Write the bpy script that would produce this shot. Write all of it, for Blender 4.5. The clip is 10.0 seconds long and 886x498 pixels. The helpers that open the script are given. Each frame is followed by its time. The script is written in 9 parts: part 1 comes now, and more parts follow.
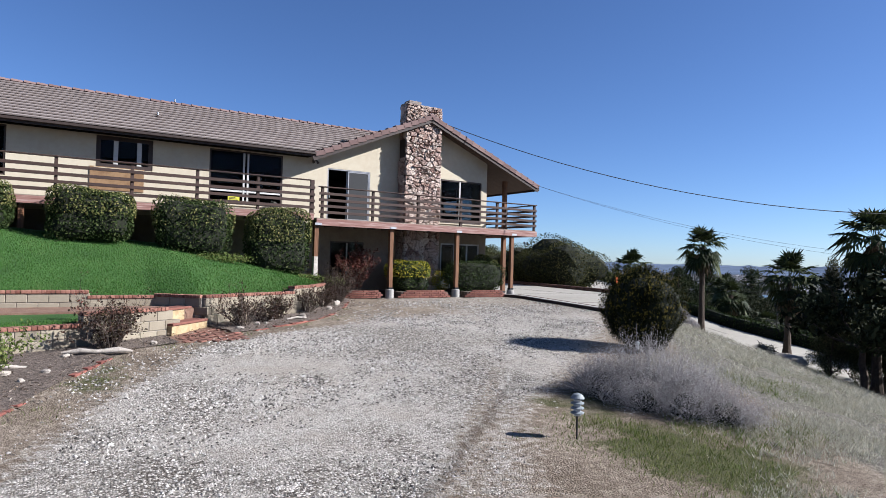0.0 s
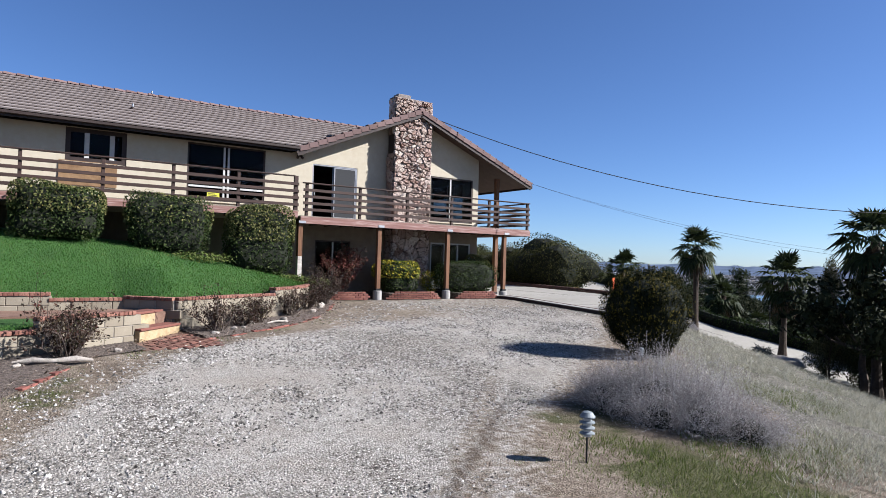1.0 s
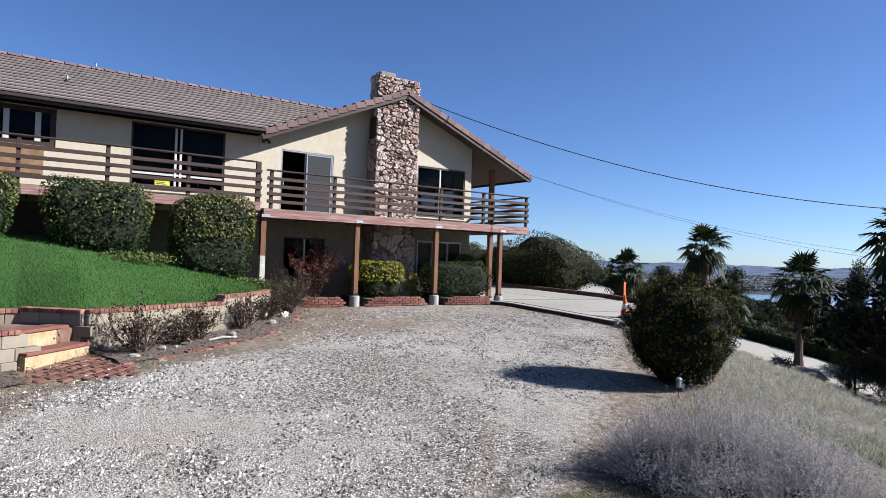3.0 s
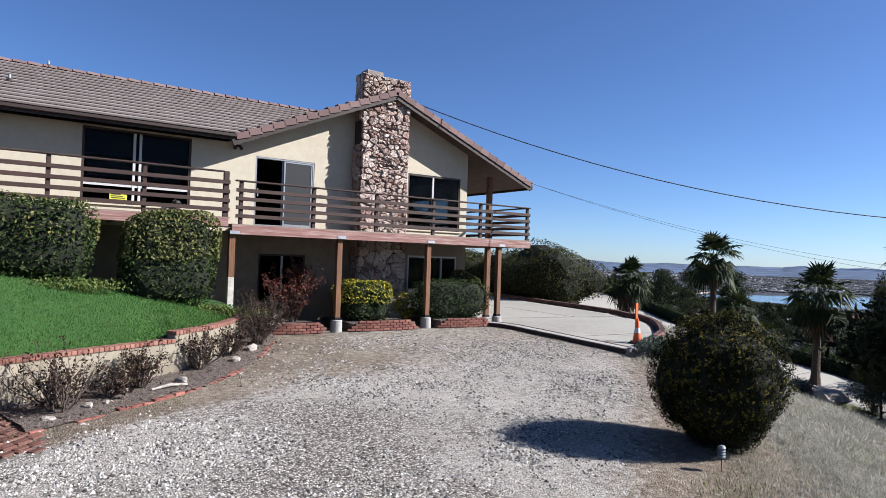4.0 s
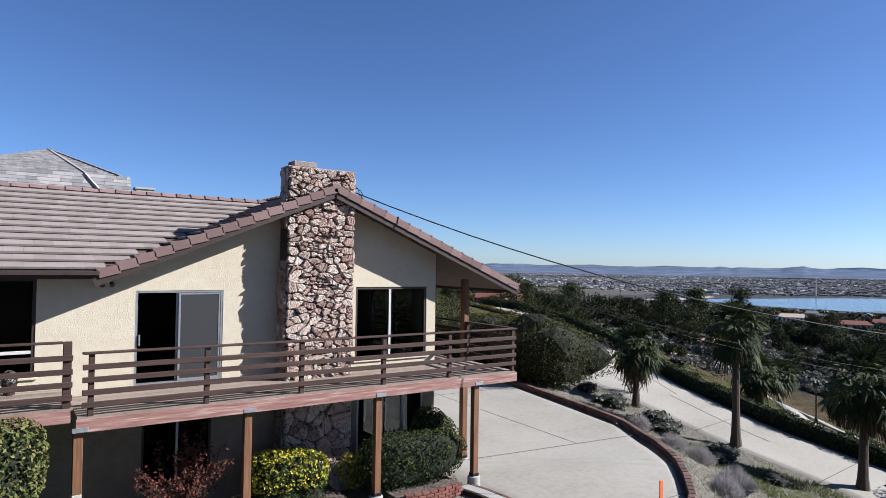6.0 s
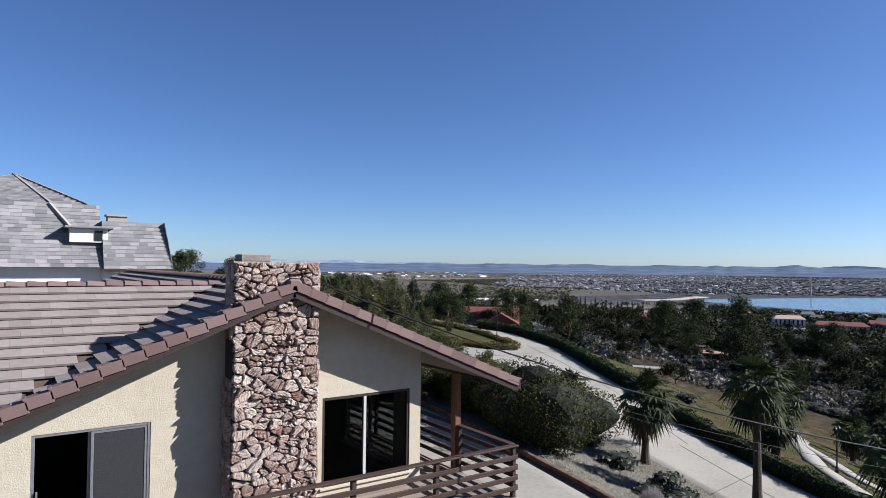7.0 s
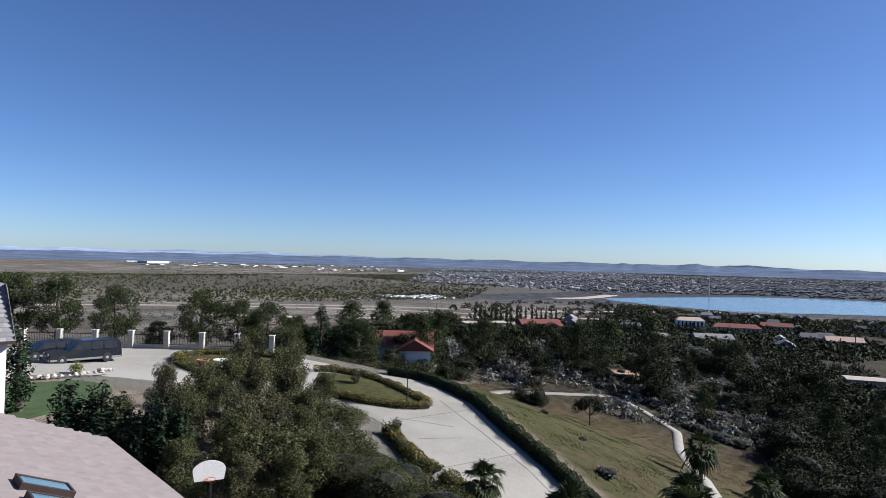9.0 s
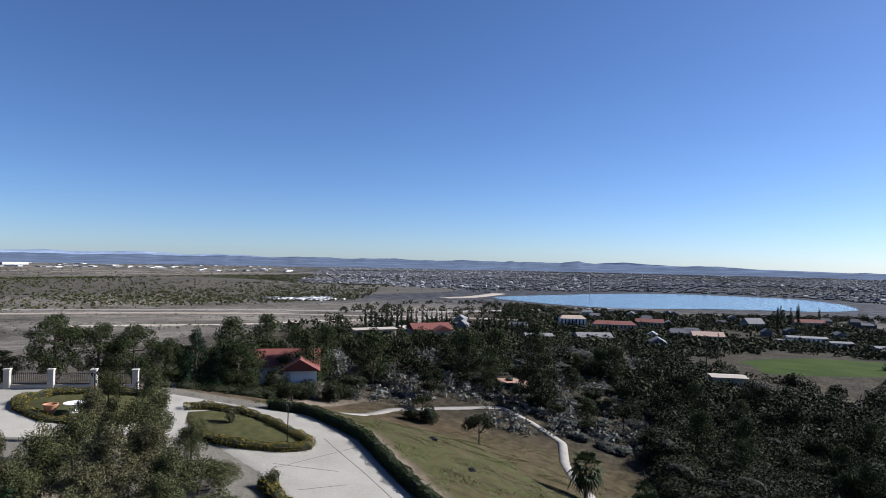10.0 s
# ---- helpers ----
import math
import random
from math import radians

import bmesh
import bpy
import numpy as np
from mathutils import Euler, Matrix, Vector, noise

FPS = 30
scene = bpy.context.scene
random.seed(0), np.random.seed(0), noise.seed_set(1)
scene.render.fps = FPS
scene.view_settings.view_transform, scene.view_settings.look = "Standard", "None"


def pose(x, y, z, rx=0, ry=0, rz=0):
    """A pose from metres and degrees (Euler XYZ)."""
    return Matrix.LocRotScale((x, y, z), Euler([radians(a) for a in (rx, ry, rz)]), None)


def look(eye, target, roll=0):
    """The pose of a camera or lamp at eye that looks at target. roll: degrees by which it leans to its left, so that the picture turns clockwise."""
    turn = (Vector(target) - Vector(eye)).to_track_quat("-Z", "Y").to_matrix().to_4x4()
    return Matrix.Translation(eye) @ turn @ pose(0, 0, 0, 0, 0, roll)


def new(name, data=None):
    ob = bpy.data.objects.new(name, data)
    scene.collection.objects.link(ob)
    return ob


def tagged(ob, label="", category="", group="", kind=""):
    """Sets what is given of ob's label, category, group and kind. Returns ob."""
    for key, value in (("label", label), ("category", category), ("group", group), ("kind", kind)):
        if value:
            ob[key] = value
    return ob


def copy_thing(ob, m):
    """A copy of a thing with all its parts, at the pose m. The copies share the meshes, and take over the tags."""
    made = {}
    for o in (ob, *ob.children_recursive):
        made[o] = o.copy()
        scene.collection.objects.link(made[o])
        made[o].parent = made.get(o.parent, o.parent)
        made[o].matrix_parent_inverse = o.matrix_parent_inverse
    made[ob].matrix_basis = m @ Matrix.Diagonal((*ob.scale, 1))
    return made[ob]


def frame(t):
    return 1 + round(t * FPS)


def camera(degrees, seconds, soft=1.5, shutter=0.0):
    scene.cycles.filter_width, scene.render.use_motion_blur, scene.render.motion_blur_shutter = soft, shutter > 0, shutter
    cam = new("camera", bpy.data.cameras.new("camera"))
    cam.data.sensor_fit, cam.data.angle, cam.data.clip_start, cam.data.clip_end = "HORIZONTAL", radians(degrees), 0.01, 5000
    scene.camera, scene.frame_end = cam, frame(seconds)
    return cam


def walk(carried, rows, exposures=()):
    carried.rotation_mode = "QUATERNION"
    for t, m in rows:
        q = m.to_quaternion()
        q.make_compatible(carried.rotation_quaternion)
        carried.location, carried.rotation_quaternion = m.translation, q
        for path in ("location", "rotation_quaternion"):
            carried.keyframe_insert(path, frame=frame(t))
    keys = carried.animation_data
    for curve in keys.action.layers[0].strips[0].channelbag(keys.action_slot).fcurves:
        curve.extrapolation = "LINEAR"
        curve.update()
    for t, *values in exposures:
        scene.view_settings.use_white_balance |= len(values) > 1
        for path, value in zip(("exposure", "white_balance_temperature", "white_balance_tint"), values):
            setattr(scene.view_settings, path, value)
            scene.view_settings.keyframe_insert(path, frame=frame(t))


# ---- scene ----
cam = camera(69.7, 10.0, soft=0.6)

PATH = [
    (0, (1.069, -0.578, 1.386), (2.139, 1.111, 1.421), 1.5),
    (0.5, (1.307, -0.127, 1.388), (2.393, 1.551, 1.424), 1.5),
    (1, (1.538, 0.258, 1.397), (2.638, 1.928, 1.432), 1.6),
    (1.5, (1.841, 0.663, 1.415), (2.95, 2.328, 1.448), 1.6),
    (2, (2.252, 1.14, 1.419), (3.364, 2.802, 1.451), 1.7),
    (3.5, (3.831, 3.444, 1.698), (4.957, 5.097, 1.723), 2.0),
    (4, (4.469, 4.206, 2.042), (5.598, 5.857, 2.071), 1.9),
    (4.5, (5.166, 4.954, 2.68), (6.297, 6.604, 2.709), 1.8),
    (5, (5.973, 5.801, 3.561), (7.104, 7.45, 3.591), 1.8),
    (5.5, (6.922, 6.698, 4.494), (8.053, 8.347, 4.531), 1.4),
    (5.7, (7.345, 7.038, 4.848), (8.476, 8.687, 4.892), 1.1),
    (6.8, (9.348, 9.467, 7.128), (10.484, 11.112, 7.179), 0.6),
    (7, (9.678, 9.849, 7.589), (10.822, 11.489, 7.638), 0.6),
    (7.25, (10.029, 10.233, 8.015), (11.203, 11.852, 8.061), 0.7),
    (7.5, (10.555, 10.819, 8.599), (11.774, 12.404, 8.641), 1.0),
    (7.7, (10.873, 11.198, 8.977), (12.111, 12.768, 9.018), 1.1),
    (8, (11.3, 11.705, 9.603), (12.569, 13.251, 9.641), 1.3),
    (8.5, (11.986, 12.362, 10.887), (13.277, 13.889, 10.921), 1.5),
    (9, (12.836, 13.06, 12.124), (14.181, 14.54, 12.157), 1.5),
    (9.5, (13.722, 13.737, 13.284), (15.189, 15.097, 13.319), 1.3),
    (9.8, (14.293, 14.131, 13.997), (15.832, 15.408, 14.033), 1.2),
    (10, (14.686, 14.392, 14.48), (16.262, 15.622, 14.516), 1.2),
]
EXPOSURES = [(0, 1.42, 5950, 12), (5.5, 1.42, 5950, 12), (6.8, 1.25, 5950, 12), (10, 1.22, 5950, 12)]
walk(cam, [(t, look(eye, target, roll)) for t, eye, target, roll in PATH], EXPOSURES)

# ---- light ----
SUN_EL, SUN_AZ = 31.8, 124.3
sky_world = bpy.data.worlds.new("sky")
scene.world = sky_world
sky_world.use_nodes = True
wt = sky_world.node_tree
sky_tex = wt.nodes.new("ShaderNodeTexSky")
sky_tex.sky_type = 'NISHITA'
sky_tex.sun_disc = False
sky_tex.sun_elevation, sky_tex.sun_rotation = radians(SUN_EL), radians(SUN_AZ)
sky_tex.altitude, sky_tex.air_density, sky_tex.dust_density, sky_tex.ozone_density = 1500, 0.85, 0.95, 5.5
hue = wt.nodes.new("ShaderNodeHueSaturation")
hue.inputs["Hue"].default_value, hue.inputs["Saturation"].default_value = 0.504, 1.03
wt.links.new(sky_tex.outputs[0], hue.inputs["Color"])
wt.links.new(hue.outputs[0], wt.nodes["Background"].inputs[0])
wt.nodes["Background"].inputs[1].default_value = 0.051
sun_dir = Vector((math.sin(radians(SUN_AZ)) * math.cos(radians(SUN_EL)), math.cos(radians(SUN_AZ)) * math.cos(radians(SUN_EL)), math.sin(radians(SUN_EL))))
sun_data = bpy.data.lights.new("sun", 'SUN')
sun_data.energy, sun_data.angle, sun_data.color = 5.0, radians(0.53), (1.0, 0.955, 0.89)
sun_ob = new("sun", sun_data)
sun_ob.matrix_world = look(sun_dir * 200, (0, 0, 0))

# ---- materials ----


class Mat:
    """A node material with small helpers."""

    def __init__(self, name, rough=0.8, metal=0.0, spec=0.3):
        self.m = bpy.data.materials.new(name)
        self.m.use_nodes = True
        self.t = self.m.node_tree
        self.b = self.t.nodes["Principled BSDF"]
        self.b.inputs["Roughness"].default_value = rough
        self.b.inputs["Metallic"].default_value = metal
        self.b.inputs["Specular IOR Level"].default_value = spec
        self.co = self.t.nodes.new("ShaderNodeTexCoord").outputs["Object"]

    def n(self, kind, **kw):
        node = self.t.nodes.new(kind)
        for k, v in kw.items():
            node.inputs[k].default_value = v
        return node

    def link(self, a, b):
        self.t.links.new(a, b)

    def world_co(self):
        return self.t.nodes.new("ShaderNodeNewGeometry").outputs["Position"]

    def noise(self, scale, detail=4, rough=0.55, co=None):
        k = self.n("ShaderNodeTexNoise", Scale=scale, Detail=detail, Roughness=rough)
        self.link(co or self.co, k.inputs["Vector"])
        return k.outputs[0]

    def ramp(self, fac, stops):
        r = self.t.nodes.new("ShaderNodeValToRGB")
        e = r.color_ramp.elements
        e[0].position, e[0].color = stops[0][0], (*stops[0][1], 1)
        e[1].position, e[1].color = stops[-1][0], (*stops[-1][1], 1)
        for p, c in stops[1:-1]:
            e.new(p).color = (*c, 1)
        self.link(fac, r.inputs[0])
        return r.outputs[0]

    def mix(self, fac, a, b, mode='MIX'):
        k = self.t.nodes.new("ShaderNodeMix")
        k.data_type, k.blend_type = 'RGBA', mode
        for s, v in ((0, fac), (6, a), (7, b)):
            if isinstance(v, (int, float)):
                k.inputs[s].default_value = v
            elif isinstance(v, tuple):
                k.inputs[s].default_value = (*v, 1)
            else:
                self.link(v, k.inputs[s])
        return k.outputs[2]

    def math(self, op, a, b=0.0):
        k = self.t.nodes.new("ShaderNodeMath")
        k.operation = op
        for i, v in enumerate((a, b)):
            if isinstance(v, (int, float)):
                k.inputs[i].default_value = v
            else:
                self.link(v, k.inputs[i])
        return k.outputs[0]

    def colour(self, c):
        if isinstance(c, tuple):
            self.b.inputs["Base Color"].default_value = (*c, 1)
        else:
            self.link(c, self.b.inputs["Base Color"])

    def bump(self, height, strength=0.4, dist=0.02):
        k = self.n("ShaderNodeBump", Strength=strength, Distance=dist)
        self.link(height, k.inputs["Height"])
        self.link(k.outputs[0], self.b.inputs["Normal"])

    def random(self):
        return self.t.nodes.new("ShaderNodeObjectInfo").outputs["Random"]

    def island(self):
        return self.t.nodes.new("ShaderNodeNewGeometry").outputs["Random Per Island"]

    def attr(self, name):
        k = self.t.nodes.new("ShaderNodeAttribute")
        k.attribute_name = name
        return k


def simple(name, dark, light, scale=8.0, rough=0.8, bump=0.3, dist=0.01, fine=60.0, vary=None, metal=0.0, spec=0.3, lo=0.3, hi=0.7):
    """Two-scale mottled surface; vary: 'ob' or 'isl' for a per-piece tint."""
    m = Mat(name, rough, metal, spec)
    a = m.noise(scale, 5)
    f = m.noise(fine, 3)
    v = m.math('ADD', m.math('MULTIPLY', a, 0.65), m.math('MULTIPLY', f, 0.35))
    if vary:
        v = m.math('ADD', m.math('MULTIPLY', v, 0.6), m.math('MULTIPLY', m.random() if vary == 'ob' else m.island(), 0.4))
    m.colour(m.ramp(v, [(lo, dark), (hi, light)]))
    m.bump(f, bump, dist)
    return m.m


def leafy(name, cols, rough=0.55, trans=0.12):
    """Leaves with a tint of their own, partly lit through."""
    m = Mat(name, rough + 0.2, 0.0, 0.08)
    isl = m.island()
    big = m.noise(0.9, 2, co=m.world_co())
    v = m.math('ADD', m.math('MULTIPLY', isl, 0.65), m.math('MULTIPLY', big, 0.35))
    c = m.ramp(v, [(0.12 + 0.76 * i / (len(cols) - 1), k) for i, k in enumerate(cols)])
    m.colour(c)
    tr = m.t.nodes.new("ShaderNodeBsdfTranslucent")
    m.link(c, tr.inputs[0])
    mx = m.n("ShaderNodeMixShader", Fac=trans)
    m.link(m.b.outputs[0], mx.inputs[1])
    m.link(tr.outputs[0], mx.inputs[2])
    m.link(mx.outputs[0], m.t.nodes["Material Output"].inputs[0])
    return m.m


M = {}
# stucco with trowelled relief
m = Mat("stucco", 0.92)
big, mid, fine = m.noise(0.6, 3), m.noise(7, 4), m.noise(38, 4)
c = m.ramp(m.math('ADD', m.math('MULTIPLY', big, 0.5), m.math('MULTIPLY', mid, 0.5)), [(0.3, (0.36, 0.311, 0.231)), (0.7, (0.419, 0.374, 0.288))])
m.colour(c)
m.bump(m.math('ADD', mid, fine), 0.3, 0.025)
M["stucco"] = m.m
M["white_wall"] = simple("white_wall", (0.592, 0.584, 0.56), (0.656, 0.648, 0.632), 2, 0.9, 0.2)
# concrete roof tiles
m = Mat("roof_tile", 0.85)
v = m.math('ADD', m.math('MULTIPLY', m.island(), 0.22), m.math('MULTIPLY', m.noise(2.2, 4), 0.78))
m.colour(m.ramp(v, [(0.2, (0.168, 0.138, 0.126)), (0.55, (0.204, 0.172, 0.158)), (0.85, (0.242, 0.207, 0.192))]))
m.bump(m.noise(90, 3), 0.3, 0.006)
M["tile"] = m.m
m = Mat("roof_tile_piece", 0.85)
v = m.math('ADD', m.math('MULTIPLY', m.random(), 0.45), m.math('MULTIPLY', m.noise(6, 4), 0.55))
m.colour(m.ramp(v, [(0.2, (0.168, 0.138, 0.126)), (0.55, (0.204, 0.172, 0.158)), (0.85, (0.242, 0.207, 0.192))]))
m.bump(m.noise(90, 3), 0.3, 0.006)
M["tile_piece"] = m.m
M["barge_tile"] = simple("barge_tile", (0.109, 0.0672, 0.0608), (0.166, 0.109, 0.0992), 5, 0.85, 0.3, vary='ob')
# split stone veneer of the chimney, each stone with its own grain direction
m = Mat("stone", 0.9)
rnd = m.random()
base = m.ramp(rnd, [(0.0, (0.20, 0.12, 0.096)), (0.2, (0.35, 0.24, 0.196)), (0.4, (0.47, 0.37, 0.31)), (0.6, (0.27, 0.178, 0.15)), (0.8, (0.56, 0.48, 0.41)), (1.0, (0.40, 0.29, 0.245))])
rot = m.t.nodes.new("ShaderNodeVectorRotate")
rot.rotation_type = 'Y_AXIS'
m.link(m.co, rot.inputs["Vector"])
m.link(m.math('MULTIPLY', rnd, 37.0), rot.inputs["Angle"])
st = m.t.nodes.new("ShaderNodeMapping")
st.inputs["Scale"].default_value = (5, 8, 34)
m.link(rot.outputs[0], st.inputs[0])
grain = m.noise(1.0, 5, 0.65, co=st.outputs[0])
k, k2 = m.noise(9, 6, 0.7), m.noise(45, 4, 0.7)
c = m.mix(m.ramp(grain, [(0.34, (1, 1, 1)), (0.47, (0, 0, 0))]), base, (0.044, 0.0256, 0.0224))
c = m.mix(m.ramp(grain, [(0.54, (0, 0, 0)), (0.72, (0.7, 0.7, 0.7))]), c, (0.44, 0.376, 0.328))
c = m.mix(m.ramp(k, [(0.52, (0, 0, 0)), (0.72, (0.5, 0.5, 0.5))]), c, (0.10, 0.057, 0.047))
m.colour(c)
m.bump(m.math('ADD', m.math('MULTIPLY', grain, 1.2), m.math('ADD', m.math('MULTIPLY', k, 0.8), m.math('MULTIPLY', k2, 0.3))), 1.0, 0.07)
M["stone"] = m.m
M["cap_concrete"] = simple("cap_concrete", (0.13, 0.105, 0.09), (0.27, 0.23, 0.205), 7, 0.92, 0.6, 0.02)
M["mortar"] = simple("mortar", (0.028, 0.02, 0.0168), (0.052, 0.04, 0.034), 12, 0.95)
# timber
m = Mat("rail_wood", 0.7)
st = m.t.nodes.new("ShaderNodeMapping")
st.inputs["Scale"].default_value = (2, 30, 30)
m.link(m.co, st.inputs[0])
g = m.noise(1.0, 5, co=st.outputs[0])
m.colour(m.ramp(g, [(0.3, (0.024, 0.0132, 0.0102)), (0.7, (0.051, 0.0276, 0.0204))]))
m.bump(g, 0.3, 0.004)
M["rail"] = m.m
m = Mat("fascia_wood", 0.75)
st = m.t.nodes.new("ShaderNodeMapping")
st.inputs["Scale"].default_value = (1.2, 20, 20)
m.link(m.co, st.inputs[0])
g = m.noise(1.5, 6, co=st.outputs[0])
m.colour(m.ramp(g, [(0.3, (0.136, 0.06, 0.048)), (0.55, (0.216, 0.12, 0.1)), (0.72, (0.32, 0.24, 0.216))]))
m.bump(g, 0.3, 0.004)
M["fascia"] = m.m
M["dark_trim"] = simple("dark_trim", (0.0196, 0.0123, 0.0101), (0.0364, 0.0224, 0.0179), 6, 0.6)
m = Mat("post_wood", 0.75)
st = m.t.nodes.new("ShaderNodeMapping")
st.inputs["Scale"].default_value = (24, 24, 1.5)
m.link(m.co, st.inputs[0])
g = m.noise(1.0, 5, co=st.outputs[0])
m.colour(m.ramp(g, [(0.3, (0.08, 0.036, 0.0176)), (0.7, (0.176, 0.084, 0.04))]))
m.bump(g, 0.3, 0.004)
M["post"] = m.m
M["old_white"] = simple("old_white", (0.24, 0.208, 0.176), (0.496, 0.464, 0.416), 9, 0.85)
M["deck_board"] = simple("deck_board", (0.104, 0.08, 0.064), (0.24, 0.192, 0.152), 5, 0.8, vary='ob')
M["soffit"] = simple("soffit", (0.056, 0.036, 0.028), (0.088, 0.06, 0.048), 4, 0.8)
M["white_frame"] = simple("white_frame", (0.352, 0.346, 0.326), (0.448, 0.442, 0.422), 10, 0.5, 0.1)
M["alu_frame"] = simple("alu_frame", (0.208, 0.208, 0.216), (0.304, 0.304, 0.312), 14, 0.4, 0.1, metal=0.6)
M["screen"] = simple("screen", (0.0157, 0.0168, 0.019), (0.0252, 0.0263, 0.028), 60, 0.75)
# room surfaces near-black: the unlit rooms' darkness is in the colour
M["unlit_interior"] = simple("unlit_interior", (0.028, 0.0252, 0.0224), (0.042, 0.0378, 0.0336), 2, 0.9)
m = Mat("glass", 0.03)
m.b.inputs["Base Color"].default_value = (0.3, 0.32, 0.33, 1)
m.b.inputs["Transmission Weight"].default_value = 1.0
m.b.inputs["IOR"].default_value = 1.14
m.b.inputs["Specular IOR Level"].default_value = 0.5
M["glass"] = m.m
M["metal_dark"] = simple("metal_dark", (0.016, 0.016, 0.0176), (0.032, 0.032, 0.0336), 20, 0.45, metal=0.7)
M["galv"] = simple("galv", (0.288, 0.296, 0.304), (0.4, 0.408, 0.416), 12, 0.45, metal=0.8)
# concrete
m = Mat("concrete", 0.88)
co = m.world_co()
v = m.math('ADD', m.math('MULTIPLY', m.noise(0.25, 5, co=co), 0.6), m.math('MULTIPLY', m.noise(6, 5, co=co), 0.4))
c = m.ramp(v, [(0.3, (0.182, 0.168, 0.14)), (0.5, (0.24, 0.224, 0.192)), (0.72, (0.285, 0.268, 0.236))])
m.colour(c)
m.bump(m.noise(55, 3, co=co), 0.25, 0.006)
M["concrete"] = m.m
M["path_concrete"] = simple("path_concrete", (0.15, 0.138, 0.118), (0.23, 0.215, 0.19), 0.8, 0.9, 0.3)
M["joint"] = simple("joint", (0.08, 0.068, 0.056), (0.128, 0.112, 0.096), 9, 0.95)
M["brick"] = simple("brick", (0.0992, 0.0343, 0.0264), (0.178, 0.0739, 0.0528), 14, 0.88, 0.5, vary='ob')
M["brick_joined"] = simple("brick_joined", (0.0992, 0.0343, 0.0264), (0.178, 0.0739, 0.0528), 14, 0.88, 0.5, vary='isl')
M["cap_brick"] = simple("cap_brick", (0.126, 0.049, 0.0346), (0.243, 0.121, 0.0864), 14, 0.88, 0.5, vary='ob')
M["block"] = simple("block", (0.161, 0.134, 0.0976), (0.234, 0.202, 0.15), 7, 0.92, 0.5, vary='ob')
M["brick_mortar"] = simple("brick_mortar", (0.136, 0.116, 0.1), (0.184, 0.164, 0.144), 10, 0.95)
M["old_brick"] = simple("old_brick", (0.12, 0.042, 0.032), (0.26, 0.10, 0.075), 9, 0.92, 0.5, vary='ob')
M["landing_brick"] = simple("landing_brick", (0.065, 0.028, 0.02), (0.155, 0.07, 0.05), 6, 0.7, 0.5, vary='ob')
M["kerb_brick"] = simple("kerb_brick", (0.06, 0.032, 0.0256), (0.136, 0.076, 0.06), 9, 0.9, 0.5, vary='ob')
# lower wall: the cream stucco darkened for the shade under the balcony
M["shaded_stucco"] = simple("shaded_stucco", (0.15, 0.115, 0.08), (0.21, 0.165, 0.12), 5, 0.92, 0.5, 0.02)
M["tan_step"] = simple("tan_step", (0.19, 0.125, 0.06), (0.40, 0.315, 0.19), 6, 0.92, 0.5)
M["pier"] = simple("pier", (0.216, 0.204, 0.186), (0.3, 0.288, 0.264), 8, 0.92, 0.4)
# plants
M["olive_tip"] = leafy("olive_tip", [(0.04, 0.05, 0.015), (0.09, 0.095, 0.03), (0.17, 0.15, 0.06)])
M["hedge"] = leafy("hedge_leaf", [(0.00691, 0.0126, 0.00403), (0.0173, 0.0299, 0.00808), (0.0357, 0.053, 0.015), (0.0634, 0.0749, 0.0288)])
# near-black core colour: the shade inside bushes and hedges is painted here
M["hedge_shade"] = simple("hedge_shade", (0.0064, 0.0088, 0.004), (0.016, 0.0176, 0.0088), 6, 0.95)
M["yellow_leaf"] = leafy("yellow_leaf", [(0.0276, 0.046, 0.011), (0.092, 0.12, 0.0184), (0.331, 0.276, 0.0276), (0.506, 0.386, 0.046)])
M["gold_leaf"] = leafy("gold_leaf", [(0.06, 0.055, 0.012), (0.19, 0.145, 0.028), (0.38, 0.26, 0.055)])
# conifer: near-black leaves hold the shade, golden tips hold sunlight besides their gold
M["arbor"] = leafy("arbor_shade_leaf", [(0.002, 0.003, 0.0008), (0.005, 0.0075, 0.0015), (0.012, 0.014, 0.0025), (0.028, 0.026, 0.0045)], 0.7, 0.03)
M["arbor_lit_tip"] = leafy("arbor_lit_tip", [(0.036, 0.034, 0.006), (0.1, 0.084, 0.012), (0.2, 0.15, 0.022)], 0.55, 0.04)
M["oak"] = leafy("oak_leaf", [(0.012, 0.015, 0.006), (0.032, 0.037, 0.014), (0.068, 0.072, 0.029), (0.128, 0.126, 0.06)], 0.6, 0.05)
M["grove"] = leafy("grove_leaf", [(0.0056, 0.008, 0.0032), (0.0136, 0.0176, 0.0072), (0.0288, 0.0336, 0.0136), (0.056, 0.0576, 0.0272)], 0.6, 0.03)
M["bushleaf"] = leafy("bush_leaf", [(0.009, 0.012, 0.004), (0.024, 0.028, 0.009), (0.054, 0.056, 0.019), (0.105, 0.096, 0.034)], 0.6, 0.05)
M["olive"] = leafy("olive_leaf", [(0.015, 0.016, 0.008), (0.042, 0.042, 0.02), (0.086, 0.082, 0.04), (0.15, 0.136, 0.074)], 0.6, 0.05)
M["pine"] = leafy("pine_leaf", [(0.010, 0.014, 0.006), (0.022, 0.030, 0.012), (0.042, 0.053, 0.02), (0.075, 0.084, 0.034)], 0.6, 0.05)
M["juniper"] = leafy("juniper_leaf", [(0.006, 0.0132, 0.0072), (0.0132, 0.027, 0.0132), (0.027, 0.045, 0.0204)])
M["palm"] = leafy("palm_leaf", [(0.012, 0.018, 0.007), (0.028, 0.038, 0.013), (0.058, 0.07, 0.026)], 0.4, 0.1)
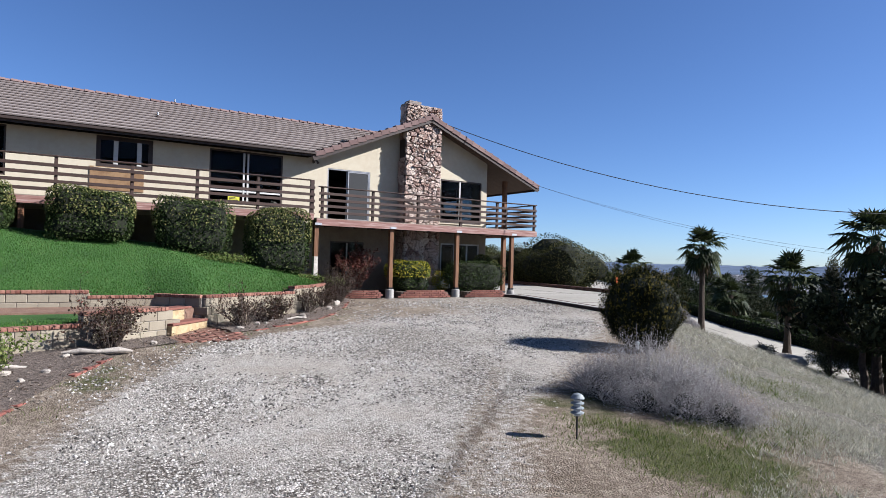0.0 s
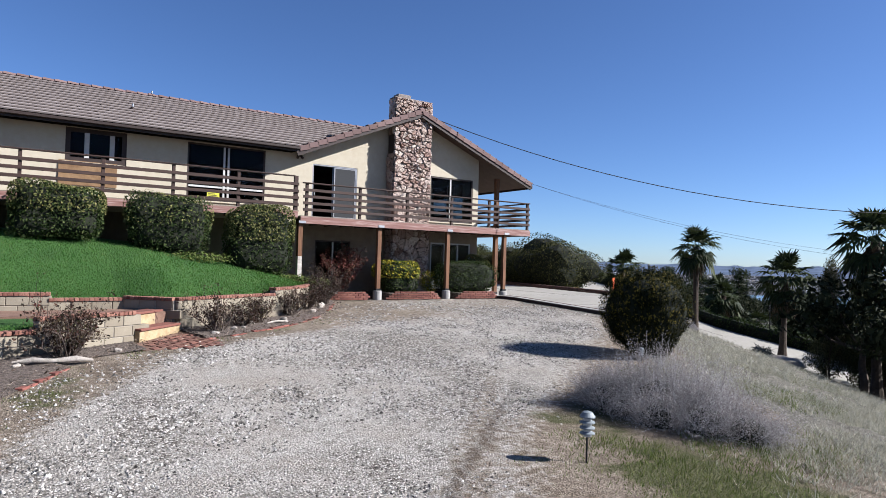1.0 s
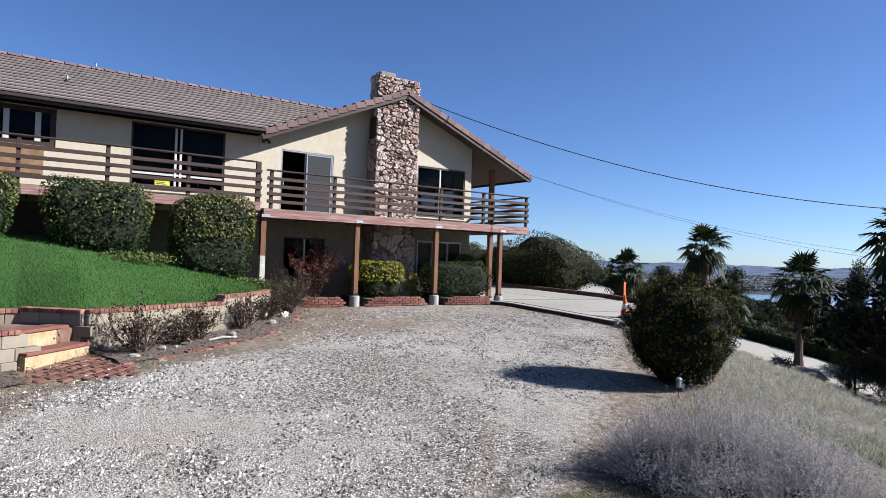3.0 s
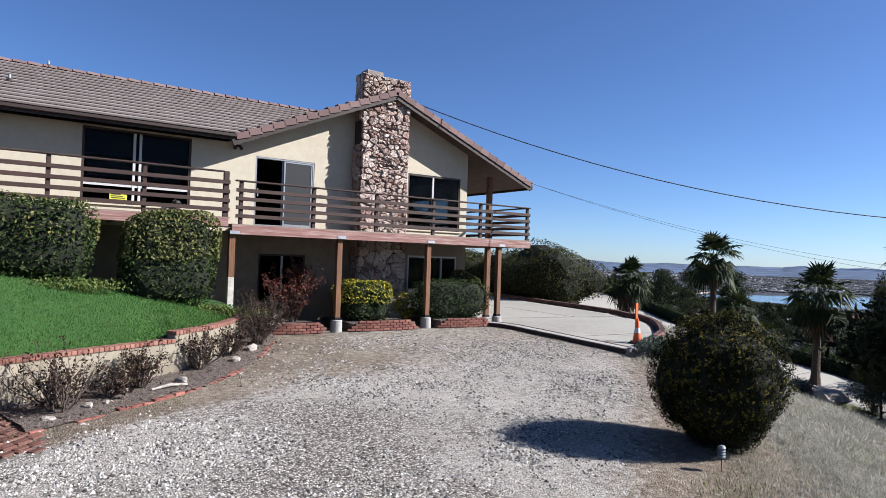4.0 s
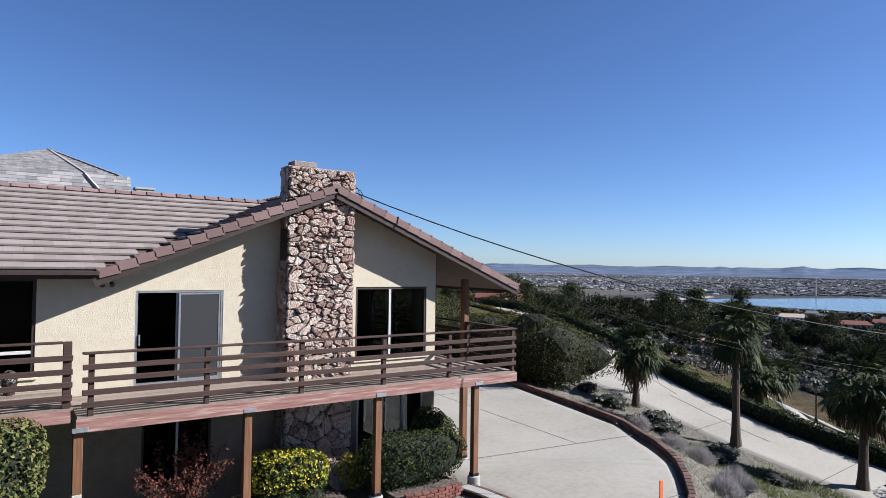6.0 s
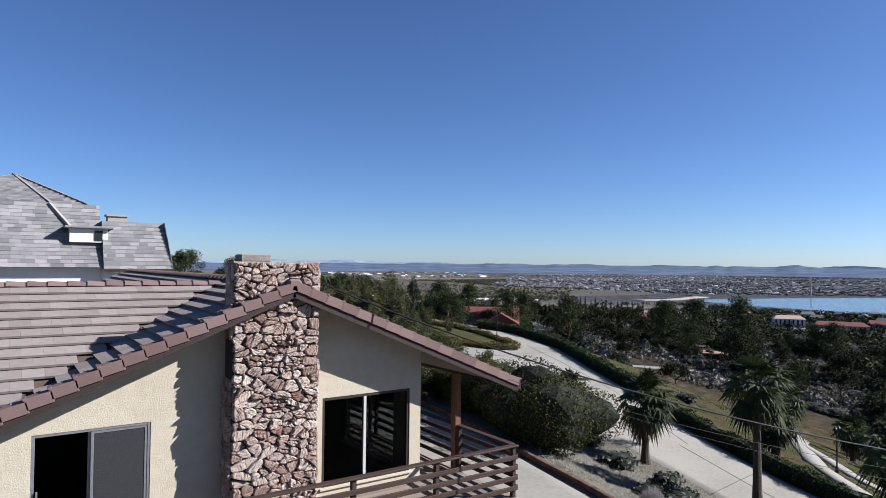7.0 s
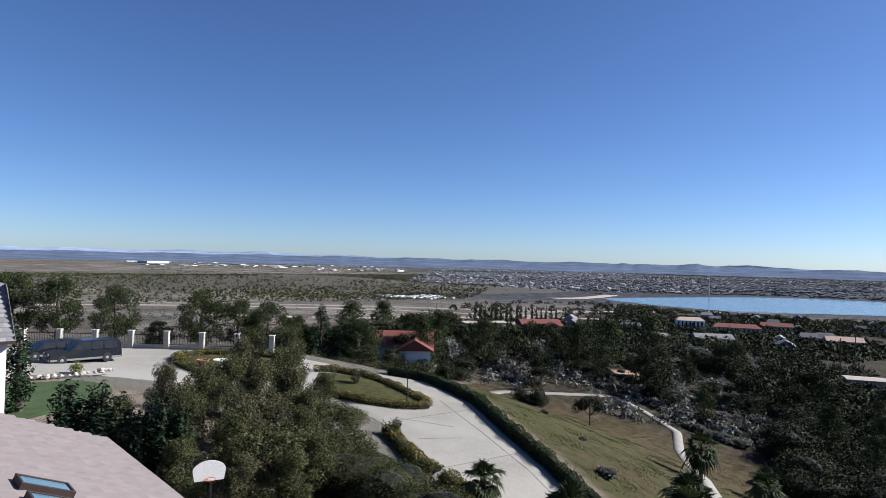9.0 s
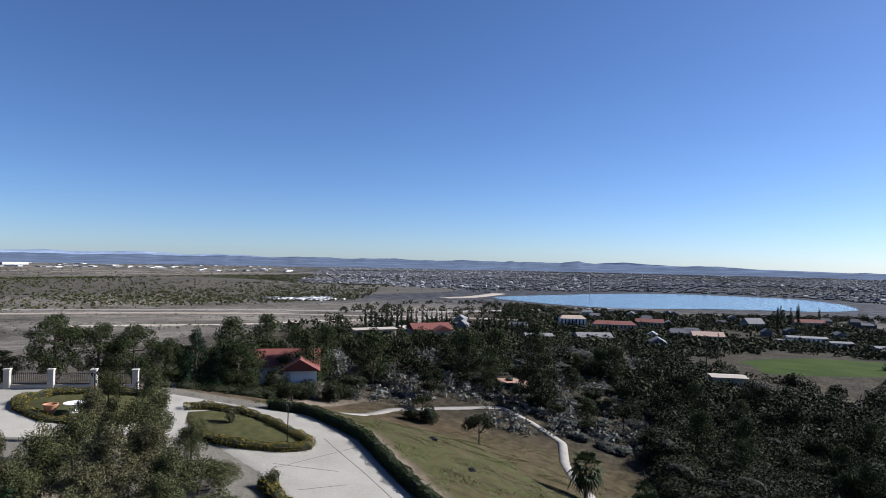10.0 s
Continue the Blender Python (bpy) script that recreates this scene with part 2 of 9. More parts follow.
M["palm_dry"] = leafy("palm_dry", [(0.05, 0.034, 0.02), (0.105, 0.074, 0.046), (0.17, 0.128, 0.085)])
M["bark"] = simple("bark", (0.036, 0.0264, 0.0192), (0.096, 0.072, 0.0544), 12, 0.95, 0.8, 0.02)
M["twig"] = simple("twig", (0.044, 0.0308, 0.0242), (0.0968, 0.0748, 0.0616), 15, 0.95)
M["pale_wood"] = simple("pale_wood", (0.13, 0.112, 0.096), (0.36, 0.325, 0.285), 12, 0.9, 0.6)
M["silver"] = leafy("silver_leaf", [(0.12, 0.108, 0.104), (0.27, 0.25, 0.243), (0.48, 0.455, 0.45)], 0.8, 0.3)
M["sage"] = leafy("sage_leaf", [(0.045, 0.046, 0.038), (0.108, 0.11, 0.096), (0.20, 0.202, 0.186)], 0.8, 0.1)
M["red_leaf"] = leafy("red_leaf", [(0.024, 0.016, 0.0112), (0.072, 0.024, 0.02), (0.128, 0.04, 0.032), (0.04, 0.044, 0.016)])
M["rose_leaf"] = leafy("rose_leaf", [(0.0096, 0.008, 0.0056), (0.028, 0.0176, 0.012), (0.056, 0.028, 0.02), (0.04, 0.044, 0.0176)])
M["grass"] = leafy("grass_blade", [(0.018, 0.055, 0.009), (0.034, 0.098, 0.016), (0.052, 0.128, 0.024), (0.13, 0.15, 0.06)], 0.6, 0.3)
M["dry_grass"] = leafy("dry_grass", [(0.16, 0.15, 0.11), (0.31, 0.295, 0.23), (0.50, 0.48, 0.40)], 0.8, 0.3)
M["weed"] = leafy("weed_blade", [(0.048, 0.0762, 0.0167), (0.1, 0.13, 0.0342), (0.168, 0.17, 0.0646)], 0.7, 0.2)


M["mulch"] = simple("mulch", (0.024, 0.0176, 0.0144), (0.192, 0.152, 0.124), 22, 0.95, 1.0, 0.04, fine=70, lo=0.36, hi=0.66)
M["hill_blade"] = leafy("hill_blade", [(0.022, 0.032, 0.009), (0.05, 0.064, 0.02), (0.10, 0.098, 0.042)], 0.8, 0.15)


# ---- helpers ----
def part(name, bm, material, parent=None, label="", smooth=False):
    """One mesh object from a bmesh, under a thing or a part."""
    me = bpy.data.meshes.new(name)
    bm.to_mesh(me)
    bm.free()
    return mesh_part(name, me, material, parent, label, smooth)


def mesh_part(name, me, material, parent=None, label="", smooth=False):
    if material and not me.materials:
        me.materials.append(material)
    if smooth:
        me.polygons.foreach_set("use_smooth", [True] * len(me.polygons))
    ob = new(name, me)
    if parent:
        ob.parent = parent
    if label:
        ob["label"] = label
    return ob


def arrays_mesh(name, verts, faces):
    me = bpy.data.meshes.new(name)
    verts = np.asarray(verts, dtype=np.float32)
    faces = np.asarray(faces, dtype=np.int32)
    k = faces.shape[1]
    me.vertices.add(len(verts))
    me.vertices.foreach_set("co", verts.ravel())
    me.loops.add(faces.size)
    me.loops.foreach_set("vertex_index", faces.ravel())
    me.polygons.add(len(faces))
    me.polygons.foreach_set("loop_start", np.arange(0, faces.size, k, dtype=np.int32))
    me.polygons.foreach_set("use_smooth", np.zeros(len(faces), dtype=bool))
    me.update(calc_edges=True)
    return me


def empty(name, at=(0, 0, 0), label="", category="", group="", kind="", rz=0.0):
    ob = new(name)
    ob.matrix_world = pose(*at, 0, 0, rz)
    ob.empty_display_size = 0.2
    return tagged(ob, label, category, group, kind)


def quad(bm, pts):
    return bm.faces.new([bm.verts.new(p) for p in pts])


def box(bm, x0, x1, y0, y1, z0, z1, c=0.0, m=None):
    """A box; c chamfers its edges."""
    r = bmesh.ops.create_cube(bm, size=1.0)
    vs = r["verts"]
    for v in vs:
        v.co = Vector(((x0 + x1) / 2 + v.co.x * (x1 - x0), (y0 + y1) / 2 + v.co.y * (y1 - y0), (z0 + z1) / 2 + v.co.z * (z1 - z0)))
    if c:
        es = list({e for v in vs for e in v.link_edges})
        vs = list({v for f in bmesh.ops.bevel(bm, geom=es, offset=c, segments=1, affect='EDGES')["faces"] for v in f.verts})
    if m:
        bmesh.ops.transform(bm, matrix=m, verts=vs)
    return vs


def boxes(*rows, c=0.0):
    bm = bmesh.new()
    for r in rows:
        box(bm, *r, c=c)
    return bm


def beam(bm, a, b, w, h, c=0.0, up=(0, 0, 1)):
    """A bar of width w and height h from a to b."""
    a, b = Vector(a), Vector(b)
    d = (b - a)
    L = d.length
    d.normalize()
    s = d.cross(Vector(up)).normalized()
    u = s.cross(d)
    m = Matrix((( s.x, d.x, u.x, a.x), (s.y, d.y, u.y, a.y), (s.z, d.z, u.z, a.z), (0, 0, 0, 1)))
    box(bm, -w / 2, w / 2, 0, L, -h / 2, h / 2, c, m)


def tube(bm, pts, radii, n=8):
    """A tapered tube through points."""
    pts = [Vector(p) for p in pts]
    rings = []
    for i, p in enumerate(pts):
        d = (pts[min(i + 1, len(pts) - 1)] - pts[max(i - 1, 0)]).normalized()
        s = d.orthogonal().normalized() if abs(d.z) > 0.99 else d.cross(Vector((0, 0, 1))).normalized()
        u = d.cross(s)
        r = radii[i] if isinstance(radii, (list, tuple)) else radii
        rings.append([bm.verts.new(p + (s * math.cos(2 * math.pi * k / n) + u * math.sin(2 * math.pi * k / n)) * r) for k in range(n)])
    for a, b in zip(rings, rings[1:]):
        for k in range(n):
            bm.faces.new((a[k], a[(k + 1) % n], b[(k + 1) % n], b[k]))
    for ring in (rings[0], rings[-1]):
        if n > 2:
            bm.faces.new(ring)


def lathe(bm, prof, n=16, at=(0, 0, 0)):
    """A turned body from (radius, height) rows."""
    rings = []
    for r, z in prof:
        rings.append([bm.verts.new((at[0] + max(r, 1e-4) * math.cos(2 * math.pi * k / n), at[1] + max(r, 1e-4) * math.sin(2 * math.pi * k / n), at[2] + z)) for k in range(n)])
    for a, b in zip(rings, rings[1:]):
        for k in range(n):
            bm.faces.new((a[k], a[(k + 1) % n], b[(k + 1) % n], b[k]))
    bm.faces.new(rings[0]), bm.faces.new(rings[-1])


def pick(v, xs, ys):
    return np.interp(v, xs, ys)


def smooth01(v):
    v = np.clip(v, 0, 1)
    return v * v * (3 - 2 * v)


# ---- lie of the land ----
EDGE_Y = [-60, -10, 0, 5, 10, 15, 19, 27, 33, 45, 52, 60, 75, 90]
EDGE_X = [-12, 3, 8.3, 11.2, 15.0, 19.6, 24.4, 27.6, 29.5, 31, 29, 26, 20, 12]
ROAD_Y = [-60, 0, 10, 18, 24, 31, 35, 39, 44, 50, 57, 63, 71, 87, 110]
ROAD_L = [28, 33.5, 35.0, 35.6, 36.0, 36.6, 36.3, 36.9, 38.9, 40.6, 41.2, 36, 30, 20, 10]
ROAD_R = [32.5, 38.0, 39.4, 40.2, 40.8, 42.0, 43.2, 44.9, 47.1, 50.2, 51.4, 48.2, 43.5, 27, 12]
LEVEL_Y = [-60, 0, 10, 20, 26, 32, 38, 45, 50, 62, 70, 78]
LEVEL_Z = [-12, -6.5, -5, -3.4, -2.7, -1.7, -0.6, 0, 0.3, 1.3, 2.3, 2.6]


def road_level(y):
    return pick(y, LEVEL_Y, LEVEL_Z)


def pad_level(y):
    low = np.maximum(-0.06 * (20 - y), -2.2)
    return np.where(y < 20, low, 0.0) - 0.10 * smooth01((y - 19) / 2) + 3.0 * smooth01((y - 42) / 12)


def far_level(x, y):
    rho = np.sqrt((x - 30) ** 2 + ((y - 40) / 1.5) ** 2)
    z = pick(rho, [0, 20, 52, 62, 100, 200, 420, 700, 5000], [-1, -3.5, -10.0, -10.8, -13, -18.5, -32, -36, -36])
    return z + 0.14 * np.clip(y - 50, -35, 45) * (1 - smooth01((rho - 120) / 150))


def land(x, y):
    """Height of the ground."""
    x, y = np.asarray(x, float), np.asarray(y, float)
    xe, xl, xr = pick(y, EDGE_Y, EDGE_X), pick(y, ROAD_Y, ROAD_L), pick(y, ROAD_Y, ROAD_R)
    p, r, f = pad_level(y), road_level(y), far_level(x, y)
    a = np.clip((x - xe) / np.maximum(xl - xe, 0.5), 0, 1)
    steep = smooth01((y - 12) / 7) * (1 - smooth01((y - 34) / 8))
    a = (0.55 * a + 0.45 * smooth01(a)) * (1 - steep) + (1 - (1 - a) ** 1.7) * steep
    z = p + (r - p) * a
    s = np.clip((x - xr - 1.2) / 38.0, 0, 1)
    s = s * (2 - s)
    z = np.where(x > xr, r + (f - r) * s, z)
    north = smooth01((y - 90) / 60)
    z = z + (f - z) * north
    west = smooth01((-x - 60) / 300) + smooth01((-y - 80) / 300)
    return z - 20 * np.clip(west, 0, 1) * (1 - north)


def land1(x, y):
    return float(land(np.array([x]), np.array([y]))[0])

# ---- ground ----
GRAVEL_Y = [-60, -5, 4, 9, 10.2, 12.6, 13.9, 14.9, 16, 17.9, 20]
GRAVEL_L = [-30, -4, -1.5, 0.6, 1.2, 2.5, 4.8, 6.9, 7.8, 9.1, 9.9]
GRAVEL_RY = [-60, -5, 0, 4.7, 6.6, 7.2, 8.1, 10, 12, 15.3, 20]
GRAVEL_R = [-22, 0.3, 2.0, 4.7, 6.3, 7.1, 8.5, 11.2, 13.8, 17.7, 17.4]


def axis(lo, hi, step, far, growth=1.13):
    v = list(np.arange(lo, hi, step))
    s, a, b = step, lo, hi
    up, down = [], []
    while b < far:
        up.append(b)
        s *= growth
        b += s
    s = step
    while a > -far:
        s *= growth
        a -= s
        down.append(a)
    return np.array(down[::-1] + v + up)


def build_ground():
    gx, gy = axis(-6, 60, 0.33, 5000), axis(-6, 92, 0.4, 5000)
    X, Y = np.meshgrid(gx, gy)
    Z = land(X, Y)
    nx, ny = len(gx), len(gy)
    rng = np.random.RandomState(3)
    out = (X > pick(Y, EDGE_Y, EDGE_X) + 0.5) & (X < 400) & (Y < 400)
    paved = (X > pick(Y, ROAD_Y, ROAD_L) - 0.5) & (X < pick(Y, ROAD_Y, ROAD_R) + 0.5) & (Y < 90) | (X > 14) & (X < 40) & (Y > 50) & (Y < 90)
    Z = Z - np.where(paved, 0.02, 0.0) + np.where(out & ~paved, rng.normal(0, 0.035, X.shape), rng.normal(0, 0.008, X.shape))
    idx = np.arange(nx * ny).reshape(ny, nx)
    faces = np.stack([idx[:-1, :-1], idx[:-1, 1:], idx[1:, 1:], idx[1:, :-1]], -1).reshape(-1, 4)
    me = arrays_mesh("ground", np.stack([X, Y, Z], -1).reshape(-1, 3), faces)
    gl, gr = pick(Y, GRAVEL_Y, GRAVEL_L), pick(Y, GRAVEL_RY, GRAVEL_R)
    gravel = smooth01((X - gl - 0.3) / 1.9) * smooth01((gr + 2.6 - X) / 4.2) * (Y < 21)
    bare = np.exp(-((X - 9.5) ** 2 / 6 + (Y - 17.0) ** 2 / 3.0)) * 0.8 + np.exp(-((X - 5.45 - 0.88 * (Y - 5.7)) ** 2 / 0.13)) * (Y < 9.5) * 0.55 + 0.75 * np.exp(-((X - 1.9 - 0.6 * (Y - 10.4)) ** 2 / 0.5 + (Y - 10.8) ** 2 / 2.5))
    gravel = gravel * (1 - np.clip(bare, 0, 0.8)) * pick(Y, [11, 17.5], [1.0, 0.45])
    green = np.exp(-((X - 7.9) ** 2 / 1.6 + (Y - 4.2) ** 2 / 2.6)) + 0.85 * np.exp(-((X - 1.9) ** 2 / 0.6 + (Y - 10.5) ** 2 / 0.9)) + 0.5 * np.exp(-((X - 8.3) ** 2 / 0.8 + (Y - 6.8) ** 2 / 1.0))
    green += 0.62 * smooth01((X - pick(Y, ROAD_Y, ROAD_R) - 1) / 3) * (1 - 0.45 * smooth01((X - 62) / 30)) * (1 - smooth01((Y - 60) / 9)) + 0.8 * np.exp(-((X - 33) ** 2 / 6 + (Y - 19.5) ** 2 / 12))
    dry = smooth01((X - pick(Y, EDGE_Y, EDGE_X) + 1.0) / 1.5) * (1 - smooth01((X - pick(Y, ROAD_Y, ROAD_R) - 1) / 2))
    far = smooth01((np.hypot(X - 36, Y - 44) - 56) / 14)
    col = np.stack([gravel, np.clip(green, 0, 1), dry, far], -1).reshape(-1, 4).astype(np.float32)
    reach = np.hypot(X - 36, Y - 44)
    slope = smooth01((X - pick(Y, ROAD_Y, ROAD_R) - 1) / 3) * (1 - smooth01((reach - 66) / 14)) * (Y < 80)
    scrub = smooth01((reach - 50) / 14) * (1 - smooth01((reach - np.where(Y < 0.6 * X + 60, 560, 240)) / 160)) * (X > 40)
    scrub = scrub * smooth01((0.95 * X + 90 - Y) / 50)
    built = smooth01((reach - 560) / 260) * smooth01((1.15 * X + 350 - Y) / 500)
    col2 = np.stack([slope, scrub, built, scrub * 0 + 1], -1).reshape(-1, 4).astype(np.float32)
    at2 = me.color_attributes.new("cover", 'FLOAT_COLOR', 'POINT')
    at2.data.foreach_set("color", col2.ravel())
    at = me.color_attributes.new("zone", 'FLOAT_COLOR', 'POINT')
    at.data.foreach_set("color", col.ravel())
    m = Mat("ground", 0.95, 0, 0.05)
    co = m.world_co()
    z = m.attr("zone")
    sep = m.t.nodes.new("ShaderNodeSeparateColor")
    m.link(z.outputs["Color"], sep.inputs[0])
    n1, n2, n3 = m.noise(0.8, 5, co=co), m.noise(9, 5, 0.6, co=co), m.noise(45, 4, 0.7, co=co)
    dirt = m.ramp(m.math('ADD', m.math('MULTIPLY', n1, 0.25), m.math('ADD', m.math('MULTIPLY', n2, 0.35), m.math('MULTIPLY', n3, 0.4))), [(0.34, (0.056, 0.043, 0.031)), (0.5, (0.165, 0.132, 0.1)), (0.64, (0.32, 0.272, 0.22))])
    sxyz = m.t.nodes.new("ShaderNodeSeparateXYZ")
    m.link(co, sxyz.inputs[0])
    vor = m.n("ShaderNodeTexVoronoi", Scale=62.0)
    m.link(co, vor.inputs["Vector"])
    sv = m.t.nodes.new("ShaderNodeSeparateColor")
    m.link(vor.outputs["Color"], sv.inputs[0])
    fine_stones = m.ramp(sv.outputs[0], [(0.0, (0.16, 0.147, 0.129)), (0.25, (0.31, 0.287, 0.252)), (1.0, (0.46, 0.43, 0.385))])
    coarse = m.n("ShaderNodeTexVoronoi", Scale=34.0)
    m.link(co, coarse.inputs["Vector"])
    sc = m.t.nodes.new("ShaderNodeSeparateColor")
    m.link(coarse.outputs["Color"], sc.inputs[0])
    big_stones = m.ramp(sc.outputs[0], [(0.0, (0.05, 0.042, 0.035)), (0.3, (0.18, 0.16, 0.136)), (0.6, (0.36, 0.33, 0.288)), (1.0, (0.58, 0.545, 0.49))])
    # gaps between stones darkened in colour: dirt, plus the shade there
    big_stones = m.mix(m.ramp(coarse.outputs["Distance"], [(0.38, (0, 0, 0)), (0.62, (0.8, 0.8, 0.8))]), big_stones, (0.06, 0.051, 0.043))
    n4 = m.noise(0.3, 6, 0.7, co=co)
    lay = m.math('ADD', m.math('MULTIPLY', n4, 0.75), m.math('MULTIPLY', n2, 0.25))
    stones = m.mix(m.ramp(lay, [(0.43, (1, 1, 1)), (0.57, (0.06, 0.06, 0.06))]), fine_stones, big_stones)
    stones = m.mix(m.ramp(m.math('ADD', m.math('MULTIPLY', n1, 0.35), m.math('MULTIPLY', n4, 0.65)), [(0.50, (0.0, 0.0, 0.0)), (0.66, (0.6, 0.6, 0.6))]), stones, dirt)
    edge = m.math('ADD', sep.outputs[0], m.math('MULTIPLY', m.math('SUBTRACT', n2, 0.5), 1.1))
    c = m.mix(m.ramp(edge, [(0.3, (0, 0, 0)), (0.6, (1, 1, 1))]), dirt, stones)
    # worn rut along the drive's outer edge
    yy = sxyz.outputs[1]
    line = m.math('ADD', m.math('MULTIPLY', yy, 1.13), -1.05)
    off = m.math('ABSOLUTE', m.math('ADD', m.math('SUBTRACT', sxyz.outputs[0], line), m.math('MULTIPLY', m.math('SUBTRACT', n1, 0.5), 0.5)))
    inside = m.math('MULTIPLY', m.ramp(off, [(0.03, (0.42, 0.42, 0.42)), (0.24, (0, 0, 0))]), m.ramp(m.math('MULTIPLY', yy, 0.1), [(0.76, (1, 1, 1)), (0.9, (0, 0, 0))]))
    c = m.mix(inside, c, (0.055, 0.047, 0.04))
    dryc = m.ramp(m.math('ADD', m.math('MULTIPLY', n2, 0.5), m.math('MULTIPLY', n3, 0.5)), [(0.32, (0.052, 0.045, 0.036)), (0.5, (0.125, 0.115, 0.095)), (0.68, (0.24, 0.225, 0.19))])
    e2 = m.math('ADD', sep.outputs[2], m.math('MULTIPLY', m.math('SUBTRACT', n1, 0.5), 0.9))
    c = m.mix(m.ramp(e2, [(0.35, (0, 0, 0)), (0.65, (1, 1, 1))]), c, dryc)
    cov = m.t.nodes.new("ShaderNodeSeparateColor")
    m.link(m.attr("cover").outputs["Color"], cov.inputs[0])
    soil = m.ramp(m.math('ADD', m.math('MULTIPLY', n1, 0.5), m.math('MULTIPLY', n3, 0.5)), [(0.32, (0.022, 0.017, 0.01)), (0.5, (0.058, 0.044, 0.025)), (0.68, (0.115, 0.087, 0.053))])
    c = m.mix(cov.outputs[0], c, soil)
    greenc = m.ramp(n3, [(0.3, (0.023, 0.031, 0.010)), (0.7, (0.078, 0.081, 0.03))])
    e3 = m.math('ADD', sep.outputs[1], m.math('ADD', m.math('MULTIPLY', m.math('SUBTRACT', m.noise(1.6, 5, 0.65, co=co), 0.5), 1.7), m.math('MULTIPLY', m.math('SUBTRACT', m.noise(0.22, 4, 0.6, co=co), 0.5), 1.3)))
    c = m.mix(m.ramp(e3, [(0.42, (0, 0, 0)), (0.75, (0.85, 0.85, 0.85))]), c, greenc)
    f1, f2 = m.noise(0.012, 6, 0.6, co=co), m.noise(0.09, 5, 0.65, co=co)
    valley = m.ramp(m.math('ADD', m.math('MULTIPLY', f1, 0.4), m.math('ADD', m.math('MULTIPLY', f2, 0.3), m.math('MULTIPLY', m.noise(0.5, 4, 0.7, co=co), 0.3))), [(0.4, (0.034, 0.03, 0.024)), (0.5, (0.1, 0.088, 0.072)), (0.6, (0.19, 0.168, 0.14))])
    # town ground: grey land cover with a blue haze tint in its colour
    valley = m.mix(cov.outputs[2], valley, m.ramp(f2, [(0.4, (0.022, 0.023, 0.026)), (0.6, (0.062, 0.064, 0.07))]))
    c = m.mix(z.outputs["Alpha"], c, valley)
    low = m.ramp(m.math('ADD', m.math('MULTIPLY', f2, 0.4), m.math('MULTIPLY', n1, 0.6)), [(0.35, (0.014, 0.012, 0.008)), (0.5, (0.032, 0.027, 0.018)), (0.68, (0.08, 0.067, 0.047))])
    c = m.mix(cov.outputs[1], c, low)
    m.colour(c)
    hgt = m.math('SUBTRACT', m.math('MULTIPLY', n3, 0.8), m.math('ADD', m.math('MULTIPLY', vor.outputs["Distance"], 0.3), m.math('MULTIPLY', coarse.outputs["Distance"], 0.7)))
    m.bump(hgt, 0.8, 0.05)
    g = mesh_part("ground", me, m.m, None, smooth=True)
    return tagged(g, "hillside ground of pale gravel, dirt and dry grass, falling to a wide desert valley", "ground", kind="structure")


build_ground()


def drape(name, left, right, ys, mat, lift=0.03, cross=14, label="", category="", kind="structure", parent=None):
    """A strip that follows the land between two edges given per y."""
    ys = np.asarray(ys, float)
    t = np.linspace(0, 1, cross)
    L, R = left(ys), right(ys)
    X = L[:, None] + (R - L)[:, None] * t[None, :]
    Y = np.repeat(ys[:, None], cross, 1)
    Z = land(X, Y) + lift
    Z[:, 0] -= lift + 0.06
    Z[:, -1] -= lift + 0.06
    idx = np.arange(X.size).reshape(X.shape)
    f = np.stack([idx[:-1, :-1], idx[:-1, 1:], idx[1:, 1:], idx[1:, :-1]], -1).reshape(-1, 4)
    ob = mesh_part(name, arrays_mesh(name, np.stack([X, Y, Z], -1).reshape(-1, 3), f), mat, parent, smooth=True)
    return tagged(ob, label, category, kind=kind)


road_left = lambda y: pick(y, ROAD_Y, ROAD_L)
road_right = lambda y: pick(y, ROAD_Y, ROAD_R)
drape("road", road_left, road_right, np.arange(-40, 86, 0.5), M["concrete"], 0.06, 22, "pale concrete driveway climbing past palms and hedges", "driveway")

# ---- the house ----
house = empty("house", (0, 0, 0), "two-storey cream stucco house with brown tile roof and stone chimney", "house")
WALL_Y, DECK_Y, DECK_Z, LDECK_Z = 22.08, 20.02, 2.72, 2.88
RIDGE_X, RIDGE_Z, SLOPE = 14.3, 7.17, 0.418
WING_Y, WRIDGE_Z, WSLOPE = 25.46, 7.06, 0.466
EAVE_R, BARGE_Y, BACK_Y, WEST_X = 20.0, 21.38, 40.2, -10.0


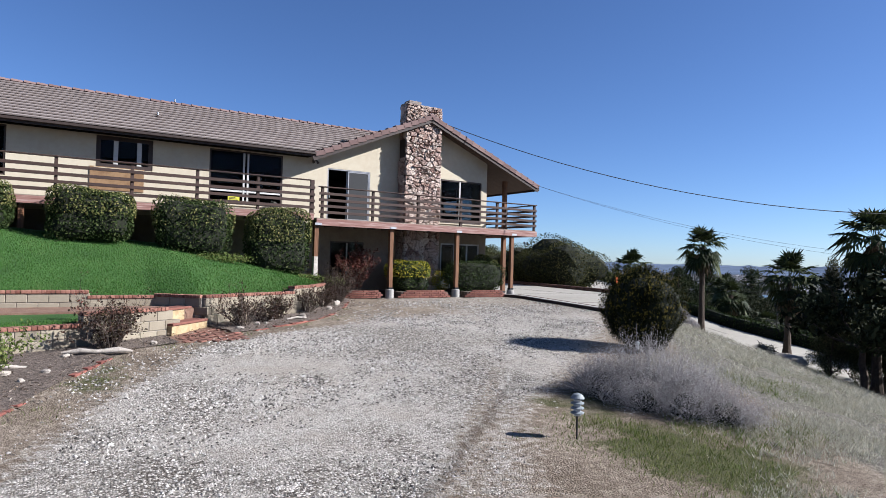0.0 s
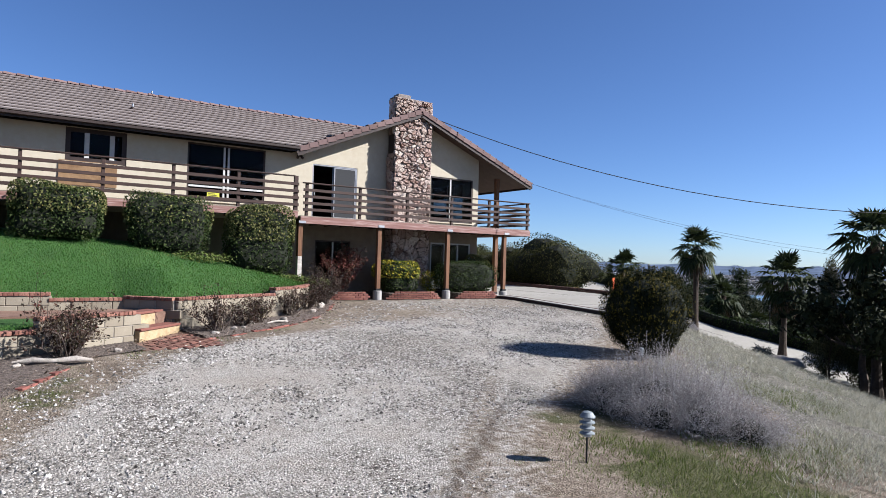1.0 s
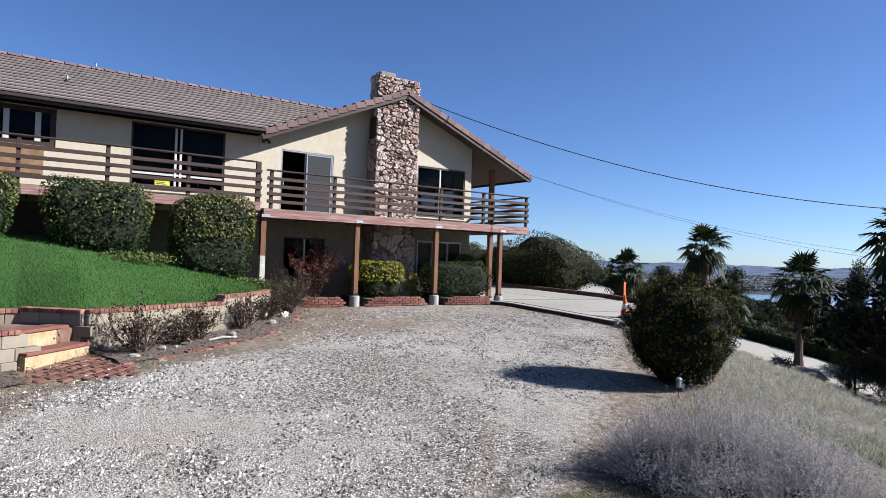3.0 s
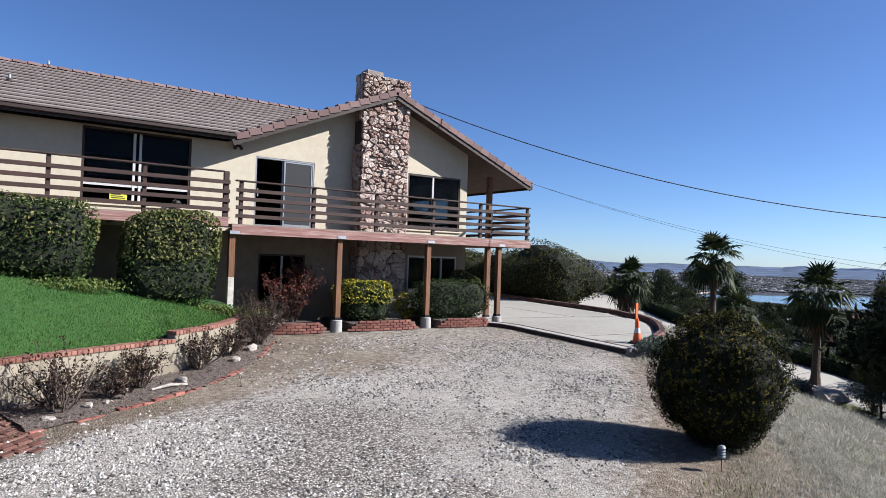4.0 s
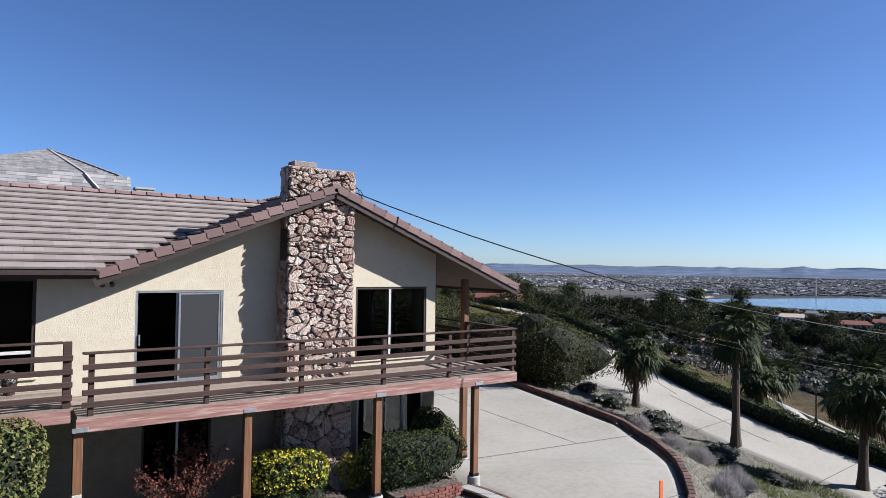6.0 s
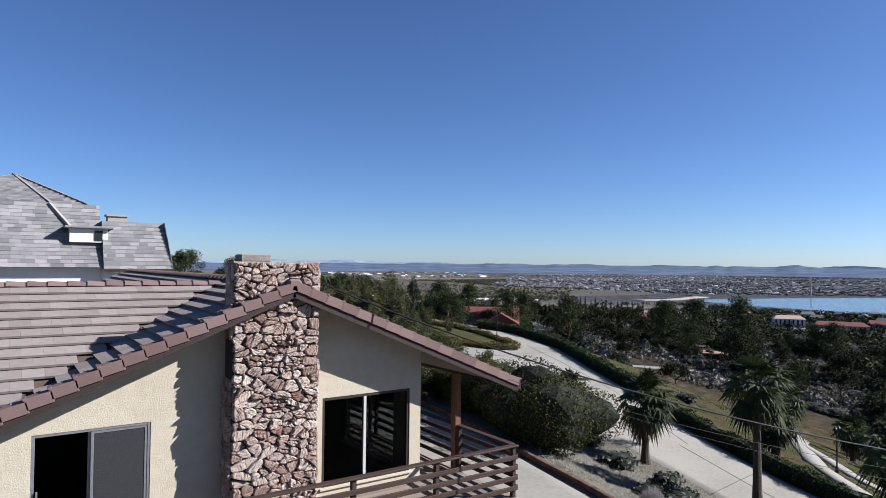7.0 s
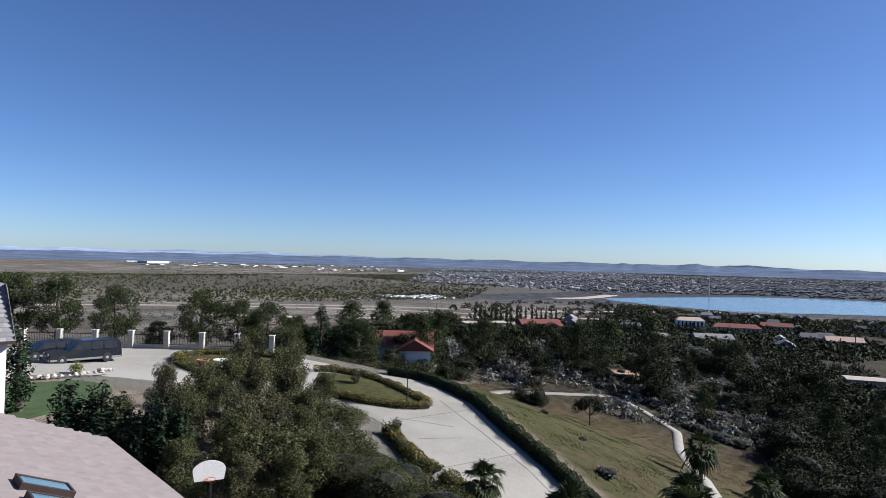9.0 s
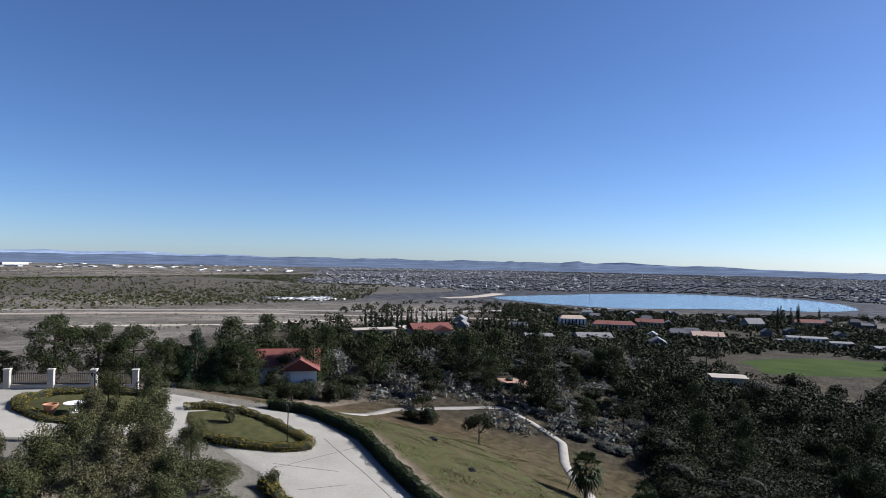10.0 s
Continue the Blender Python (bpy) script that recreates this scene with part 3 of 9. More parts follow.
def panel_wall(name, axis_dir, at, thick, u0, u1, z0, z1, holes, mat, parent):
    """A wall with real openings: (u0, u1, z0, z1) rows; axis_dir 'x' runs along x at y=at, 'y' along y at x=at."""
    us = sorted({u0, u1, *[h[0] for h in holes], *[h[1] for h in holes]})
    zs = sorted({z0, z1, *[h[2] for h in holes], *[h[3] for h in holes]})
    bm = bmesh.new()

    def P(u, d, z):
        return (u, at + d, z) if axis_dir == 'x' else (at + d, u, z)

    def solid(i, k):
        if i < 0 or k < 0 or i >= len(us) - 1 or k >= len(zs) - 1:
            return False
        u, z = (us[i] + us[i + 1]) / 2, (zs[k] + zs[k + 1]) / 2
        return not any(h[0] < u < h[1] and h[2] < z < h[3] for h in holes)
    for i in range(len(us) - 1):
        for k in range(len(zs) - 1):
            if not solid(i, k):
                continue
            a, b, c, d = us[i], us[i + 1], zs[k], zs[k + 1]
            quad(bm, [P(a, 0, c), P(b, 0, c), P(b, 0, d), P(a, 0, d)])
            quad(bm, [P(a, thick, c), P(a, thick, d), P(b, thick, d), P(b, thick, c)])
            for (ii, kk, e, f) in ((i - 1, k, (a, c), (a, d)), (i + 1, k, (b, c), (b, d)), (i, k - 1, (a, c), (b, c)), (i, k + 1, (a, d), (b, d))):
                if not solid(ii, kk):
                    quad(bm, [P(e[0], 0, e[1]), P(f[0], 0, f[1]), P(f[0], thick, f[1]), P(e[0], thick, e[1])])
    bmesh.ops.remove_doubles(bm, verts=bm.verts, dist=0.0005)
    bmesh.ops.recalc_face_normals(bm, faces=bm.faces)
    return part(name, bm, mat, parent)


DOOR = (10.17, 11.95, 2.78, 4.76)
WIN_R = (15.22, 17.34, 2.96, 4.80)
WIN_L = (5.88, 8.44, 3.14, 5.02)
WIN_1 = (2.46, 4.10, 4.03, 5.04)
WIN_0 = (-2.2, 0.13, 3.55, 5.04)
LOW_1 = (10.35, 11.75, 0.62, 2.0)
LOW_2 = (15.3, 17.28, 0.05, 2.1)
panel_wall("wall", 'x', WALL_Y, 0.16, WEST_X, 17.63, 2.60, 5.06, [DOOR, WIN_R, WIN_L, WIN_1, WIN_0], M["stucco"], house)
panel_wall("lower_wall", 'x', WALL_Y, 0.16, WEST_X, 17.63, -0.4, 2.597, [LOW_1, LOW_2], M["shaded_stucco"], house)
panel_wall("wall", 'y', 17.63, -0.16, WALL_Y + 0.16, 39.6, -0.4, 5.5, [(23.0, 25.6, 2.8, 4.8), (28, 30, 3.4, 4.8), (23.2, 26.0, 0.0, 2.1)], M["stucco"], house)
panel_wall("wall", 'x', 39.6, 0.16, 9.9, 17.63, -0.4, 5.4, [], M["stucco"], house)
panel_wall("wall", 'y', 9.9, 0.16, 30.2, 39.6, -0.4, 5.4, [], M["stucco"], house)
panel_wall("wall", 'x', 30.0, 0.16, WEST_X, 10.06, -0.4, 5.2, [], M["stucco"], house)
panel_wall("wall", 'y', WEST_X, 0.16, WALL_Y + 0.16, 30.0, -0.4, 5.2, [], M["stucco"], house)


def gable(name, y, thick, xl, xr, mat):
    bm = bmesh.new()
    zt = lambda x: RIDGE_Z - SLOPE * abs(x - RIDGE_X) - 0.10
    pts = [(xl, 5.06), (xr, 5.06), (xr, max(zt(xr), 5.07)), (RIDGE_X, zt(RIDGE_X)), (xl, max(zt(xl), 5.07))]
    a = [bm.verts.new((x, y, z)) for x, z in pts]
    b = [bm.verts.new((x, y + thick, z)) for x, z in pts]
    bm.faces.new(a), bm.faces.new(b[::-1])
    for i in range(len(a)):
        bm.faces.new((a[i], b[i], b[(i + 1) % len(a)], a[(i + 1) % len(a)]))
    bmesh.ops.recalc_face_normals(bm, faces=bm.faces)
    return part(name, bm, mat, house)


gable("gable", WALL_Y, 0.16, 9.4, 17.63, M["stucco"])
gable("gable", 39.6, 0.16, 9.9, 17.63, M["stucco"])
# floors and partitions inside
part("storey_floor", boxes((WEST_X + 0.2, 17.4, WALL_Y + 0.17, 29.9, 2.5, 2.74)), M["unlit_interior"], house)
part("storey_floor", boxes((10.1, 17.4, 29.95, 39.5, 2.5, 2.74)), M["unlit_interior"], house)
part("ground_floor", boxes((WEST_X + 0.2, 17.4, WALL_Y + 0.17, 29.9, -0.3, 0.0)), M["unlit_interior"], house)
part("partition", boxes((WEST_X + 0.2, 17.4, 27.0, 27.1, 2.76, 5.0)), M["unlit_interior"], house)
part("partition", boxes((9.2, 9.3, WALL_Y + 0.17, 26.99, 2.76, 5.0)), M["unlit_interior"], house)
part("partition", boxes((WEST_X + 0.2, 17.4, 26.0, 26.1, 0.01, 2.49)), M["unlit_interior"], house)
part("ceiling", boxes((WEST_X + 0.2, 17.4, WALL_Y + 0.17, 29.9, 5.08, 5.12)), M["unlit_interior"], house)

# ---- roof ----
TILE_W, TILE_E = 0.33, 0.335


def slab_poly(bm, pts, normal, thick):
    n = Vector(normal).normalized()
    a = [bm.verts.new(p) for p in pts]
    b = [bm.verts.new(Vector(p) - n * thick) for p in pts]
    bm.faces.new(a), bm.faces.new(b[::-1])
    for i in range(len(a)):
        bm.faces.new((a[i], b[i], b[(i + 1) % len(a)], a[(i + 1) % len(a)]))


def zg(x):
    return RIDGE_Z - SLOPE * abs(x - RIDGE_X)


def zw(y):
    return WRIDGE_Z - WSLOPE * abs(y - WING_Y)


WEAVE_Y = 21.45
vx = lambda y: RIDGE_X - (RIDGE_Z - zw(y)) / SLOPE
WBACK_Y = WING_Y + (WRIDGE_Z - zg(9.4)) / WSLOPE
WEND_X = vx(WING_Y)
bm = bmesh.new()
nr, nl, nf, nb = (SLOPE, 0, 1), (-SLOPE, 0, 1), (0, -WSLOPE, 1), (0, WSLOPE, 1)
slab_poly(bm, [(RIDGE_X, BARGE_Y, RIDGE_Z), (EAVE_R, BARGE_Y, zg(EAVE_R)), (EAVE_R, BACK_Y, zg(EAVE_R)), (RIDGE_X, BACK_Y, RIDGE_Z)], nr, 0.1)
bmesh.ops.recalc_face_normals(bm, faces=bm.faces)
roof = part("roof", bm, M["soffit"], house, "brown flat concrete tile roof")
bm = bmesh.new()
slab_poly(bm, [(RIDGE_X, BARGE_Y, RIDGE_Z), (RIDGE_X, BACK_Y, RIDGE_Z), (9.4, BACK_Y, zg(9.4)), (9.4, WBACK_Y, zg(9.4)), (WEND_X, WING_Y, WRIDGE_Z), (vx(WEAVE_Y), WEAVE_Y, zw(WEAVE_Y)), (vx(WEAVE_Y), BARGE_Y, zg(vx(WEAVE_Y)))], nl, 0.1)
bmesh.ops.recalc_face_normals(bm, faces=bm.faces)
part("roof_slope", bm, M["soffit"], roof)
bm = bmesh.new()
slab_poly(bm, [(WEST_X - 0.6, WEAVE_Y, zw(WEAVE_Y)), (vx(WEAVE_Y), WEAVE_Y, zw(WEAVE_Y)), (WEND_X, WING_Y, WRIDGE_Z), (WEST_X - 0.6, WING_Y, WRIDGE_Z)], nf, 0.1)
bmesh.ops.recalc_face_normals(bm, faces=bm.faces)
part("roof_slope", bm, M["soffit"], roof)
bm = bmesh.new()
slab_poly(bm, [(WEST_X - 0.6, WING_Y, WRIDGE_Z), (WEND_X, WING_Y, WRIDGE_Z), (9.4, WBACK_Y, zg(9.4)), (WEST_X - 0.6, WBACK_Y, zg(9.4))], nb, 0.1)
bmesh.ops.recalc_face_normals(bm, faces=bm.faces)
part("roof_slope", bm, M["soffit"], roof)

tile_list = []
rng = random.Random(5)


def tile_grid(origin, along, upslope, n_along, n_up, keep):
    """Places tiles by course; along and upslope are unit vectors in the roof plane."""
    o, a, u = Vector(origin), Vector(along).normalized(), Vector(upslope).normalized()
    for j in range(n_up):
        shift = 0.5 * TILE_W if j % 2 else 0.0
        for i in range(n_along):
            p = o + a * (i * TILE_W + shift) + u * (j * TILE_E)
            c = p + a * TILE_W * 0.5 + u * TILE_E * 0.5
            if keep(c):
                tile_list.append((p, a, u))


tile_grid((EAVE_R + 0.03, BARGE_Y + 0.12, zg(EAVE_R)), (0, 1, 0), (-1, 0, SLOPE), 57, 19, lambda c: c.x > RIDGE_X + 0.12 and c.y < BACK_Y)
tile_grid((9.3, BARGE_Y + 0.12, zg(9.3)), (0, 1, 0), (1, 0, SLOPE), 57, 17, lambda c: c.x < RIDGE_X - 0.12 and c.y < BACK_Y and c.x > vx(c.y) + 0.05)
tile_grid((WEST_X - 0.6, WEAVE_Y - 0.03, zw(WEAVE_Y)), (1, 0, 0), (0, 1, WSLOPE), 76, 15, lambda c: c.y < WING_Y - 0.1 and c.x < vx(c.y) - 0.05)


def tile_verts(w, e, butt):
    """One flat tile, thick at the lower end."""
    return [(0.001, -0.03, 0.034), (w - 0.001, -0.03, 0.034), (w - 0.001, e, 0.0), (0.001, e, 0.0),
            (0.001, -0.03, butt), (w - 0.001, -0.03, butt), (w - 0.001, e, 0.012), (0.001, e, 0.012)]


TF = [(0, 3, 2, 1), (4, 5, 6, 7), (0, 1, 5, 4), (1, 2, 6, 5), (2, 3, 7, 6), (3, 0, 4, 7)]
tv = tile_verts(TILE_W, TILE_E, 0.075)
tile_me = arrays_mesh("roof_tile", tv, TF)
tile_me.materials.append(M["tile_piece"])


def frame_of(p, a, u):
    n = a.cross(u)
    if n.z < 0:
        n = -n
    return Matrix(((a.x, u.x, n.x, p.x), (a.y, u.y, n.y, p.y), (a.z, u.z, n.z, p.z), (0, 0, 0, 1)))


tile_list.sort(key=lambda t: (t[0].x - 12.5) ** 2 + (t[0].y - 22.5) ** 2)
near_tiles, rest_tiles = tile_list[:300], tile_list[300:]
vs, fs = [], []
for p, a, u in rest_tiles:
    m4 = frame_of(p, a, u)
    b = len(vs)
    lift = rng.uniform(0, 0.003)
    vs += [tuple(m4 @ Vector((x, y, z + lift))) for x, y, z in tv]
    fs += [tuple(b + k for k in f) for f in TF]
tagged(mesh_part("roof_tiles", arrays_mesh("roof_tiles", vs, fs), M["tile"], roof), kind="stuff")

# barge boards, barge tiles, fascias
bm = bmesh.new()
for s, xe in ((-1, 9.32), (1, EAVE_R)):
    beam(bm, (RIDGE_X + s * 0.0, BARGE_Y + 0.03, RIDGE_Z - 0.13), (xe, BARGE_Y + 0.03, zg(xe) - 0.13), 0.05, 0.2)
part("barge_board", bm, M["dark_trim"], roof)
bm = bmesh.new()
for s, xe in ((-1, 9.42), (1, EAVE_R)):
    beam(bm, (RIDGE_X, BACK_Y - 0.03, RIDGE_Z - 0.13), (xe, BACK_Y - 0.03, zg(xe) - 0.13), 0.05, 0.2)
part("barge_board", bm, M["dark_trim"], roof)
part("fascia_board", boxes((WEST_X - 0.6, 9.5, WEAVE_Y - 0.05, WEAVE_Y, zw(WEAVE_Y) - 0.17, zw(WEAVE_Y) + 0.0)), M["dark_trim"], roof)
part("fascia_board", boxes((EAVE_R, EAVE_R + 0.05, BARGE_Y, BACK_Y, zg(EAVE_R) - 0.17, zg(EAVE_R))), M["dark_trim"], roof)
part("gutter", boxes((WEST_X - 0.6, 9.42, WEAVE_Y - 0.14, WEAVE_Y - 0.052, zw(WEAVE_Y) - 0.1, zw(WEAVE_Y) - 0.015), c=0.01), M["dark_trim"], roof)


def barge_tile_mesh():
    """A bent verge tile: a top leaf and a face leaf with a lip at the low end."""
    bm = bmesh.new()
    box(bm, -0.02, 0.36, 0.0, 0.20, 0.0, 0.03, 0.004)
    box(bm, -0.02, 0.36, -0.028, 0.0, -0.15, 0.03, 0.004)
    box(bm, -0.035, 0.02, -0.035, 0.2, 0.005, 0.045, 0.004)
    me = bpy.data.meshes.new("barge_tile")
    bm.to_mesh(me), bm.free()
    me.materials.append(M["barge_tile"])
    return me


bt = barge_tile_mesh()


def ridge_tile_mesh():
    bm = bmesh.new()
    n = 6
    rows = []
    for y, r in ((0.0, 0.135), (0.40, 0.115)):
        for rr in (r, r - 0.025):
            rows.append([bm.verts.new((rr * 1.15 * math.cos(math.pi * k / n), y, rr * 0.75 * math.sin(math.pi * k / n) - 0.045)) for k in range(n + 1)])
    for a, b in ((0, 2), (3, 1), (1, 0), (2, 3)):
        for k in range(n):
            bm.faces.new((rows[a][k], rows[a][k + 1], rows[b][k + 1], rows[b][k]))
    bmesh.ops.recalc_face_normals(bm, faces=bm.faces)
    me = bpy.data.meshes.new("ridge_tile")
    bm.to_mesh(me), bm.free()
    me.materials.append(M["barge_tile"])
    return me


rt = ridge_tile_mesh()

# ---- chimney of split stone ----
CH = (13.2, 14.86, 21.56, 22.0)
CH_TOP = 7.56
chimney = part("chimney", boxes((CH[0], CH[1], CH[2], WALL_Y - 0.005, -0.3, 5.4), (CH[0], CH[1], CH[2], CH[3], 5.401, CH_TOP)), M["mortar"], house, "tall chimney of split reddish stone")
part("chimney_cap", boxes((CH[0] - 0.02, CH[1] + 0.02, CH[2] - 0.02, CH[3] + 0.02, CH_TOP + 0.002, CH_TOP + 0.05), c=0.015), M["cap_concrete"], chimney, "weathered concrete cap")
fx, fy, fz = 13.62, 21.78, CH_TOP + 0.051
flue = part("flue", boxes((fx - 0.28, fx + 0.28, fy - 0.2, fy - 0.15, fz, fz + 0.13), (fx - 0.28, fx + 0.28, fy + 0.15, fy + 0.2, fz, fz + 0.13), (fx - 0.28, fx - 0.23, fy - 0.149, fy + 0.149, fz, fz + 0.13), (fx + 0.23, fx + 0.28, fy - 0.149, fy + 0.149, fz, fz + 0.13), c=0.012), M["cap_concrete"], chimney, "rectangular clay flue collar")
# near-black plate stands for the shade down inside the flue
part("soot", boxes((fx - 0.229, fx + 0.229, fy - 0.149, fy + 0.149, fz, fz + 0.02)), M["mortar"], flue)


def voronoi(w, h, n, seed, relax=1):
    """Cells of a bounded Voronoi diagram as polygons."""
    r = np.random.RandomState(seed)
    pts = np.stack([r.uniform(0, w, n), r.uniform(0, h, n)], 1)
    pts[n // 2:] = pts[:n - n // 2] + r.normal(0, 0.11, (n - n // 2, 2)) * np.array([1.3, 0.8])
    pts = np.clip(pts, 0.02, (w - 0.02, h - 0.02))
    for step in range(relax + 1):
        cells = []
        for i, p in enumerate(pts):
            poly = [(0, 0), (w, 0), (w, h), (0, h)]
            d = ((pts - p) ** 2).sum(1)
            for j in np.argsort(d)[1:18]:
                mid, nn = (pts[j] + p) / 2, pts[j] - p
                out = []
                for k in range(len(poly)):
                    a, b = np.array(poly[k]), np.array(poly[(k + 1) % len(poly)])
                    da, db = (a - mid) @ nn, (b - mid) @ nn
                    if da <= 0:
                        out.append(tuple(a))
                    if da * db < 0:
                        out.append(tuple(a + (b - a) * da / (da - db)))
                poly = out
                if len(poly) < 3:
                    break
            cells.append(poly)
        if step < relax:
            pts = np.array([np.mean(c, 0) if len(c) > 2 else p for c, p in zip(cells, pts)]) * 0.35 + pts * 0.65
    return [c for c in cells if len(c) > 2]


def stone_piece(poly, to_world, seed):
    """One split stone: shrunk outline, uneven raised face."""
    r = random.Random(seed)
    soft = []
    for p, q in zip(poly, poly[1:] + poly[:1]):
        p, q = np.array(p), np.array(q)
        L = np.hypot(*(q - p))
        if L < 0.03:
            soft.append(tuple((p + q) / 2))
            continue
        for t in (0.2, 0.5, 0.8) if L > 0.16 else (0.24, 0.76):
            soft.append(tuple(p + (q - p) * t + np.array([r.gauss(0, 0.006), r.gauss(0, 0.006)])))
    poly = soft
    c = np.mean(poly, 0)
    bm = bmesh.new()
    d = r.uniform(0.035, 0.12)
    tilt = (r.uniform(-0.12, 0.12), r.uniform(-0.12, 0.12))
    low, mid, top = [], [], []
    for p in poly:
        v = np.array(p) - c
        L = max(np.hypot(*v), 1e-4)
        s0 = max(L - 0.004, 0.002) / L
        s1 = max(L - r.uniform(0.005, 0.014), L * 0.5) / L
        s2 = max(L - r.uniform(0.018, 0.045), L * 0.3) / L
        low.append(bm.verts.new(to_world(*(c + v * s0), -0.02)))
        mid.append(bm.verts.new(to_world(*(c + v * s1), d * r.uniform(0.55, 0.85))))
        q = v * max(s2, 0.25)
        top.append(bm.verts.new(to_world(*(c + q), d * r.uniform(0.9, 1.15) + q[0] * tilt[0] + q[1] * tilt[1])))
    n = len(poly)
    for a, b in ((low, mid), (mid, top)):
        for k in range(n):
            bm.faces.new((a[k], a[(k + 1) % n], b[(k + 1) % n], b[k]))
    bm.faces.new(top)
    bmesh.ops.recalc_face_normals(bm, faces=bm.faces)
    return bm


def stone_face(w, h, n, seed, to_world, parent, limit=None, skew=1.0):
    cells = voronoi(w * skew, h, n, seed)
    for k, poly in enumerate(cells):
        poly = [(x / skew, y) for x, y in poly]
        ob = part("stone", stone_piece(poly, to_world, seed * 1000 + k), M["stone"], parent)


stone_face(1.66, 5.0, 300, 11, lambda u, v, d: (CH[0] + u, CH[2] - d, 2.6 + v), chimney, skew=0.66)
stone_face(1.66, 2.6, 60, 12, lambda u, v, d: (CH[0] + u, CH[2] - d, v), chimney, skew=0.85)
stone_face(0.5, 4.75, 30, 13, lambda u, v, d: (CH[0] - 0.5 * d, CH[2] + u, 0.7 + v), chimney)
stone_face(0.44, 1.4, 12, 14, lambda u, v, d: (CH[0] - 0.5 * d, CH[2] + u, 6.16 + v), chimney)
stone_face(0.5, 5.1, 14, 15, lambda u, v, d: (CH[1] + 0.6 * d, CH[2] + u, 0.6 + v), chimney)
stone_face(0.44, 1.0, 5, 16, lambda u, v, d: (CH[1] + 0.6 * d, CH[2] + u, 6.5 + v), chimney)

# ---- doors and windows ----


def frame_bars(rect, y0, y1, w, mull=(), rails=()):
    """Jambs, head and sill round an opening, with mullions at x and rails at z."""
    a, b, c, d = rect
    rows = [(a, a + w, y0, y1, c, d), (b - w, b, y0, y1, c, d), (a + w, b - w, y0, y1, d - w, d), (a + w, b - w, y0, y1, c, c + w)]
    rows += [(x - w / 2, x + w / 2, y0 + 0.004, y1 - 0.004, c + w, d - w) for x in mull]
    rows += [(a + w, b - w, y0 + 0.006, y1 - 0.006, z - w / 2, z + w / 2) for z in rails]
    return boxes(*rows, c=0.004)


def pane(parent, a, b, y, c, d):
    return part("pane", boxes((a, b, y, y + 0.008, c, d)), M["glass"], parent)


def window_unit(rect, mull, rails, mat, w=0.05, y=WALL_Y + 0.02, sill=True, outer=None):
    outer = outer or mat
    wd = part("window", boxes((rect[0], rect[1], y, y + 0.08, rect[2], rect[2] + w)), outer, house, "framed window with dark glass")
    z0, z1 = rect[2] + w, rect[3] - w
    part("head", boxes((rect[0], rect[1], y, y + 0.08, z1, rect[3])), outer, wd)
    for x0 in (rect[0], rect[1] - w):
        part("jamb", boxes((x0, x0 + w, y, y + 0.08, z0, z1)), outer, wd)
    for x0 in mull:
        part("mullion", boxes((x0 - w / 2, x0 + w / 2, y - 0.003, y + 0.083, z0, z1)), mat, wd)
    for z in rails:
        part("rail", boxes((rect[0] + w, rect[1] - w, y + 0.003, y + 0.077, z - w / 2, z + w / 2)), mat, wd)
    xs = [rect[0] + w, *mull, rect[1] - w]
    zs = [rect[2] + w, *rails, rect[3] - w]
    for i in range(len(xs) - 1):
        for k in range(len(zs) - 1):
            pane(wd, xs[i] + w / 2 * (i > 0), xs[i + 1] - w / 2 * (i < len(xs) - 2), y + 0.03 + 0.012 * (i % 2), zs[k] + w / 2 * (k > 0), zs[k + 1] - w / 2 * (k < len(zs) - 2))
    if sill:
        part("sill", boxes((rect[0] - 0.05, rect[1] + 0.05, y - 0.07, y + 0.0, rect[2] - 0.05, rect[2] - 0.004), c=0.006), M["stucco"], wd)
    return wd


window_unit(WIN_R, (16.22,), (), M["white_frame"], 0.06, outer=M["dark_trim"])
window_unit(WIN_L, (7.06, 7.2), (), M["white_frame"], 0.06, outer=M["dark_trim"])
part("rail", boxes((5.94, 8.38, WALL_Y + 0.025, WALL_Y + 0.095, 3.58, 3.64)), M["white_frame"], bpy.data.objects["window.001"])
window_unit(WIN_1, (3.02, 3.70), (), M["white_frame"], 0.13, outer=M["dark_trim"])
window_unit(WIN_0, (-1.1,), (), M["white_frame"], 0.05, outer=M["dark_trim"])
window_unit(LOW_1, (11.05,), (), M["white_frame"], 0.05, outer=M["dark_trim"])
window_unit(LOW_2, (16.0, 16.65), (), M["white_frame"], 0.06, sill=False)
door = part("door", frame_bars(DOOR, WALL_Y + 0.01, WALL_Y + 0.12, 0.05, (), ()), M["alu_frame"], house, "sliding glass door standing half open, with a dark insect screen")
part("sliding_screen", frame_bars((11.02, 11.9, 2.83, 4.71), WALL_Y + 0.02, WALL_Y + 0.045, 0.045), M["alu_frame"], door)
part("screen_mesh", boxes((11.064, 11.856, WALL_Y + 0.03, WALL_Y + 0.034, 2.874, 4.666)), M["screen"], door)
sash = part("sash", frame_bars((10.98, 11.9, 2.83, 4.71), WALL_Y + 0.07, WALL_Y + 0.10, 0.05), M["alu_frame"], door)
pane(sash, 11.03, 11.85, WALL_Y + 0.08, 2.88, 4.66)
part("handle", boxes((10.24, 10.27, WALL_Y - 0.03, WALL_Y + 0.01, 3.62, 3.85), c=0.006), M["galv"], door)
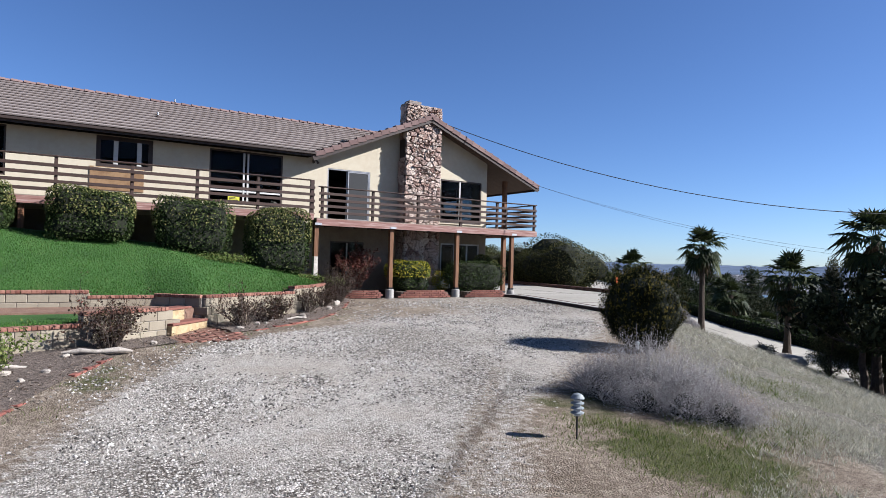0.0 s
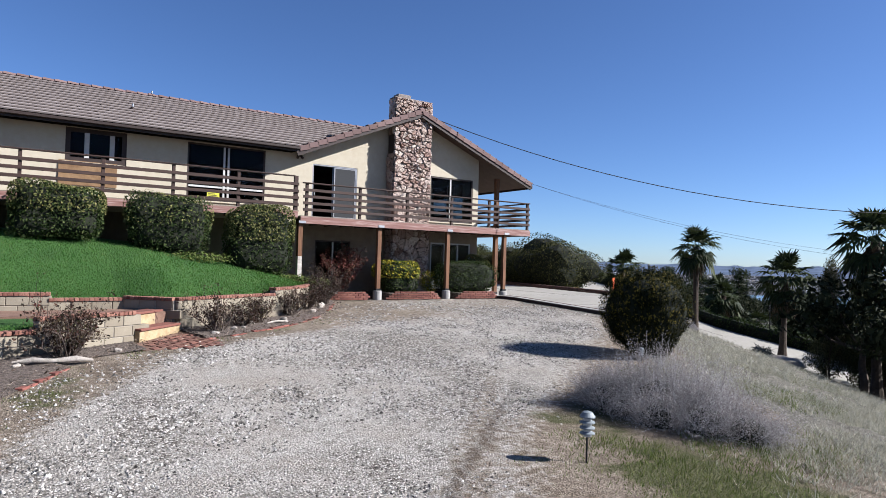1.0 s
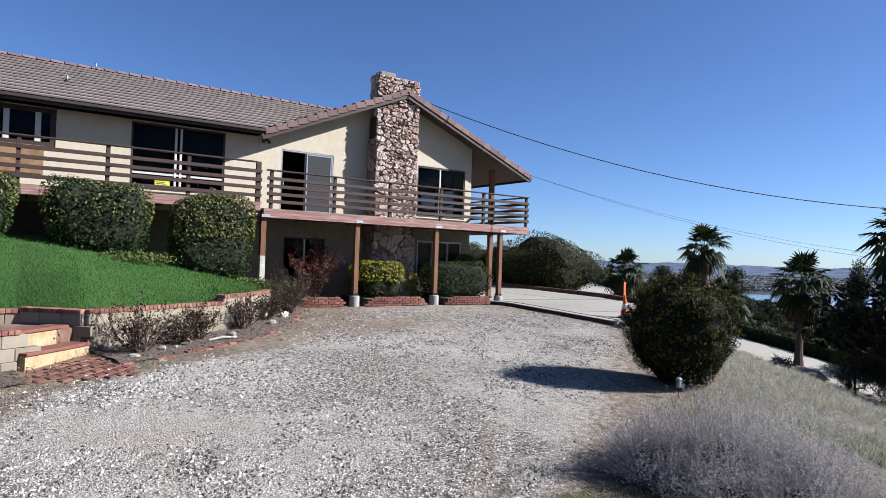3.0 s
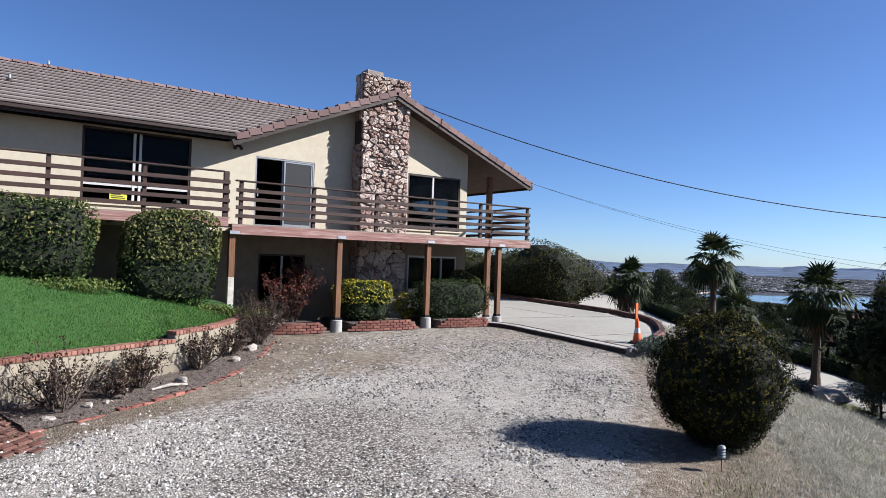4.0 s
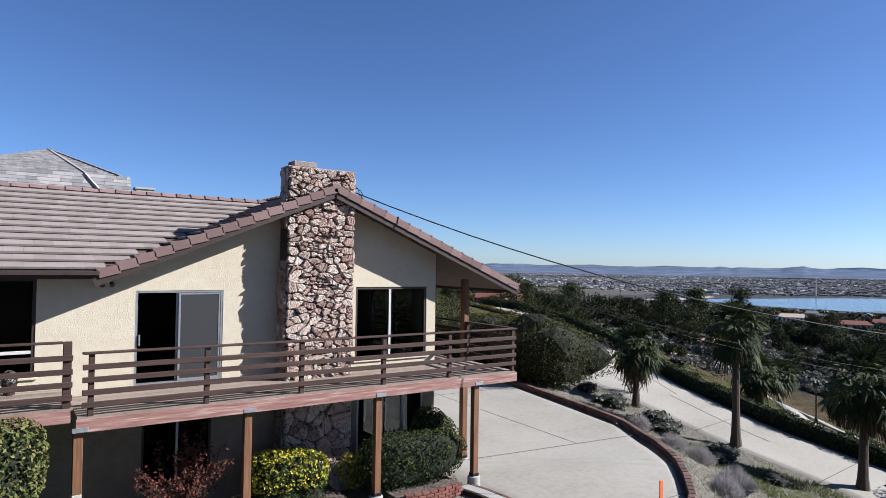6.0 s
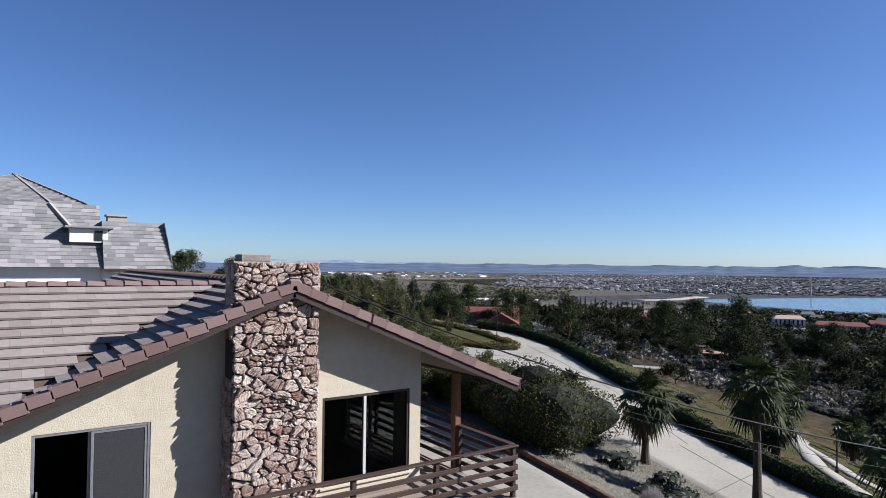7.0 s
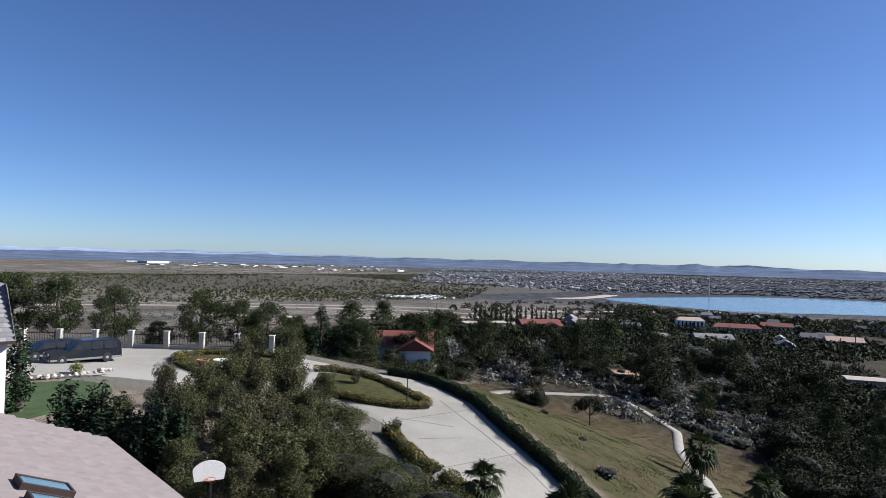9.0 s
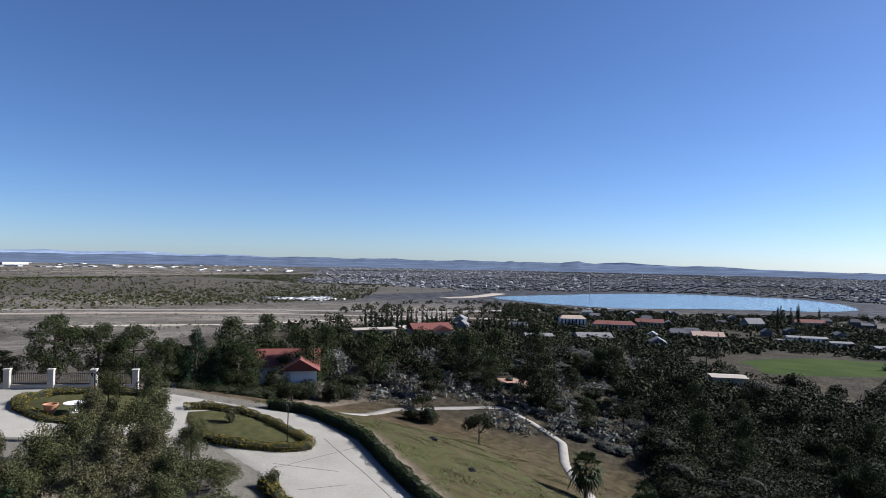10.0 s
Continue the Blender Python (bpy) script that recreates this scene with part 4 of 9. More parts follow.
for yy, zz in (((23.0, 25.6), (2.8, 4.8)), ((28, 30), (3.4, 4.8)), ((23.2, 26.0), (0.0, 2.1))):
    sd = part("side_window", boxes((17.5, 17.58, yy[0], yy[0] + 0.06, *zz), (17.5, 17.58, yy[1] - 0.06, yy[1], *zz), (17.5, 17.58, yy[0] + 0.06, yy[1] - 0.06, zz[0], zz[0] + 0.06), (17.5, 17.58, yy[0] + 0.06, yy[1] - 0.06, zz[1] - 0.06, zz[1]), (17.505, 17.575, sum(yy) / 2 - 0.03, sum(yy) / 2 + 0.03, zz[0] + 0.06, zz[1] - 0.06)), M["white_frame"], house)
    part("pane", boxes((17.53, 17.538, yy[0] + 0.06, yy[1] - 0.06, zz[0] + 0.06, zz[1] - 0.06)), M["glass"], sd)

# ---- balcony ----
deck = part("balcony", boxes((9.0, 18.72, DECK_Y + 0.05, DECK_Y + 0.09, DECK_Z - 0.2, DECK_Z - 0.04)), M["dark_trim"], house, "long wooden balcony on posts")


def deck_boards(name, x0, x1, y0, y1, z, w=0.14, along='x'):
    k = (y0 if along == 'x' else x0)
    while k + w <= (y1 if along == 'x' else x1) + 0.01:
        row = (x0, x1, k, k + w - 0.012, z - 0.035, z) if along == 'x' else (k, k + w - 0.012, y0, y1, z - 0.035, z)
        part(name, boxes(row), M["deck_board"], deck)
        k += w


deck_boards("deck_board", 9.0, 18.72, DECK_Y + 0.0, WALL_Y - 0.005, DECK_Z)
deck_boards("deck_board", 17.64, 18.72, WALL_Y + 0.0, 30.0, DECK_Z - 0.001, along='y')
deck_boards("deck_board", WEST_X, 8.94, DECK_Y + 0.04, WALL_Y - 0.005, LDECK_Z)
part("fascia", boxes((8.98, 18.76, DECK_Y - 0.04, DECK_Y - 0.002, DECK_Z - 0.26, DECK_Z - 0.03), c=0.004), M["fascia"], deck)
part("fascia", boxes((18.724, 18.76, DECK_Y, 30.0, DECK_Z - 0.26, DECK_Z - 0.03), c=0.004), M["fascia"], deck)
part("fascia", boxes((WEST_X, 8.90, DECK_Y, DECK_Y + 0.036, LDECK_Z - 0.24, LDECK_Z - 0.03), c=0.004), M["fascia"], deck)
x = WEST_X + 0.3
while x < 18.6:
    top = (DECK_Z if x > 8.95 else LDECK_Z) - 0.04
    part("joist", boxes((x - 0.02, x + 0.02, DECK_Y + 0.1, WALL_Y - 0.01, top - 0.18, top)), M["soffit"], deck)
    x += 0.6
for x in (9.05, 11.93, 14.83, 17.55):
    part("bracket", boxes((x - 0.12, x + 0.12, DECK_Y - 0.052, DECK_Y - 0.042, DECK_Z - 0.25, DECK_Z - 0.17), c=0.002), M["galv"], deck)

RAIL_X = (9.2, 11.12, 13.0, 14.92, 16.70, 18.66)
for k, x in enumerate(RAIL_X):
    part("rail_post", boxes((x - 0.045, x + 0.045, DECK_Y - 0.0, DECK_Y + 0.09, DECK_Z + 0.001, 3.77), c=0.006), M["rail"], deck)
for z in (2.92, 3.13, 3.345, 3.56):
    part("rail", boxes((9.06, 18.72, DECK_Y - 0.045, DECK_Y - 0.004, z - 0.047, z + 0.047), c=0.006), M["rail"], deck)
part("rail_cap", boxes((9.06, 18.74, DECK_Y - 0.05, DECK_Y + 0.1, 3.775, 3.81), c=0.006), M["rail"], deck)
for y in (22.0, 24.0, 26.0, 28.0, 29.9):
    part("rail_post", boxes((18.63, 18.72, y - 0.045, y + 0.045, DECK_Z + 0.001, 3.77), c=0.006), M["rail"], deck)
for z in (2.92, 3.13, 3.345, 3.56):
    part("rail", boxes((18.724, 18.765, DECK_Y + 0.0, 29.95, z - 0.047, z + 0.047), c=0.006), M["rail"], deck)
part("rail_cap", boxes((18.62, 18.77, DECK_Y + 0.101, 29.95, 3.775, 3.81), c=0.006), M["rail"], deck)
LRAIL_X = (-8.0, -6.1, -4.2, -2.4, -0.5, 1.38, 3.30, 5.12, 7.0, 8.84)
for k, x in enumerate(LRAIL_X):
    w = 0.065 if k == len(LRAIL_X) - 1 else 0.045
    part("rail_post", boxes((x - w, x + w, DECK_Y + 0.045, DECK_Y + 0.14, LDECK_Z + 0.001, 3.97 + 0.03 * (w > 0.05)), c=0.006), M["rail"], deck)
for z in (3.06, 3.28, 3.50, 3.73):
    part("rail", boxes((WEST_X, 8.92, DECK_Y + 0.0, DECK_Y + 0.041, z - 0.047, z + 0.047), c=0.006), M["rail"], deck)
part("rail_cap", boxes((WEST_X, 8.775, DECK_Y - 0.005, DECK_Y + 0.15, 3.972, 4.005), c=0.006), M["rail"], deck)

# posts under the balcony, on concrete piers


def deck_post(x, y, z0, z1, pier, white=0.0, s=0.075):
    p = part("post", boxes((x - s, x + s, y - s, y + s, z0 + white, z1), c=0.008), M["post"], house, "brown wooden post")
    if white:
        part("post_foot", boxes((x - s, x + s, y - s, y + s, z0, z0 + white - 0.001), c=0.008), M["old_white"], p, "bleached white lower end")
    if pier:
        bm = bmesh.new()
        lathe(bm, [(0.16, 0), (0.155, pier - 0.02), (0.13, pier)], 18, (x, y, z0 - pier))
        part("pier", bm, M["pier"], p, "round concrete pier")
        part("post_base", boxes((x - s - 0.012, x + s + 0.012, y - s - 0.012, y + s + 0.012, z0 + 0.0, z0 + 0.07), c=0.002), M["metal_dark"], p)
    return p


deck_post(9.03, DECK_Y + 0.13, 0.55, DECK_Z - 0.26, 0, 0.85)
deck_post(11.93, DECK_Y + 0.13, 0.27, DECK_Z - 0.26, 0.4)
deck_post(14.83, DECK_Y + 0.13, 0.27, DECK_Z - 0.26, 0.4)
deck_post(17.55, DECK_Y + 0.13, 0.24, DECK_Z - 0.26, 0.45)
deck_post(18.66, 22.12, 0.0, 5.0, 0.2, s=0.085)
for x in (-7.0, -3.2, 0.6, 4.6):
    deck_post(x, DECK_Y + 0.2, 0.6, LDECK_Z - 0.26, 0)

# ---- plant builders ----


def leaf_arrays(pts, nrm, size, rs, aspect=0.5, jitter=0.7):
    """Pointed leaves as folded quads at pts, facing roughly along nrm."""
    n = len(pts)
    nn = nrm + rs.normal(0, jitter, (n, 3))
    nn /= np.linalg.norm(nn, axis=1, keepdims=True) + 1e-9
    a = np.cross(nn, rs.normal(0, 1, (n, 3)))
    a /= np.linalg.norm(a, axis=1, keepdims=True) + 1e-9
    b = np.cross(nn, a)
    s = (size * rs.uniform(0.6, 1.3, n))[:, None]
    v = np.stack([pts - a * s, pts + b * s * aspect + nn * s * 0.15, pts + a * s, pts - b * s * aspect + nn * s * 0.15], 1).reshape(-1, 3)
    f = np.arange(n * 4).reshape(n, 4)
    return v, f


def leaf_part(name, pts, nrm, size, mat, parent, seed, aspect=0.5, jitter=0.7, label=""):
    v, f = leaf_arrays(np.asarray(pts, float), np.asarray(nrm, float), size, np.random.RandomState(seed), aspect, jitter)
    ob = mesh_part(name, arrays_mesh(name, v, f), mat, parent, label)
    return tagged(ob, kind="stuff") if name in ("leafage", "bright_tip") else ob


def unit(rs, n):
    v = rs.normal(0, 1, (n, 3))
    return v / np.linalg.norm(v, axis=1, keepdims=True)


def lumps(v, amp, freq, seed):
    """Smooth uneven swelling for unit directions."""
    r = np.random.RandomState(seed)
    out = np.zeros(len(v))
    for k in range(7):
        d = unit(r, 1)[0] * freq * r.uniform(0.6, 1.5)
        out += np.sin(v @ d + r.uniform(0, 6.28))
    return 1 + amp * out / 2.6


def shrub(name, at, size, n, leaf, mat, seed, square=2.0, amp=0.08, label="", category="shrub", group="", jitter=0.7, aspect=0.5, core=0.84, rz=0.0, tips=None, spread=0.16):
    """A leafy bush: dark core for its inner shade and a crown of leaves. size: half widths and full height."""
    rs = np.random.RandomState(seed)
    ob = empty(name, at, label, category, group, rz=rz)
    v = unit(rs, n)
    k = (np.abs(v) ** square).sum(1) ** (-1.0 / square)
    sh = lumps(v, amp, 4.0, seed)
    half = np.array([size[0], size[1], size[2] / 2])
    depth = 1 - np.abs(rs.normal(0, spread, n))
    p = v * (k * sh * depth)[:, None] * half + np.array([0, 0, size[2] / 2])
    keep = p[:, 2] > -0.02
    leaf_part("foliage", p[keep], v[keep], leaf, mat, ob, seed + 1, aspect, jitter)
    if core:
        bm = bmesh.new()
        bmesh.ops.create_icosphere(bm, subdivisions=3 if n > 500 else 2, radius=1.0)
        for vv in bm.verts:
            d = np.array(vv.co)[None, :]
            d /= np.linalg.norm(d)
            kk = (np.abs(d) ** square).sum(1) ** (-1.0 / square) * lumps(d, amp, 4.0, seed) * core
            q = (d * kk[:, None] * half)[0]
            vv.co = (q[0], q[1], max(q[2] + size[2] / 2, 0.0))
        part("branch_core", bm, M["hedge_shade"], ob)
    if tips:
        w = unit(rs, tips[1])
        w[:, 2] = np.abs(w[:, 2])
        k = (np.abs(w) ** square).sum(1) ** (-1.0 / square) * lumps(w, amp, 4.0, seed)
        leaf_part("bright_tip", w * k[:, None] * half * 1.03 + np.array([0, 0, size[2] / 2]), w, leaf, tips[0], ob, seed + 9, aspect, jitter)
    return ob


def twiggy(name, at, r, h, n, mat, seed, leafmat=None, leaves=0, leaf=0.03, label="", category="shrub", group="", thick=0.008, depth=2):
    """A bare or thin shrub of forking stems."""
    rs = random.Random(seed)
    ob = empty(name, at, label, category, group)
    bm = bmesh.new()
    tips = []

    def grow(p, d, L, rad, lev):
        q = [p]
        for k in range(3):
            d = (d + Vector((rs.gauss(0, 0.18), rs.gauss(0, 0.18), rs.gauss(0.04, 0.12)))).normalized()
            p = p + d * L / 3
            q.append(p)
        tube(bm, q, [rad, rad * 0.85, rad * 0.7, rad * 0.5], 4 if lev < 1 else 3)
        tips.extend(q[1:])
        if lev < depth:
            for k in range(rs.randint(2, 3)):
                e = (d + Vector((rs.gauss(0, 0.55), rs.gauss(0, 0.55), rs.gauss(0.1, 0.35)))).normalized()
                grow(q[rs.randint(1, 3)], e, L * rs.uniform(0.5, 0.75), rad * 0.55, lev + 1)
    for k in range(n):
        a = rs.uniform(0, 6.28)
        s = rs.uniform(0.15, 1.0)
        d = Vector((math.cos(a) * r * s, math.sin(a) * r * s, h * 0.75))
        grow(Vector((math.cos(a) * r * 0.12, math.sin(a) * r * 0.12, -0.03)), d.normalized(), d.length * 0.6, thick, 0)
    part("stem_mass", bm, mat, ob)
    if leaves:
        P = np.array([tuple(t) for t in tips])
        r2 = np.random.RandomState(seed)
        P = P[r2.randint(0, len(P), leaves)] + r2.normal(0, leaf * 1.2, (leaves, 3))
        leaf_part("leafage", P, unit(r2, leaves), leaf, leafmat, ob, seed)
    return ob


def tree_arrays(kind, R, H, n, seed):
    """Leaf points of a crown and the limb lines of a tree of radius R and height H."""
    rs = np.random.RandomState(seed)
    limbs = []
    P, N = [], []
    if kind == "oak":
        c0 = H * 0.3
        clumps = []
        for k in range(26):
            d = unit(rs, 1)[0]
            d[2] = abs(d[2]) * 1.1 - 0.35
            clumps.append((d * np.array([R, R, (H - c0) * 0.55]) * rs.uniform(0.45, 0.9) + np.array([0, 0, c0 + (H - c0) * 0.42]), R * rs.uniform(0.22, 0.42)))
        limbs = [c for c, r in clumps[:9]]
    elif kind == "pine":
        clumps = []
        for k in range(46):
            z = rs.uniform(0.16, 1.0) ** 0.9
            w = R * (1.06 - z) ** 0.5 * rs.uniform(0.2, 0.95)
            a = rs.uniform(0, 6.28)
            clumps.append((np.array([w * math.cos(a), w * math.sin(a), H * z * 0.96]), R * rs.uniform(0.22, 0.42)))
        limbs = [c for c, r in clumps[:14]]
    elif kind == "broad":
        clumps = []
        for k in range(70):
            z = rs.uniform(0.0, 1.0)
            w = R * math.sqrt(max(1 - (1.75 * z - 0.8) ** 2, 0.05)) * rs.uniform(0.35, 0.88)
            a = rs.uniform(0, 6.28)
            clumps.append((np.array([w * math.cos(a), w * math.sin(a), H * (0.2 + 0.74 * z)]), R * rs.uniform(0.14, 0.3)))
        limbs = [c for c, r in clumps[:18]]
    elif kind == "cone":
        clumps = []
        for k in range(80):
            z = rs.uniform(0.0, 1.0) ** 1.25
            w = R * (1.0 - z) ** 0.8 * rs.uniform(0.35, 0.95)
            a = rs.uniform(0, 6.28)
            clumps.append((np.array([w * math.cos(a), w * math.sin(a), H * (0.12 + 0.86 * z)]), R * (0.12 + 0.16 * (1 - z)) * rs.uniform(0.8, 1.3)))
        limbs = [c for c, r in clumps[:18]]
    elif kind == "upright":
        clumps = []
        for k in range(44):
            z = rs.uniform(0.08, 1.0) ** 0.85
            w = R * rs.uniform(0.1, 0.95) * (1.08 - z) ** 0.45
            a = rs.uniform(0, 6.28)
            clumps.append((np.array([w * math.cos(a), w * math.sin(a), H * z * 0.95]), R * rs.uniform(0.16, 0.34)))
        limbs = [c for c, r in clumps[:12]]
    else:
        clumps = []
        for k in range(14):
            z = (k + 0.6) / 14.5
            w = R * (math.sin(math.pi * min(z * 0.9 + 0.12, 1)) ** 0.6) * 0.45
            a = rs.uniform(0, 6.28)
            clumps.append((np.array([w * math.cos(a) * 0.5, w * math.sin(a) * 0.5, H * z]), max(w * 1.4, R * 0.3)))
    w = np.array([r ** 2 for c, r in clumps])
    pickd = rs.choice(len(clumps), n, p=w / w.sum())
    C = np.array([c for c, r in clumps])[pickd]
    RR = np.array([r for c, r in clumps])[pickd]
    d = unit(rs, n)
    sq = np.array([1, 1, {"col": 1.5, "upright": 1.35}.get(kind, 0.75)])
    P = C + d * (RR * (1 - np.abs(rs.normal(0, 0.28, n))))[:, None] * sq
    return P, d, limbs


def tree_proto(name, kind, R, H, n, leaf, mat, seed, label, category="tree", aspect=0.45, trunk=0.035):
    """A tree with trunk, limbs and a crown of leaf sprays; kept as a pattern to copy."""
    P, N, limbs = tree_arrays(kind, R, H, n, seed)
    ob = empty(name, (0, 0, 0), label, category)
    bm = bmesh.new()
    rs = random.Random(seed)
    top = H * (0.55 if kind == "oak" else 0.93)
    base = H * trunk
    line = [Vector((0, 0, -0.3))] + [Vector((rs.gauss(0, H * 0.012), rs.gauss(0, H * 0.012), top * k / 5)) for k in range(1, 6)]
    tube(bm, line, [base, base * 0.85, base * 0.72, base * 0.58, base * 0.42, base * 0.2], 7)
    for c in limbs:
        c = Vector(c)
        s = line[3 if kind == "oak" else 1].copy() if kind == "oak" else Vector((0, 0, max(c.z - H * 0.12, 0.3)))
        tube(bm, [s, s.lerp(c, 0.5) + Vector((0, 0, -0.05 * H)), c], [base * 0.35, base * 0.22, base * 0.08], 5)
    part("trunk", bm, M["bark"], ob)
    leaf_part("crown", P, N, leaf, mat, ob, seed + 3, aspect, 0.6)
    return ob


def plant(proto, x, y, s=1.0, rz=0.0, label="", sz=None, dz=0.0, z=None):
    """A copy of a pattern tree, standing on the land."""
    m = pose(x, y, (land1(x, y) if z is None else z) - 0.1 + dz, 0, 0, rz) @ Matrix.Diagonal((s, s, sz or s, 1))
    ob = copy_thing(proto, m)
    if label:
        ob["label"] = label
    return ob


def bush_proto(name, R, H, n, leaf, mat, seed, label, amp=0.16, spread=0.12, core=0.84):
    """A dense bush with an opaque core coloured for inner shade, kept as a pattern to copy."""
    return shrub(name, (0, 0, 0), (R, R, H), n, leaf, mat, seed, 2.3, amp, label, "bush", spread=spread, core=core)


# ---- concrete parking slab with brick kerb ----
SL_Y = [15.3, 15.8, 16.9, 18.5, 22.4, 27.4, 33, 40, 44]
SL_X = [18.4, 19.4, 21.5, 23.3, 25.7, 26.8, 28, 29, 29.4]
slab_l = lambda y: pick(y, [15.3, 20, 20.6, 22, 44], [18.1, 17.4, 17.42, 17.68, 17.68])
slab_r = lambda y: pick(y, SL_Y, SL_X)
slab = drape("parking_slab", slab_l, slab_r, np.concatenate([np.arange(15.3, 20, 0.1), np.arange(20, 44, 0.5)]), M["concrete"], 0.05, 24, "pale concrete parking slab beside the house", "pavement")


def strip_on(bm, a, b, w, lift, h=0.012):
    n = max(int(math.dist(a, b) / 0.5), 2)
    for k in range(n):
        p = [a[i] + (b[i] - a[i]) * k / n for i in (0, 1)]
        q = [a[i] + (b[i] - a[i]) * (k + 1) / n for i in (0, 1)]
        beam(bm, (*p, land1(*p) + lift), (*q, land1(*q) + lift), w, h)


for a, b, w in (((18.6, 22.0), (25.2, 21.2), 0.05), ((18.6, 17.3), (22.0, 17.2), 0.02), ((19.2, 30.0), (27.2, 29.4), 0.03), ((22.6, 21.6), (23.6, 40), 0.02)):
    bm = bmesh.new()
    strip_on(bm, a, b, w, 0.05)
    part("joint", bm, M["joint"], slab)
bm = bmesh.new()
strip_on(bm, (17.22, 20.1), (18.05, 15.25), 0.3, 0.05, 0.14)
edge_ob = part("slab_edging", bm, M["pier"])
tagged(edge_ob, "raised concrete edging along the gravel", "edging", kind="structure")
bm = bmesh.new()
strip_on(bm, (17.04, 20.06), (17.86, 15.2), 0.07, 0.04, 0.15)
part("timber_edge", bm, M["dark_trim"], edge_ob)
bm = bmesh.new()
strip_on(bm, (17.42, 20.1), (18.24, 15.35), 0.08, 0.055, 0.145)
part("brick_line", bm, M["kerb_brick"], edge_ob)


# ---- terraced lawn ----
LF_X = [-12, 3.35, 3.6, 4.33, 6.96, 8.2, 8.72, 8.98]
LF_Y = [16.0, 16.0, 15.7, 15.12, 16.6, 17.85, 18.7, 19.6]
LB_X = [-12, 0, 4, 6.5, 8.5, 9.2]
LB_Z = [2.5, 2.0, 1.68, 1.25, 0.78, 0.72]


def lawn_z(x, y):
    yf, zb = pick(x, LF_X, LF_Y), pick(x, LB_X, LB_Z)
    zf = pick(x, [-12, 6.9, 7.1, 9], [0.36, 0.36, 0.48, 0.55])
    s = np.clip((y - yf) / np.maximum(20.0 - yf, 0.3), 0, 1)
    return zf + (zb - zf) * (1 - (1 - s) ** 1.35)


def build_lawn():
    xs = np.concatenate([np.arange(-12, 3, 0.4), np.arange(3, 9.05, 0.14)])
    t = np.linspace(0, 1, 34)
    X = np.repeat(xs[:, None], len(t), 1)
    yf = pick(xs, LF_X, LF_Y)
    Y = yf[:, None] + (22.05 - yf)[:, None] * t[None, :]
    Z = lawn_z(X, Y)
    idx = np.arange(X.size).reshape(X.shape)
    f = np.stack([idx[:-1, :-1], idx[1:, :-1], idx[1:, 1:], idx[:-1, 1:]], -1).reshape(-1, 4)
    m = Mat("lawn", 0.9)
    co = m.world_co()
    n1, n2 = m.noise(1.1, 5, co=co), m.noise(60, 4, 0.7, co=co)
    v = m.math('ADD', m.math('MULTIPLY', n1, 0.5), m.math('MULTIPLY', n2, 0.5))
    m.colour(m.ramp(v, [(0.3, (0.016, 0.046, 0.008)), (0.55, (0.031, 0.083, 0.014)), (0.75, (0.075, 0.115, 0.032))]))
    m.bump(n2, 0.8, 0.03)
    ob = mesh_part("lawn", arrays_mesh("lawn", np.stack([X, Y, Z], -1).reshape(-1, 3), f), m.m, None, smooth=True)
    tagged(ob, "raised green lawn rising towards the house", "lawn", kind="structure")
    # lower terrace
    xs = np.arange(-8, 3.2, 0.3)
    yf = pick(xs, [-8, -3, 1.75, 3.2], [9.6, 11.4, 13.1, 13.95])
    yb = np.full(len(xs), 14.5)
    t = np.linspace(0, 1, 8)
    X = np.repeat(xs[:, None], 8, 1)
    Y = yf[:, None] + (np.maximum(yb, yf + 0.05) - yf)[:, None] * t[None, :]
    Z = np.full(X.shape, 0.0) + 0.10 * t[None, :]
    idx = np.arange(X.size).reshape(X.shape)
    f = np.stack([idx[:-1, :-1], idx[1:, :-1], idx[1:, 1:], idx[:-1, 1:]], -1).reshape(-1, 4)
    ob2 = mesh_part("lawn", arrays_mesh("lawn_low", np.stack([X, Y, Z], -1).reshape(-1, 3), f), m.m, None, smooth=True)
    tagged(ob2, "small green lower lawn behind a block wall", "lawn", kind="structure")
    # blades
    rs = np.random.RandomState(21)
    n = 70000
    x = rs.uniform(-2, 8.9, n)
    yf = pick(x, LF_X, LF_Y)
    y = yf + 0.05 + (19.6 - yf) * rs.uniform(0, 1, n) ** 1.3
    z = lawn_z(x, y)
    n2 = 8000
    x2 = rs.uniform(-2.5, 2.8, n2)
    yf2 = pick(x2, [-8, -3, 1.75, 3.2], [9.6, 11.4, 13.1, 13.95])
    y2 = yf2 + 0.1 + (14.4 - yf2 - 0.1) * rs.uniform(0, 1, n2)
    blades("lawn_grass", np.concatenate([x, x2]), np.concatenate([y, y2]), np.concatenate([z, np.full(n2, 0.03)]), 0.034, 0.008, M["grass"], 22, "short mown green grass blades", "grass")


def blades(name, x, y, z, h, w, mat, seed, label, category, lean=0.5):
    """Single-triangle grass blades, as one mass."""
    rs = np.random.RandomState(seed)
    n = len(x)
    a = rs.uniform(0, 6.28, n)
    hh = h * rs.uniform(0.5, 1.5, n)
    ww = w * rs.uniform(0.6, 1.3, n)
    dx, dy = np.cos(a) * ww, np.sin(a) * ww
    lx, ly = rs.normal(0, lean, n) * hh, rs.normal(0, lean, n) * hh
    v = np.stack([np.stack([x - dx, y - dy, z - 0.02], 1), np.stack([x + dx, y + dy, z - 0.02], 1), np.stack([x + lx, y + ly, z + hh], 1)], 1).reshape(-1, 3)
    ob = mesh_part(name, arrays_mesh(name, v, np.arange(3 * n).reshape(n, 3)), mat)
    return tagged(ob, label, category, kind="stuff")


build_lawn()

